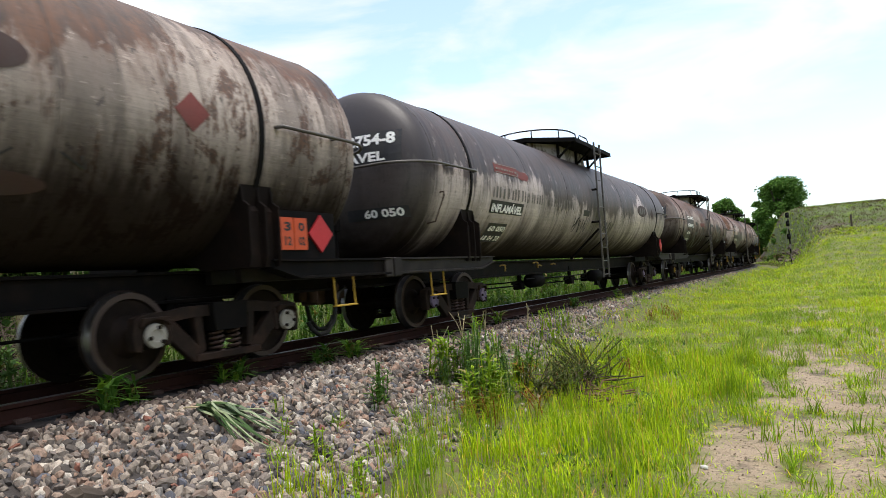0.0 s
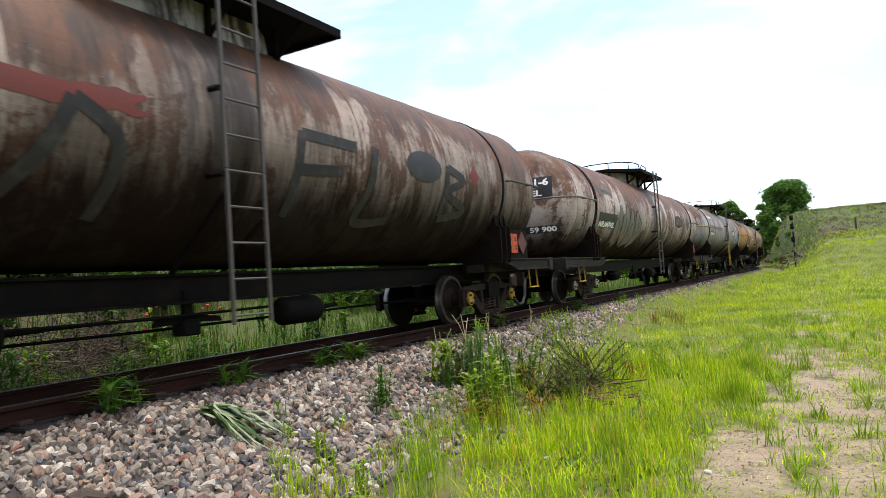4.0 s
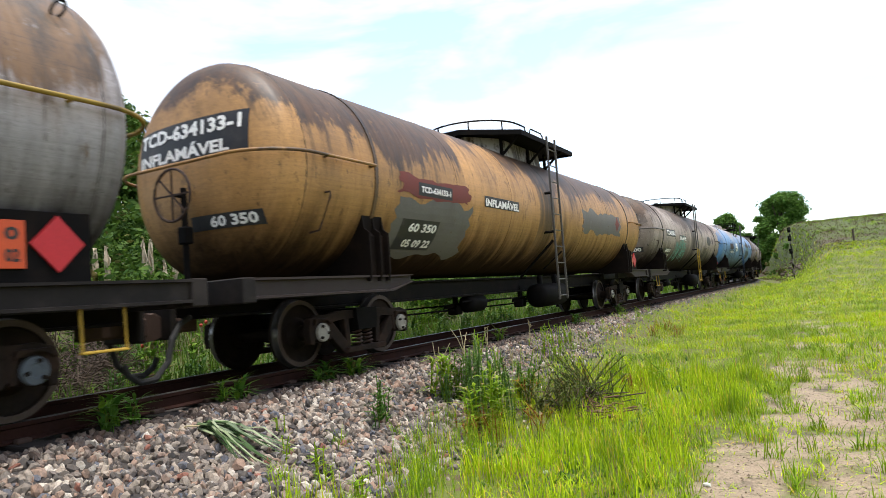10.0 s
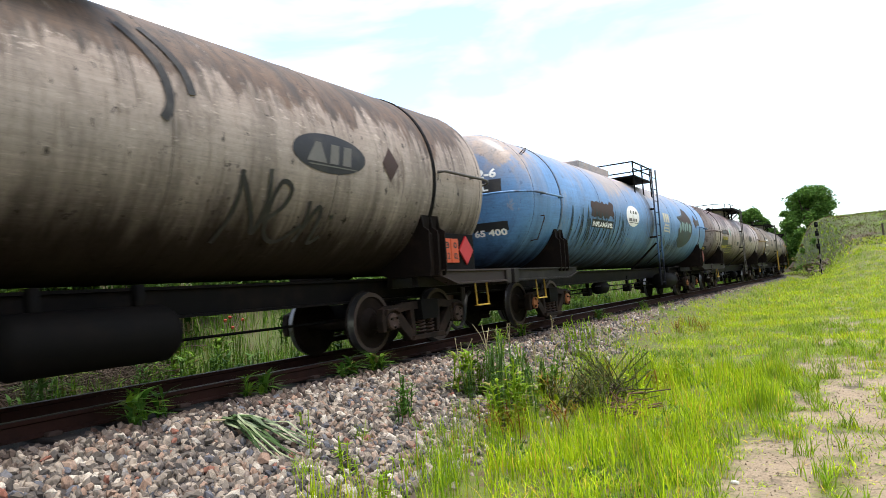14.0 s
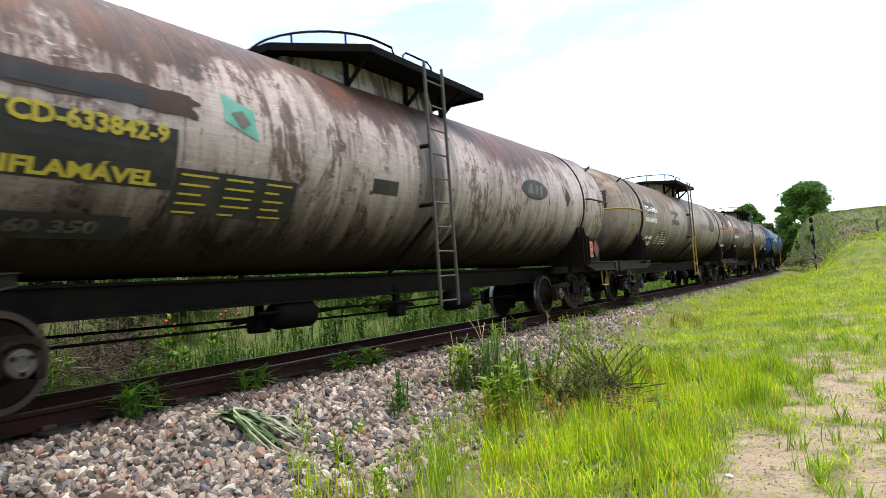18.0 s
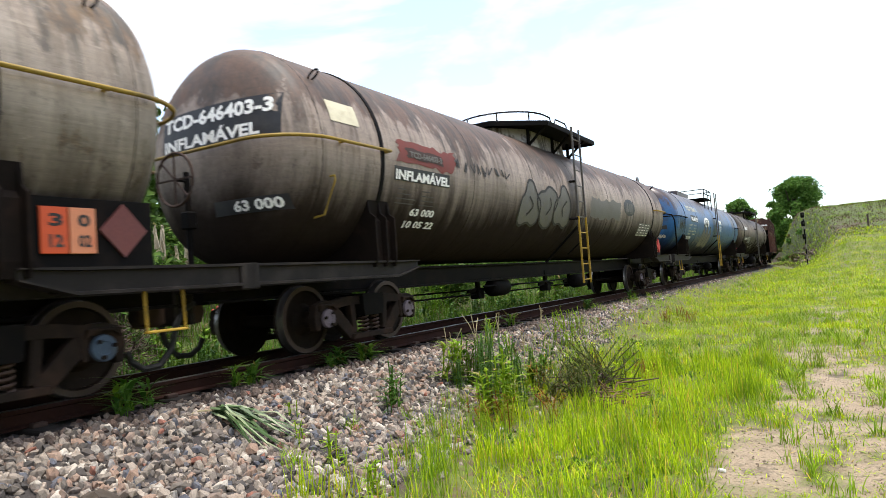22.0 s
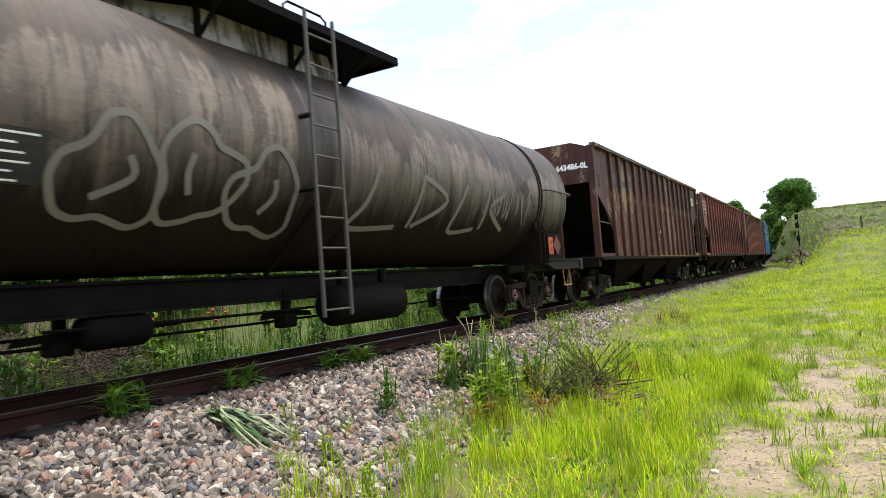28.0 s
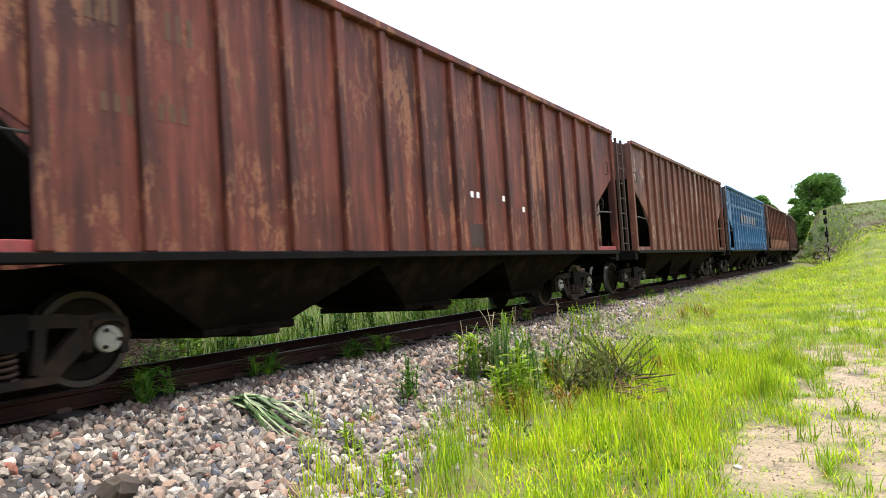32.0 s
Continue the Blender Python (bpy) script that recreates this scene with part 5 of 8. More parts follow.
    for cx, cy, k, r in ((-3.1, 4.9, 190, .22), (-2.8, 4.4, 160, .2), (-3.3, 5.6, 190, .25), (-2.95, 5.6, 130, .2), (-2.5, 3.9, 130, .2), (-3.05, 6.4, 150, .25), (-3.6, 6.2, 90, .15), (-2.4, 6.1, 120, .25), (-3.5, 8.6, 160, .4), (-3.9, 10.2, 160, .5), (-4.1, 12.6, 160, .6)):
        for _ in range(k):
            a, d = rng.random() * 6.28, r * rng.random() ** .6
            x, y = cx + d * math.cos(a), cy + d * math.sin(a)
            q.append((x, y, ground_z(x, y) - .01))
    q = np.array(q)
    q = q[rng.random(len(q)) < .6]
    h = .16 + .24 * rng.random(len(q))
    tagged(new("tall_grass", blade_mesh("tall_grass", q, h, .005 + .006 * rng.random(len(q)), .03 + .12 * rng.random(len(q)), TALL, rng)), "long thin green grass at the edge of the stones", kind="stuff")
    # crumbs of soil and gravel on the bare strip
    kinds, bag = stone_kinds(29, 6), []
    for _ in range(9000):
        x, y = rng.uniform(-1.4, 2.6), rng.uniform(4.4, 17)
        if rng.random() < bare(x, y):
            bag.append((x, y, ground_z(x, y), .004 + .012 * rng.random() ** 2, *(rng.random(3) * 6.28)))
    tagged(scatter_mesh("gravel", kinds, bag, plain("sandy_gravel", (.3, .23, .16), .9, vary=.5, scale=20, dirt=(.12, .085, .06), amount=.7)), "loose gravel and crumbs on the sandy patches", kind="stuff")
    # the same meadow beside and behind the place where the camera stands
    p = spread(rng, 30000, -3.4, 9.5, -9, 12, lambda x, y, r: (y < 2.9 or x > 1.9) and x > grass_edge(y) - .3 and r < .55 + .9 * (n2(x, y, 1.3, 12) + .35))
    h = .07 + .15 * rng.random(len(p))
    tagged(new("grass", blade_mesh("grass", p, h, .01 + .012 * rng.random(len(p)), .03 + .1 * rng.random(len(p)), LIME, rng, 2)), "bright green grass on the open side of the line", kind="stuff")
    # darker tufts on the bare strip and in the ballast
    cs = [(rng.uniform(-1.4, 1.8), rng.uniform(4.2, 19)) for _ in range(190)] + [(-.75, 8.2), (-.42, 8.0), (.35, 8.6), (-.1, 13.2), (.3, 13.6), (-.7, 7.6)]
    cs += [(grass_edge(y) + rng.uniform(-1.0, .2), y) for y in rng.uniform(3.2, 22, 40)]
    base = []
    for cx, cy in cs:
        k = int(rng.integers(14, 40))
        r = .05 + .09 * rng.random()
        for _ in range(k):
            a, q = rng.random() * 6.28, r * rng.random() ** .6
            x, y = cx + q * math.cos(a), cy + q * math.sin(a)
            base.append((x, y, ground_z(x, y) - .01))
    base = np.array(base)
    h = .09 + .15 * rng.random(len(base))
    tagged(new("grass_tufts", blade_mesh("grass_tufts", base, h, .007 + .008 * rng.random(len(base)), .04 + .1 * rng.random(len(base)), TUFT, rng)), "darker grass tufts on bare soil and stones", kind="stuff")
    # rank growth on the far side of the track
    p = spread(rng, 44000, -15, -7.9, 2.5, 34, lambda x, y, r: r < .55 + .6 * n2(x, y, .7, 31) and not (y < 7.8 and -12 < x < -8.3 and r > .08))
    h = .22 + .5 * rng.random(len(p)) ** 1.5
    tagged(new("rank_grass", blade_mesh("rank_grass", p, h, .012 + .016 * rng.random(len(p)), .06 + .22 * rng.random(len(p)), REED, rng)), "rank green grass on the far side of the track", kind="stuff")
    p = spread(rng, 20000, -30, -8.2, 34, 90, lambda x, y, r: x - track_x(y) < -2.3)
    h = .3 + .6 * rng.random(len(p))
    tagged(new("rank_grass", blade_mesh("rank_grass", p, h, .04 + .05 * rng.random(len(p)), .1 + .3 * rng.random(len(p)), REED, rng, 2)), "rank grass far along the track", kind="stuff")
    # small leafy ground cover
    p = spread(rng, 9000, -4.2, -1.2, 4.5, 13, lambda x, y, r: r < .25 + 1.3 * n2(x, y, .9, 41) and x > grass_edge(y) - .5)
    h = .03 + .08 * rng.random(len(p))
    tagged(new("ground_leaves", blade_mesh("ground_leaves", p, h, .02 + .03 * rng.random(len(p)), .05 + .07 * rng.random(len(p)), WEED, rng, 2)), "low broad leaves among the grass", kind="stuff")


def stalk_plant(name, x, y, h, stems, leaves, size, m, label, seed, spreadr=.1, lean=.25, stem_m=None, z=None):
    """A weed: stems that carry long leaves all the way up."""
    rng = np.random.default_rng(seed)
    z0 = (ground_z(x, y) if z is None else z) - .01
    bm = bmesh.new()
    bases, heads = [], []
    for _ in range(stems):
        a = rng.random() * 6.28
        q = spreadr * rng.random()
        bx, by = q * math.cos(a), q * math.sin(a)
        hh = h * rng.uniform(.6, 1)
        tx, ty = bx + lean * hh * rng.normal() * .6, by + lean * hh * rng.normal() * .6
        pts = [(bx + (tx - bx) * t * t, by + (ty - by) * t * t, hh * t) for t in (0, .33, .66, 1)]
        tube(bm, pts, .0045 + .003 * h, 5)
        for _ in range(leaves):
            t = rng.uniform(.12, 1)
            bases.append((bx + (tx - bx) * t * t, by + (ty - by) * t * t, hh * t))
    ob = new(name)
    ob.location = (x, y, z0)
    tagged(ob, label, "weed")
    tagged(part("stem", bm, stem_m or m, ob), kind="stuff")
    b = np.array(bases)
    n = len(b)
    lm = blade_mesh("foliage", b, size * (.1 + .5 * rng.random(n)), size * (.14 + .12 * rng.random(n)), size * (.5 + .6 * rng.random(n)), m, rng, 3)
    fo = link("foliage", lm, ob)
    tagged(fo, kind="stuff")
    return ob


def make_weeds():
    # by the near rail
    for i, (x, y, h, s) in enumerate(((-5.42, 3.62, .34, 6), (-5.28, 3.55, .3, 4), (-5.5, 3.9, .24, 4), (-5.45, 4.95, .27, 6), (-5.4, 5.15, .22, 5), (-5.38, 6.55, .27, 7), (-5.3, 6.85, .27, 7), (-5.42, 7.1, .22, 5), (-5.35, 6.3, .2, 4), (-5.3, 11.5, .25, 5), (-5.2, 15.5, .3, 6), (-5.3, 19.5, .3, 6))):
        stalk_plant("weed", x, y, h, s, 6, .34, WEED if i % 3 else REED, "dark green weed growing at the foot of the rail", 100 + i, .12, .2)
    # in the ballast and at its edge
    for i, (x, y, h, s, lf, sz) in enumerate(((-4.05, 5.75, .5, 4, 9, .2), (-3.98, 5.6, .42, 3, 8, .2), (-4.12, 5.95, .36, 3, 8, .2), (-3.62, 4.25, .3, 4, 8, .12), (-3.45, 4.1, .26, 3, 8, .12), (-3.98, 4.25, .24, 3, 7, .11), (-4.4, 4.6, .2, 3, 6, .1),
                                             (-3.3, 4.5, .22, 3, 6, .1), (-2.9, 3.8, .25, 4, 8, .12), (-2.75, 3.55, .2, 4, 7, .1), (-3.1, 4.0, .22, 3, 7, .11))):
        stalk_plant("weed", x, y, h, s, lf, sz, TUFT if i > 2 else WEED, "thin green weed standing in the ballast", 140 + i, .07, .15)
    for i in range(26):
        rng = random.Random(60 + i)
        x, y = -3.5 + rng.uniform(-.55, .55), 7.1 + rng.uniform(-.9, 1.2)
        if i % 2:
            stalk_plant("feathery_weed", x, y, rng.uniform(.5, .85), 4, 85, .085, FERN, "tall feathery blue-green weed at the edge of the ballast", 180 + i, .12, .1)
        else:
            stalk_plant("weed", x - .1, y - .2, rng.uniform(.45, .75), 4, 20, .22, TALL if i % 4 else REED, "tall leafy weed at the edge of the ballast", 180 + i, .12, .14)
    for i, (x, y) in enumerate(((-3.3, 6.25), (-3.05, 6.0), (-3.4, 7.9), (-2.9, 8.1), (-3.6, 16.5), (-3.3, 17.3), (-3.7, 18), (-2.6, 6.5), (-2.3, 8.6), (-3.1, 9.4))):
        stalk_plant("low_herb", x, y, .33, 9, 30, .085, AMBER, "low herb with yellow and reddish leaves in the grass", 2000 + i, .22, .5)
    for i in range(17):
        rng = random.Random(30 + i)
        stalk_plant("shrub_shoot", -2.5 + rng.uniform(-.45, .3), 7.5 + rng.uniform(-.4, .7), rng.uniform(.35, .68), 5, 60, .085, OLIVE, "half-dry olive shoot among dead twigs", 2040 + i, .2, .6)
    for i in range(9):
        rng = random.Random(90 + i)
        stalk_plant("weed", -4.35 + rng.uniform(-.4, .5), 9.6 + rng.uniform(-1.2, 3.5), rng.uniform(.35, .6), 4, 12, .16, TUFT, "green weed between ballast and grass", 220 + i, .14, .2)
    # seed-headed grasses
    for i, (x, y, h) in enumerate(((-4.6, 7.9, .5), (-4.35, 8.6, .62), (-4.9, 9.2, .5), (-4.2, 9.4, .55), (-5.1, 10.4, .5), (-3.9, 8.3, .6), (-4.75, 11.5, .5))):
        stalk_plant("seeding_grass", x, y, h, 3, 3, .16, STRAW, "dry seeding grass stem by the track", 260 + i, .05, .25)
    # ferny yellow-green bushlets
    for i in range(12):
        rng = random.Random(300 + i)
        x, y = -2.75 + rng.uniform(-.55, .9), 7.6 + rng.uniform(-.9, 3.6)
        stalk_plant("herb", x, y, rng.uniform(.3, .5), 6, 20, .11, LIME if i % 2 else TUFT, "feathery yellow-green herb in the grass", 320 + i, .2, .3)
    # reeds and tall weeds on the far side
    for i in range(60):
        rng = random.Random(400 + i)
        x, y = -9.0 + rng.uniform(-1.9, .65), rng.uniform(4.5, 27)
        stalk_plant("tall_weed", x, y, rng.uniform(.7, 1.35), 4, 12, .38, REED if i % 3 else WEED, "tall broad-leaved weed on the far side of the track", 480 + i, .2, .14)


def far_side_weeds():
    """Leafy weeds that stand right behind the far rail."""
    for i in range(64):
        rng = random.Random(1400 + i)
        x, y = -8.15 + rng.uniform(-.75, .55), rng.uniform(3.6, 24)
        stalk_plant("weed", x, y, rng.uniform(.35, .9), 4, 12, rng.uniform(.2, .34), WEED if i % 3 else FERN, "leafy green weed behind the far rail", 1500 + i, .16, .16)


def twig_heap(name, x, y, r, h, n, m, label, seed, flat=.5):
    rng = np.random.default_rng(seed)
    bm = bmesh.new()
    for _ in range(n):
        a, q = rng.random() * 6.28, r * rng.random() ** .6 * .7
        p = np.array([q * math.cos(a), q * math.sin(a), rng.random() * h * (1 - q / r * .7)])
        d = rng.normal(size=3)
        d[2] *= flat
        d[2] = abs(d[2])
        d /= np.linalg.norm(d)
        ln = rng.uniform(.25, .75) * r
        k = rng.normal(size=3) * .12 * ln
        tube(bm, [tuple(p), tuple(p + d * ln * .5 + k), tuple(p + d * ln + k * .5)], rng.uniform(.004, .011) * (.75 if r > .7 else .8), 4)
    me = finish(bm, name, m)
    ob = new(name, me)
    ob.location = (x, y, ground_z(x, y) - .01)
    return tagged(ob, label, "brushwood", kind="stuff")


BRUSH = plain("brushwood_twig", (0.10, 0.07, 0.05), .9, vary=.6, scale=3, dirt=(.028, .02, .016), amount=.8)


def make_brush():
    twig_heap("dead_branches", -2.5, 7.55, .55, .3, 80, BRUSH, "heap of dead grey-brown twigs in the grass", 3, .22)
    twig_heap("dead_branches", -2.15, 7.1, .35, .25, 60, plain("brown_leaf_litter", (.16, .09, .05), .9), "brown dead twigs in the grass", 4, .2)
    for i, (x, y, r) in enumerate(((-9.6, 4.9, 1.1), (-10.2, 5.7, 1.2), (-9.4, 4.0, 1.1), (-10.6, 6.9, 1.1), (-9.0, 5.9, .7), (-10.6, 4.6, 1.2))):
        twig_heap("brushwood", x, y, r, .95, 240, BRUSH, "pile of dry brown brushwood beyond the track", 20 + i, .4)
    # cut stalks thrown on the stones
    rng = np.random.default_rng(8)
    bm = bmesh.new()
    e = new("cut_stalks")
    tagged(e, "bunch of cut green leaves lying on the ballast", "leaves")
    e.location = (-4.74, 4.08, ground_z(-4.74, 4.08) + .05)
    for i in range(24):
        L = rng.uniform(.3, .9)
        a = math.radians(rng.normal(2, 10))
        off = rng.normal(0, .045)
        pts = []
        for k in range(6):
            t = k / 5
            x = L * t * math.cos(a)
            yy = off + L * t * math.sin(a) + .03 * math.sin(3 * t + i)
            gz = ground_z(-4.74 + x, 4.08 + yy) - ground_z(-4.74, 4.08)
            pts.append((x, yy, gz + .015 + .075 * rng.random() * math.sin(math.pi * min(t * 1.1, 1)) + .002 * i))
        w = rng.uniform(.012, .027)
        bm = bmesh.new()
        vs = []
        for k, p in enumerate(pts):
            q = w * (1 - (k / 5) ** 2 * .85)
            vs.append((bm.verts.new((p[0], p[1] - q, p[2])), bm.verts.new((p[0], p[1], p[2] - q * .5)), bm.verts.new((p[0], p[1] + q, p[2] + .004))))
        for s, t in zip(vs[:-1], vs[1:]):
            bm.faces.new((s[0], s[1], t[1], t[0]))
            bm.faces.new((s[1], s[2], t[2], t[1]))
        part("leaf", bm, (WILT, PALELEAF, WILT, WILT, PALELEAF)[i % 5], e)
    bm = bmesh.new()
    for s in (-1, 1):
        tube(bm, [(.05, 0, .02), (-.12, .1 * s, .03), (-.24, .16 * s, -.01)], .008, 5)
    part("stalk", bm, STRAW, e)
    # a broken piece of wood near the camera, and a stick in the grass
    bm = bmesh.new()
    lathe(bm, [(-.22, .05), (-.2, .075), (0, .08), (.16, .07), (.24, .03)], "X", 9)
    for v in bm.verts:
        v.co += Vector((rng.normal(0, .012), rng.normal(0, .012), rng.normal(0, .012)))
    ob = new("wood_piece", finish(bm, "wood_piece", BARK))
    ob.location, ob.rotation_euler = (-4.02, 2.52, ground_z(-4.02, 2.52) + .05), (0, .25, 2.2)
    tagged(ob, "broken weathered piece of wood lying on the ballast", "wood")
    bm = bmesh.new()
    tube(bm, [(-.12, 0, .012), (0, .02, .016), (.13, .0, .01)], .008, 6)
    ob = new("stick", finish(bm, "stick", BARK))
    ob.location = (-1.3, 6.15, ground_z(-1.3, 6.15) + .03)
    tagged(ob, "short brown stick lying in the grass", "stick")
    for i, (x, y) in enumerate(((-.84, 5.2), (-2.0, 5.0), (.9, 10.1))):
        co, fc = stone_kinds(9, 3)[i]
        ob = new("pale_stone", bulk_mesh("pale_stone", co * .03, fc, plain("pale_stone", (.6, .58, .52))))
        ob.location = (x, y, ground_z(x, y) + .012)
        tagged(ob, "small pale stone lying in the grass", "stone")


WILT = plain("wilting_leaf", (0.05, 0.105, 0.025), .5, vary=.4, scale=10, dirt=(.2, .22, .12), amount=.35)
PALELEAF = plain("pale_leaf", (0.33, 0.38, 0.22), .5, vary=.3, scale=10, dirt=(.16, .22, .09), amount=.5)


# ---- bushes and trees ----
def leaf_cloud(name, centres, radii, per, size, m, rng, parent):
    """Small leaf pairs strewn through and over clumps."""
    P, S = [], []
    for c, r in zip(centres, radii):
        n = int(per * r * r)
        d = rng.normal(size=(n, 3))
        d /= np.linalg.norm(d, axis=1)[:, None]
        q = r * (.3 + .75 * rng.random(n) ** .6 + .45 * rng.random(n) ** 5)
        P.append(np.array(c) + d * q[:, None] * (1, 1, .8))
    P = np.concatenate(P)
    n = len(P)
    u = rng.normal(size=(n, 3))
    u[:, 2] *= .5
    u /= np.linalg.norm(u, axis=1)[:, None]
    w = np.cross(u, rng.normal(size=(n, 3)))
    w /= np.linalg.norm(w, axis=1)[:, None]
    s = size * (.5 + rng.random(n))[:, None]
    V = np.stack([P - u * s, P - w * s * .45, P + u * s, P + w * s * .45], 1).reshape(-1, 3)
    F = np.arange(n * 4).reshape(-1, 4)
    ob = link(name, bulk_mesh(name, V, F, m), parent)
    return tagged(ob, kind="stuff")


def broad_tree(x, y, h, r, label, seed, per=420, size=.16, m=None, trunk=.45):
    rng = np.random.default_rng(seed)
    z0 = ground_z(x, y) - .1
    e = new("tree")
    e.location = (x, y, z0)
    tagged(e, label, "tree")
    bm = bmesh.new()
    th = h * trunk
    tr = .025 * h
    tube(bm, [(0, 0, 0), (.04 * h * rng.normal() * .3, .03 * h * rng.normal() * .3, th * .5), (0, 0, th), (0, 0, h * .8)], tr, 8)
    part("trunk", bm, BARK, e)
    cs, rs = [], []
    for i in range(int(44 + r * 16)):
        a = rng.random() * 6.28
        t = rng.random()
        zz = th * .75 + (h - th * .75) * t
        q = r * math.sin(math.pi * min(.15 + .8 * t, 1)) ** .7 * rng.uniform(.25, 1.0)
        cs.append((q * math.cos(a), q * math.sin(a), zz - .1 * h * t))
        rs.append(r * rng.uniform(.13, .34))
        if i % 5 == 0:
            bm = bmesh.new()
            tube(bm, [(0, 0, th * .7), (cs[-1][0] * .5, cs[-1][1] * .5, (th * .7 + zz) / 2), cs[-1]], tr * .35, 5)
            part("limb", bm, BARK, e)
    leaf_cloud("crown", cs, rs, per, size, m or TREE, rng, e)
    return e


def pine_tree(x, y, h, label, seed):
    rng = np.random.default_rng(seed)
    e = new("pine_tree")
    e.location = (x, y, ground_z(x, y) - .1)
    tagged(e, label, "tree")
    bm = bmesh.new()
    tube(bm, [(0, 0, 0), (.05, .02, h * .5), (0, .05, h)], .018 * h, 8)
    part("trunk", bm, BARK, e)
    P, H, W, L = [], [], [], []
    z = h * .18
    while z < h:
        k = 6
        a0 = rng.random() * 6.28
        ln = .34 * h * (1 - z / h) ** .75 + .3
        for i in range(k):
            a = a0 + 6.28 * i / k + rng.normal() * .2
            l = ln * rng.uniform(.65, 1.1)
            tip = np.array([l * math.cos(a), l * math.sin(a), z + l * .28])
            bm = bmesh.new()
            tube(bm, [(0, 0, z), tuple(tip * (.5, .5, 1) + (0, 0, -.1 * l)), tuple(tip)], .02, 4)
            part("limb", bm, BARK, e)
            n = int(90 * l)
            t = rng.random(n) ** .6
            q = np.array([0, 0, z]) + (tip - (0, 0, z)) * t[:, None] + rng.normal(0, .13, (n, 3)) * (1, 1, .7)
            P.append(q)
        z += rng.uniform(.32, .5)
    P = np.concatenate(P)
    P = np.repeat(P, 3, 0) + rng.normal(0, .06, (len(P) * 3, 3))
    n = len(P)
    u = rng.normal(size=(n, 3)) + (0, 0, .5)
    u /= np.linalg.norm(u, axis=1)[:, None]
    w = np.cross(u, rng.normal(size=(n, 3)))
    w /= np.linalg.norm(w, axis=1)[:, None]
    s = (.09 + .08 * rng.random(n))[:, None]
    V = np.stack([P - u * s, P - w * s * .16, P + u * s, P + w * s * .16], 1).reshape(-1, 3)
    tagged(link("needles", bulk_mesh("needles", V, np.arange(n * 4).reshape(-1, 4), PINE), e), kind="stuff")


def bush(x, y, r, h, label, seed, m=None, size=.07):
    rng = np.random.default_rng(seed)
    e = new("bush")
    e.location = (x, y, ground_z(x, y) - .05)
    tagged(e, label, "bush")
    bm = bmesh.new()
    cs, rs = [], []
    for _ in range(11):
        a, t = rng.random() * 6.28, rng.random()
        q = r * rng.uniform(.1, .75)
        cs.append((q * math.cos(a), q * math.sin(a), h * (.2 + .62 * t)))
        rs.append(r * rng.uniform(.28, .5))
        tube(bm, [(0, 0, 0), (cs[-1][0] * .4, cs[-1][1] * .4, cs[-1][2] * .6), cs[-1]], .018, 4)
    part("branch", bm, BARK, e)
    leaf_cloud("foliage", cs, rs, 900 * (.07 / size) ** 1.2, size, m or BUSH, rng, e)


def pampas(x, y, h, seed):
    rng = np.random.default_rng(seed)
    ob = stalk_plant("pampas_grass", x, y, h, 7, 6, .8, REED, "pampas grass with pale feathery plumes", seed, .25, .12, STRAW)
    for i in range(4):
        bm = bmesh.new()
        a = rng.random() * 6.28
        lathe(bm, [(0, .008), (.08, .035), (.25, .055), (.45, .04), (.6, .02), (.7, .005)], "Z", 12)
        for v in bm.verts:
            v.co += Vector(rng.normal(0, .018, 3))
        part("plume", bm, PLUME, ob, loc=(.3 * math.cos(a), .3 * math.sin(a), h * rng.uniform(.6, .9)))


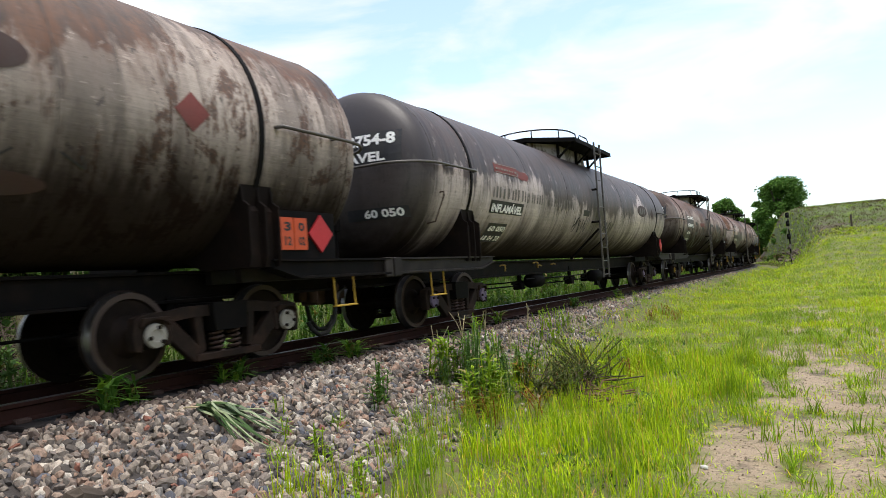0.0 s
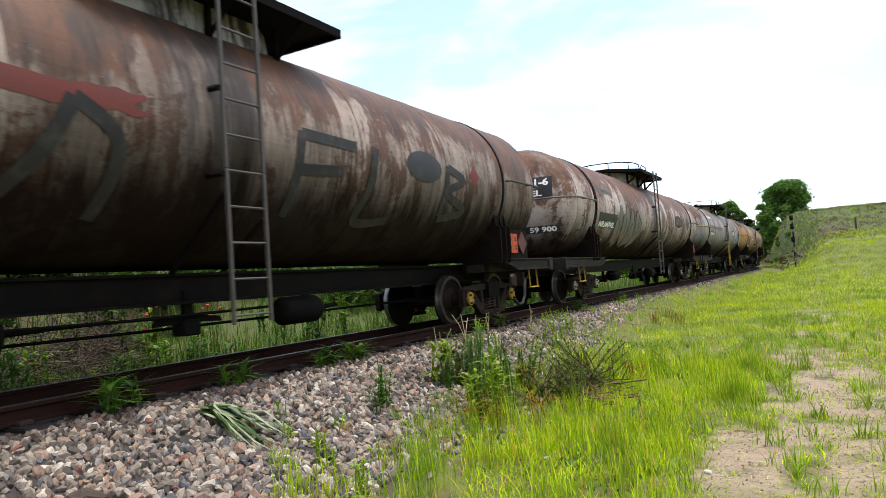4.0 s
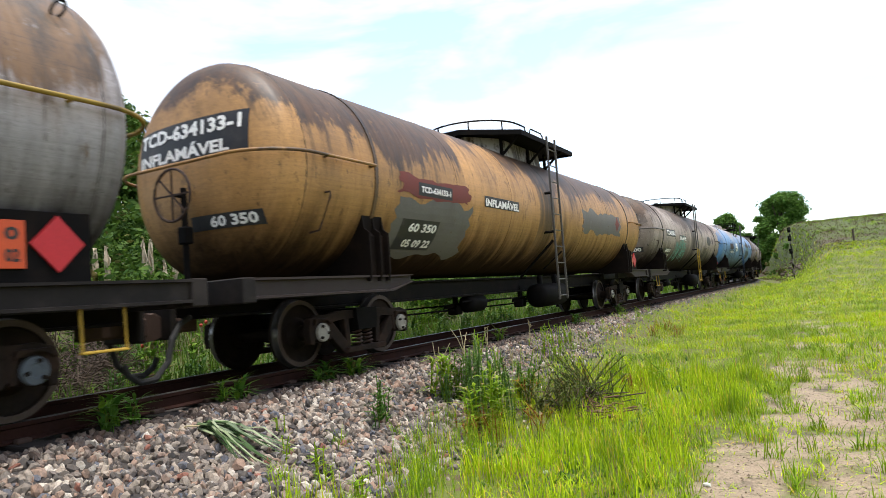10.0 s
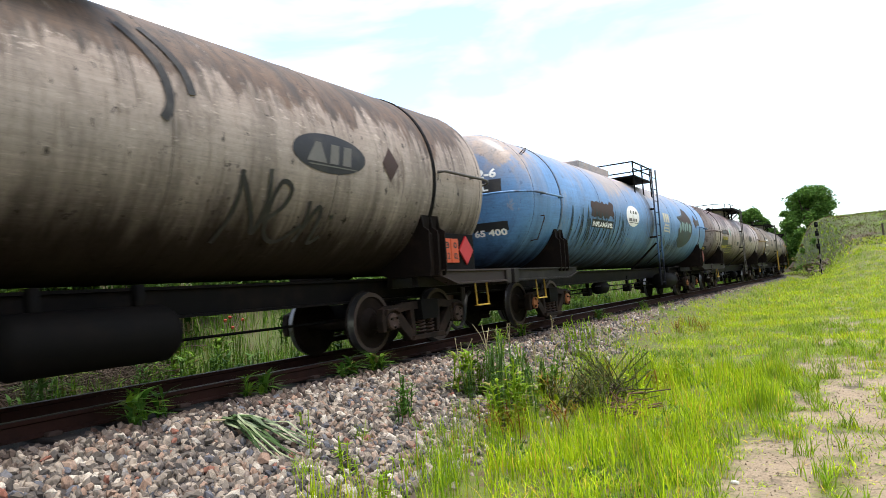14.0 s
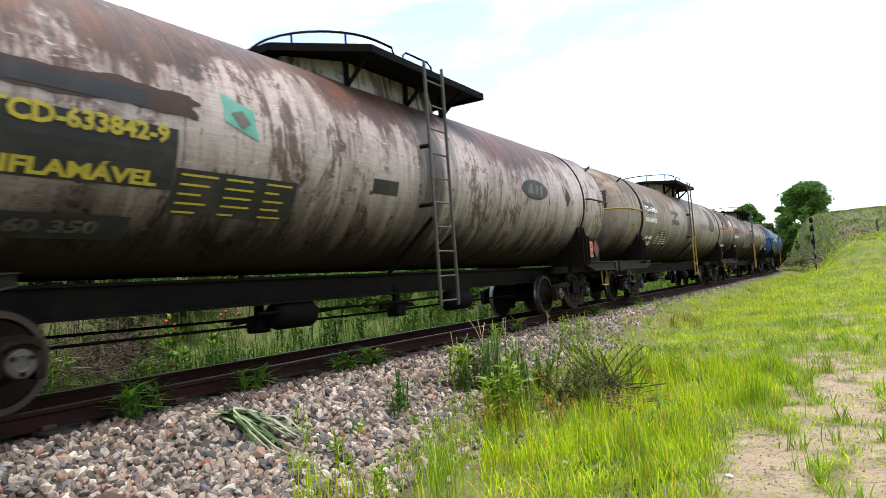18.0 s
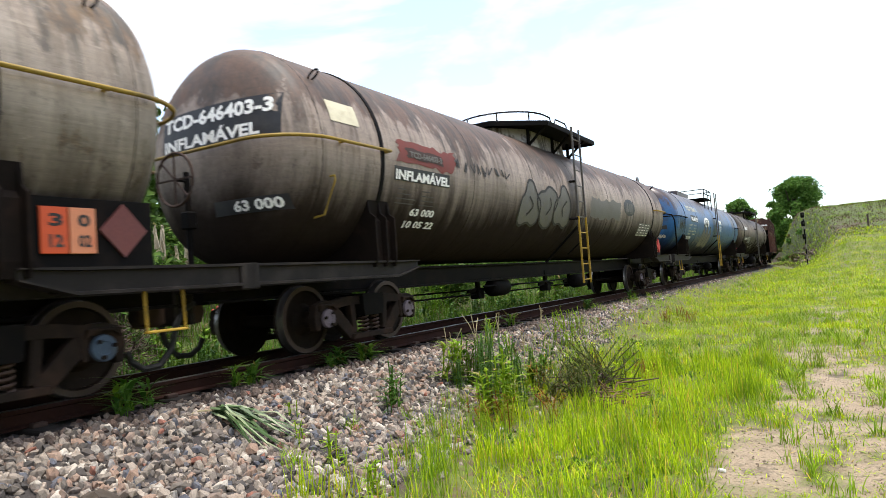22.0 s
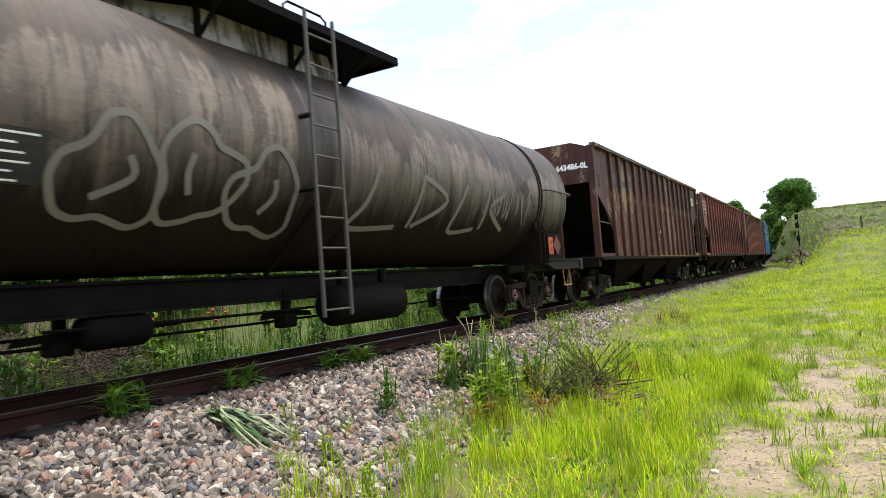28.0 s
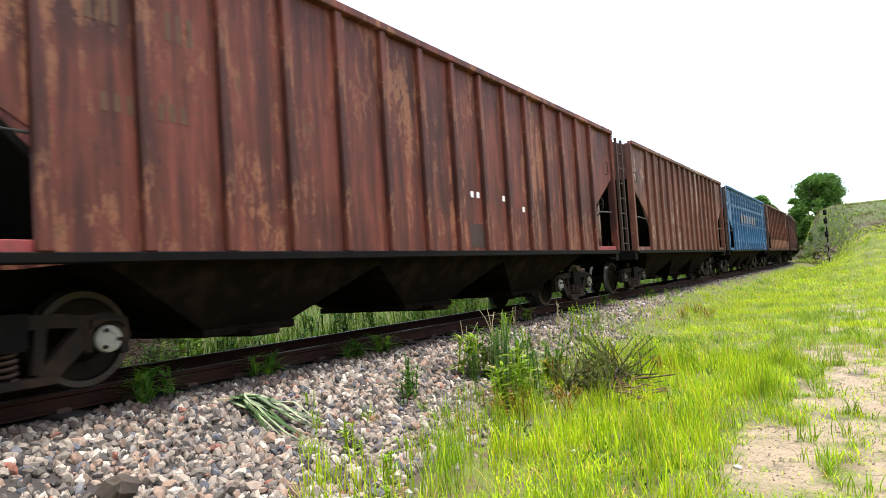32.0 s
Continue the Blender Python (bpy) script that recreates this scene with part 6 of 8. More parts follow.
def make_trees():
    pine_tree(-22.5, 11.5, 11.5, "tall dark green pine tree behind the track", 1)
    pine_tree(-25.5, 8.5, 13, "tall dark green pine tree behind the track", 2)
    pine_tree(-26, 14.5, 9.5, "dark green pine tree behind the track", 3)
    broad_tree(-17.5, 11.8, 5.6, 2.2, "leafy green tree behind the track", 4, 900, .1, BUSH, .3)
    broad_tree(-19.5, 16.5, 5.4, 2.0, "leafy green tree behind the track", 5, 800, .1, BUSH, .3)
    broad_tree(-20.5, 9.2, 6.0, 2.7, "leafy green tree behind the track", 7, 800, .1, BUSH, .2)
    broad_tree(-15.2, 8.7, 3.8, 1.9, "low leafy tree behind the track", 8, 900, .1, BUSH, .15)
    broad_tree(-16, 6.5, 5.0, 2.2, "leafy green tree behind the track", 6, 900, .1, BUSH, .3)
    rng = random.Random(12)
    for i in range(30):
        y = 2.5 + i * 1.05
        bush(-12.6 + rng.uniform(-1.6, 1.4), y, rng.uniform(.9, 1.6), rng.uniform(1.1, 2.2), "dense green bush on the bank behind the track", 700 + i, size=.075)
    for i in range(16):
        bush(-14 + rng.uniform(-3, 2), 36 + i * 3.5, rng.uniform(1.3, 2.2), rng.uniform(1.6, 2.8), "dense green bush along the far side of the line", 740 + i, size=.16)
    for i, (x, y, h) in enumerate(((-11.2, 7.2, 2.0), (-11.6, 9.0, 1.9), (-11.0, 4.9, 1.9))):
        pampas(x, y, h, 800 + i)
    for i in range(2):
        r2 = random.Random(850 + i)
        x, y = -10.4 + r2.uniform(-.6, .8), r2.uniform(4, 11)
        bm = bmesh.new()
        for k in range(5):
            lathe(bm, [(0, .004), (.02, .03), (.05, .035), (.07, .01)], "Z", 6, (r2.uniform(-.2, .2), r2.uniform(-.2, .2), r2.uniform(.7, 1.1)))
        ob = stalk_plant("flowering_weed", x, y, 1.0, 5, 8, .25, REED, "weed with small red flowers on the bank", 870 + i, .15, .15)
        tagged(part("flowers", bm, FLOWER, ob), kind="stuff")
    # far down the line
    broad_tree(-5.2, 122, 13.2, 4.5, "large round dark green tree beyond the bend", 21, 520, .2, TREE, .12)
    for i, (x, y, h, r) in enumerate(((-17.3, 155, 14.2, 3.4), (-12.0, 131, 8.2, 1.9), (-28, 138, 6.5, 3), (-9.6, 124, 4.6, 2.2), (-12.4, 129, 5.2, 2.4), (-13.6, 140, 9.0, 2.2), (-15.4, 148, 9.5, 2.6))):
        broad_tree(x, y, h, r, "dark green tree beyond the bend", 30 + i, 420, .26, TREE, .2)
    for i in range(26):
        r2 = random.Random(900 + i)
        broad_tree(-116 + i * 3.3 + r2.uniform(-1, 1), 175 + r2.uniform(-6, 14), r2.uniform(5, 8), r2.uniform(2.2, 3.4), "distant dark green tree", 60 + i, 120, .5, TREE, .15)


def make_signal():
    """A slim signal mast with banded post and dark heads."""
    e = new("railway_signal")
    x, y = -2.55, 70.5
    e.location = (x, y, ground_z(x, y) + .1)
    tagged(e, "slim railway signal mast with black and white bands", "signal")
    for i in range(10):
        bm = bmesh.new()
        lathe(bm, [(0, .055), (.46, .055)], "Z", 10)
        part("band", bm, CHALK if i % 2 else BLACK, e, loc=(0, 0, i * .46))
    for z in (2.3, 3.5, 4.3):
        bm = bmesh.new()
        box(bm, -.2, .1, -.12, .12, z, z + .48, .03)
        part("signal_head", bm, BLACK, e)
        bm = bmesh.new()
        lathe(bm, [(-.2, .085), (-.12, .085)], "Y", 12, (0, -.02, z + .3))
        part("lens", bm, RUBBER, e)
    bm = bmesh.new()
    box(bm, -.25, .25, -.25, .25, -.4, .05, .02)
    part("footing", bm, GREY, e)


def make_hill_things():
    kinds = stone_kinds(17, 8)
    rng = np.random.default_rng(3)
    rock = plain("bank_rock", (.17, .135, .10), .9, vary=.5, scale=3, dirt=(.05, .04, .025), amount=.6)
    for i in range(30):
        y = rng.uniform(76, 96)
        x = track_x(y) + rng.uniform(4.2, 5.4)
        co, fc = kinds[i % 8]
        ob = new("rock", bulk_mesh("rock", co * rng.uniform(.2, .5), fc, rock))
        ob.location = (x, y, ground_z(x, y) + .08)
        tagged(ob, "grey-brown rock in the cut bank", "rock", "rocks of the cutting")
    r2 = random.Random(5)
    for i in range(10):
        y = r2.uniform(94, 114)
        bush(track_x(y) + r2.uniform(4.3, 5.8), y, r2.uniform(.4, .7), r2.uniform(.4, .7), "low olive green bush on the cut bank", 960 + i, OLIVE if i % 3 else TREE, .14)
    for x, y in ((2.6, 74), (6.5, 80), (10.5, 86)):
        bm = bmesh.new()
        lathe(bm, [(-.2, .09), (1.1, .08), (1.15, .05)], "Z", 8)
        ob = new("fence_post", finish(bm, "fence_post", BARK))
        ob.location = (x, y, ground_z(x, y))
        tagged(ob, "weathered wooden post on the hillside", "post", "posts on the hillside")


# ---- the train, wagon by wagon ----
def faded_name(y0, y1, p1, p0, parent, m=None):
    """A faded company name, shown as plain bars."""
    rng = random.Random(int(y0 * 10) + 7)
    y = y0
    while y < y1 - .2:
        w = rng.uniform(.05, .08)
        side_panel(y, y + w, p1 - rng.uniform(0, 1.5), p0, m or GHOST, parent, "faded_bar", .006)
        y += w + rng.choice((.06, .07, .1, .13))


def wagon_0():
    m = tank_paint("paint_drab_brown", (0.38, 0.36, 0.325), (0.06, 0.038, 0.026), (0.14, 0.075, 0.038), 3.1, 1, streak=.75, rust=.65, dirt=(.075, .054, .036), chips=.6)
    e, h = tank_wagon(-8.2, 5.12, "grey tank wagon stained brown with rust, running on rails", m, dict(ladder=6.6, bogie_shift=(0, -.3), tail=1.43, cap=CAPPAINT, sill=FRAME))
    diamond(12.25 - h, 12.65 - h, 9, -7, OXIDE, e)
    oval(10.0 - h, 11.0 - h, 15, 0, BROWN, None, e)
    oval(10.3 - h, 11.2 - h, -29, -38, BROWN, None, e)
    scrawl(10.2 - h, 11.5 - h, -19, -27, 3, SPRAY, e, 5, .02)


def wagon_1():
    m = tank_paint("paint_silver_dark_top", (0.58, 0.56, 0.55), (0.032, 0.023, 0.024), (0.05, 0.034, 0.034), 2.25, 2, streak=.45, rust=.1, wet=.52, grime_shade_top=2.2, front=(-8.0, .93))
    e, h = tank_wagon(9.87, 24.02, "silver tank wagon with a dark sooty top, running on rails", m,
                      dict(ladder=7.15, nose=1.2, head_dx=.13, cap=plain("mauve_cap", (.13, .10, .16)), head=("TCD-372754-8", "INFLAMÁVEL", "60 050"), placards=(ORANGE, PALE, RED), double=False, step=STEEL))
    side_panel(.95 - h, 1.98 - h, 14, 6, OXIDE, e, "red_field")
    side_panel(2.0 - h, 2.5 - h, 12, 5, OXIDE, e)
    for a, b in ((13.6, 13.0), (7.0, 6.4)):
        side_panel(.97 - h, 1.96 - h, a, b, CHALK, e, "border", .009)
    table(1.0 - h, 1.95 - h, 13, 7, None, CHALK, e, 1, 8)
    side_panel(.82 - h, 2.3 - h, -15, -25, PANEL, e)
    side_text("INFLAMÁVEL", .88 - h, 2.24 - h, -16, -24, WHITE, e)
    faded_name(.86 - h, 5.58 - h, -4, -13, e)
    side_panel(1.02 - h, 1.82 - h, -33, -51, PANEL, e)
    side_text("60 050", 1.08 - h, 1.79 - h, -35, -40, WHITE, e)
    side_text("18 04 23", 1.06 - h, 1.78 - h, -44, -49, WHITE, e)
    side_panel(6.04 - h, 6.5 - h, -11, -17, PANEL, e)
    for y, z in ((2.9, .92), (4.75, .95), (4.95, .88), (5.9, .9)):
        bm = bmesh.new()
        tube(bm, [(.46, -.11, 0), (.5, -.02, .02), (.5, .1, .0)], .018, 6)
        if z > .9:
            tube(bm, [(.5, .08, .0), (.5, .08, -.12)], .016, 6)
        part("valve_handle", bm, YELLOW, e, "yellow valve handle", loc=(0, y - h, z))
    scrawl(5.28 - h, 6.46 - h, -18, -36, 5, SPRAY, e, 11)
    scrawl(7.9 - h, 8.9 - h, -18, -34, 5, SPRAY, e, 12)
    oval(11.41 - h, 12.64 - h, 8, -7, BROWN, STEEL, e)
    diamond(13.21 - h, 13.64 - h, 7, -10, BROWN, e)


def wagon_2():
    m = tank_paint("paint_grey_rust_top", (0.35, 0.32, 0.285), (0.075, 0.04, 0.024), (0.15, 0.075, 0.036), 2.85, 3, streak=.7, rust=.75, front=(-7.4, .6))
    e, h = tank_wagon(29.37, 42.28, "grey tank wagon with a rusty top and black sprayed letters", m,
                      dict(ladder=6.65, steps=(0, 1), bogie_shift=(.1, 0), head_dx=.1, cap=YELLOW, head=("TCD-633949-2", "INFLAMÁVEL"), placards=(ORANGE, ORANGE, DULL)))
    head_panel(h + 1.35, -.42, .5, 3.03, 3.22, PANEL, e)
    head_text("60 100", h + 1.35, -.2, .46, 3.05, 3.19, WHITE, e)
    side_panel(.7 - h, 2.45 - h, 12, -10, FADED, e)
    side_text("TCD-633949-2", .89 - h, 2.38 - h, 11, 5, WHITE, e)
    side_text("INFLAMÁVEL", .9 - h, 2.32 - h, -1, -9, WHITE, e)
    side_panel(.75 - h, 1.77 - h, -15, -36, PANEL, e)
    side_text("60 100", 1.0 - h, 1.69 - h, -17, -22, WHITE, e)
    side_text("30 09 21", 1.0 - h, 1.72 - h, -30, -35, WHITE, e)
    side_panel(4.34 - h, 5.6 - h, 3, -5, OXIDE, e)
    for pts in ([(2.1, -2), (2.0, -25), (1.85, -50)], [(3.0, 2), (3.05, -20), (2.95, -50)], [(3.02, 1), (3.6, -4), (3.55, -18), (3.1, -22), (3.9, -50)], [(5.0, -2), (4.8, -20), (4.3, -50)],
                [(5.0, -2), (5.4, -15), (5.3, -45)], [(7.6, 4), (7.55, -15), (7.5, -38)], [(7.6, 3), (8.6, 2)], [(7.6, -14), (8.3, -12)], [(9.0, 4), (8.9, -18), (8.8, -38), (9.5, -36)],
                [(10.9, 3), (10.8, -30)], [(10.9, 2), (11.4, -5), (10.9, -14), (11.5, -25), (10.8, -32)]):
        ribbon(curve([(a - h, b) for a, b in pts]), .13, SPRAY, e)
    oval(9.73 - h, 10.7 - h, 9, -10, PANEL, None, e)
    diamond(11.6 - h, 11.95 - h, 8, -8, OXIDE, e)


def wagon_3():
    m = tank_paint("paint_grey_orange_rust", (0.50, 0.475, 0.455), (0.07, 0.036, 0.02), (0.18, 0.085, 0.034), 2.8, 4, streak=.55, rust=.75, dirt=(.10, .07, .05), grime_shade_top=2.35)
    e, h = tank_wagon(47.8, 61.45, "rust-stained grey tank wagon with sprayed balloon graffiti", m,
                      dict(ladder=6.8, cap=CAPPAINT, head=("TCD-372741-6", "INFLAMÁVEL", "59 900"), double=True, grab=STEEL, placards=(ORANGE, PALE, RED)))
    side_panel(.57 - h, 1.57 - h, 21, 13, GREY, e)
    side_text("TCD-372741-6", .64 - h, 1.5 - h, 19, 15, FADED, e)
    side_panel(.37 - h, 2.06 - h, -8, -25, PANEL, e)
    side_text("INFLAMÁVEL", .42 - h, 1.84 - h, -16, -24, WHITE, e)
    side_panel(.5 - h, 1.35 - h, -36, -53, PANEL, e)
    side_text("59 900", .62 - h, 1.21 - h, -38, -42, WHITE, e)
    side_text("01 02 21", .63 - h, 1.28 - h, -47, -51, WHITE, e)
    bubbles(2.05 - h, 4.75 - h, 2, -46, 4, CHALK, SPRAY, e, 21)
    rng = random.Random(4)
    for i in range(9):
        y, p = rng.uniform(2.0, 4.6) - h, rng.uniform(-40, -22)
        side_shape([(y + .05 * math.cos(t), p + 2.6 * math.sin(t)) for t in (0, 1.2, 2.3, 3.3, 4.4, 5.4)], REDSPOT, e, "sprayed_dot", .016)
    side_shape([(2.7 - h, 14), (2.95 - h, 12), (3.15 - h, 7), (3.0 - h, 8), (2.85 - h, 12), (2.72 - h, 17)], TEAL, e)
    oval(10.07 - h, 11.57 - h, 9, -11, BROWN, STEEL, e)
    diamond(12.4 - h, 13.2 - h, 14, -14, FADED, e)


def wagon_4():
    m = tank_paint("paint_light_grey_ochre", (0.57, 0.575, 0.585), (0.06, 0.045, 0.03), (0.2, 0.14, 0.065), 2.78, 5, streak=.5, rust=.45, dirt=(.16, .13, .09), wet=.5, grime_shade_top=2.35)
    e, h = tank_wagon(66.5, 79.14, "light grey tank wagon with ochre streaks and a yellow ladder", m,
                      dict(ladder=6.35, lug=True, cap=plain("blue_grey_cap", (.09, .11, .13)), head=("TCD-644081-9", "INFLAMÁVEL"), rail=WORN, grab=WORN, ladder_mat=YELLOW, double=True, placards=(ORANGE, ORANGE, RED)))
    side_text("TCD-644081-9", .34 - h, 1.6 - h, 29, 22, WHITE, e)
    side_panel(.33 - h, 1.83 - h, -5, -14, PANEL, e)
    side_text("INFLAMÁVEL", .38 - h, 1.78 - h, -6, -13, WHITE, e)
    faded_name(.45 - h, 5.35 - h, 9, 1, e)
    side_panel(.28 - h, 1.59 - h, -30, -50, PANEL, e)
    side_text("57 900", .45 - h, 1.5 - h, -32, -38, WHITE, e)
    side_text("06 09 22", .4 - h, 1.5 - h, -43, -48, WHITE, e)
    diamond(5.0 - h, 5.6 - h, -16, -36, PANEL, e)
    oval(9.12 - h, 10.35 - h, 8, -9, BROWN, WHITE, e)
    diamond(11.88 - h, 12.28 - h, 8, -11, PANEL, e)
    table(10.79 - h, 12.3 - h, -15, -31, PANEL, WHITE, e, 5, 4)


def wagon_5():
    m = tank_paint("paint_ochre_dark_top", (0.43, 0.26, 0.088), (0.045, 0.03, 0.023), (0.09, 0.055, 0.03), 2.98, 6, streak=.32, rust=.15, dirt=(.2, .12, .05), wet=.55, grime_shade_top=2.25)
    e, h = tank_wagon(84.29, 97.06, "ochre yellow tank wagon with a dark brown top", m,
                      dict(ladder=6.5, steps=(0, 0), cap=CAPPAINT, head=("TCD-634133-1", "INFLAMÁVEL", "60 350"), band=m, rail=m, reservoir=.9, sill=plain("brown_sill", (.03, .018, .015)), placards=(ORANGE, PALE, RED)))
    side_panel(.55 - h, 2.75 - h, -11, -50, GREY, e, off=.004)
    side_panel(.55 - h, 2.6 - h, 2, -10, OXIDE, e, off=.005)
    side_panel(1.04 - h, 2.04 - h, -1, -9, PANEL, e, off=.008)
    side_text("TCD-634133-1", 1.1 - h, 1.98 - h, -3, -7, WHITE, e)
    side_panel(3.19 - h, 4.68 - h, -1, -9, PANEL, e)
    side_text("INFLAMÁVEL", 3.22 - h, 4.65 - h, -1.5, -8.5, WHITE, e)
    side_panel(.74 - h, 1.78 - h, -24, -45, PANEL, e, off=.008)
    side_text("60 350", .95 - h, 1.72 - h, -26, -32, WHITE, e)
    side_text("05 09 22", .95 - h, 1.72 - h, -37, -43, WHITE, e)
    side_panel(8.6 - h, 11.95 - h, 6, -17, GREY, e, off=.004)
    diamond(11.41 - h, 11.82 - h, 6, -13, OXIDE, e)
    faded_name(9.0 - h, 10.4 - h, -3, -12, e)


def wagon_6():
    m = tank_paint("paint_warm_grey", (0.37, 0.35, 0.315), (0.06, 0.048, 0.038), (0.14, 0.11, 0.085), 3.0, 7, streak=.65, rust=.15, chips=1.0, dirt=(.17, .145, .11), wet=.62, grime_shade_top=2.35)
    e, h = tank_wagon(102.08, 115.16, "pale warm grey tank wagon with green graffiti on its side", m,
                      dict(ladder=6.75, bogie_shift=(0, .12), ladder_mat=YELLOW, cap=RUSTY, head=("TCD-633593-4", "INFLAMÁVEL", "60200"), reservoir=1.6, sill=plain("brown_sill_b", (.036, .021, .017)), placards=(ORANGE, ORANGE, RED), step=YELLOW))
    side_panel(.59 - h, 2.3 - h, 6, -5, PANEL, e)
    side_text("TCD-633593-4", .66 - h, 2.2 - h, 4.4, -3.6, WHITE, e)
    side_panel(3.15 - h, 4.61 - h, 0, -9, PANEL, e)
    side_text("INFLAMÁVEL", 3.18 - h, 4.58 - h, -.8, -8.2, WHITE, e)
    side_panel(.64 - h, 1.8 - h, -24, -40, PANEL, e)
    side_text("60200", .85 - h, 1.7 - h, -25, -31, WHITE, e)
    side_text("14 12 21", .75 - h, 1.72 - h, -34, -39, WHITE, e)
    scrawl(2.4 - h, 4.9 - h, -6, -50, 7, TEAL, e, 31, .05)
    scrawl(2.9 - h, 4.6 - h, 2, -38, 4, TEAL, e, 32, .04)
    oval(10.27 - h, 11.51 - h, 9, -10, PANEL, GREY, e)
    diamond(11.86 - h, 12.21 - h, 10, -9, BROWN, e)
    for pts in ([(9.62, -14), (9.6, -30), (9.5, -48)], [(9.62, -16), (9.85, -34), (9.95, -42), (10.0, -28), (9.98, -12)], [(10.02, -36), (10.25, -27), (10.3, -19), (10.15, -17), (10.05, -28), (10.12, -42), (10.35, -46), (10.6, -36)],
                [(10.62, -24), (10.64, -36), (10.6, -46)], [(10.64, -38), (10.76, -27), (10.84, -30), (10.84, -46), (10.98, -42)], [(11.02, -30), (11.05, -32)]):
        ribbon(curve([(a - h, b) for a, b in pts]), .055, SPRAY, e)
    for pts in ([(8.5, 40), (8.75, 22), (8.8, 8), (8.72, 0)], [(8.75, 42), (9.0, 24), (9.05, 12)]):
        ribbon(curve([(a - h, b) for a, b in pts]), .09, SPRAY, e)


def wagon_7():
    m = tank_paint("paint_sky_blue", (0.15, 0.40, 0.78), (0.5, 0.52, 0.58), (0.5, 0.52, 0.56), 3.3, 8, streak=.3, rust=.12, chips=.15, dirt=(.07, .13, .24), wet=.45, grime_shade_top=2.05)
    e, h = tank_wagon(120.0, 134.3, "sky blue tank wagon with a faded shield painted on it", m,
                      dict(ladder=7.5, bogie_shift=(0, -.28), tail=1.12, lug=True, blue=True, cap=plain("orange_cap", (.34, .11, .03), .6, vary=.4, scale=14, dirt=(.12, .05, .025), amount=.6), head=("TCD-661802-6", "INFLAMÁVEL", "65 400"), head_bg=None, rail=m, ladder_mat=m, reservoir=3.1, band=m, placards=(ORANGE, ORANGE, OXIDE), step=STEEL))
    head_panel(h + 1.35, -.2, .9, 2.52, 2.76, PANEL, e)
    head_panel(h + 1.35, .28, .95, 1.8, 1.97, PANEL, e)
    side_panel(1.85 - h, 3.5 - h, 6, -9, BROWN, e)
    side_panel(1.92 - h, 3.49 - h, -11, -19, PANEL, e)
    side_text("INFLAMÁVEL", 1.96 - h, 3.45 - h, -12, -18, WHITE, e)
    oval(4.58 - h, 5.8 - h, 11, -13, WHITE, GREY, e)
    for i, (a, b) in enumerate(((8.62, 8.84), (8.9, 9.1), (9.16, 9.38))):
        side_panel(a - h, b - h, 12, 0, CREAM, e, "badge_bar", .008)
    for p in (-3, -7, -11):
        side_panel(8.7 - h, 9.32 - h, p, p - 1.8, CREAM, e, "badge_bar", .008)
    ribbon([(8.78 - h, -2), (8.62 - h, -14)], .07, CREAM, e)
    ribbon([(9.22 - h, -2), (9.4 - h, -14)], .07, CREAM, e)
    rim = curve([(a - h, b) for a, b in ((10.65, 12), (11.2, 14), (11.6, 19), (11.9, 29), (12.3, 25), (12.65, 17), (12.85, 7), (12.86, -5), (12.62, -18), (12.2, -27), (11.6, -33), (11.05, -32), (10.75, -24), (10.65, -8))], 3)
    side_shape(rim, plain("shield_teal", (.035, .065, .07), .6, scale=5, dirt=(.05, .028, .018), amount=.7), e)
    ribbon(rim[15:30], .035, CHALK, e)
    side_shape(curve([(a - h, b) for a, b in ((10.75, 9), (11.25, 12), (11.65, 17), (11.92, 27), (12.3, 23), (12.6, 15), (12.72, 7), (12.2, 5), (11.5, 6))], 3), BROWN, e, off=.010)
    for a, b, p in ((10.85, 11.05, 2), (11.25, 11.5, 5), (11.65, 11.8, 4), (11.95, 12.15, 6), (12.35, 12.6, 4)):
        side_shape(curve([(a - h, p), (b - h, p - 1), (b + .05 - h, p - 8), (b - .02 - h, p - 13), (a - h, p - 11), (a - .03 - h, p - 5)], 3), SEAFOAM, e, "badge_bar", .013)
    diamond(13.3 - h, 13.95 - h, 22, -2, BROWN, e)
    side_panel(13.72 - h, 14.3 - h, 14, 5, FADED, e, off=.010)
    scrawl(8.3 - h, 11.2 - h, -17, -46, 12, SPRAY, e, 41, .026)
    scrawl(.6 - h, 4.6 - h, 2, -45, 14, plain("dark_green_spray", (.03, .06, .06)), e, 42, .03)


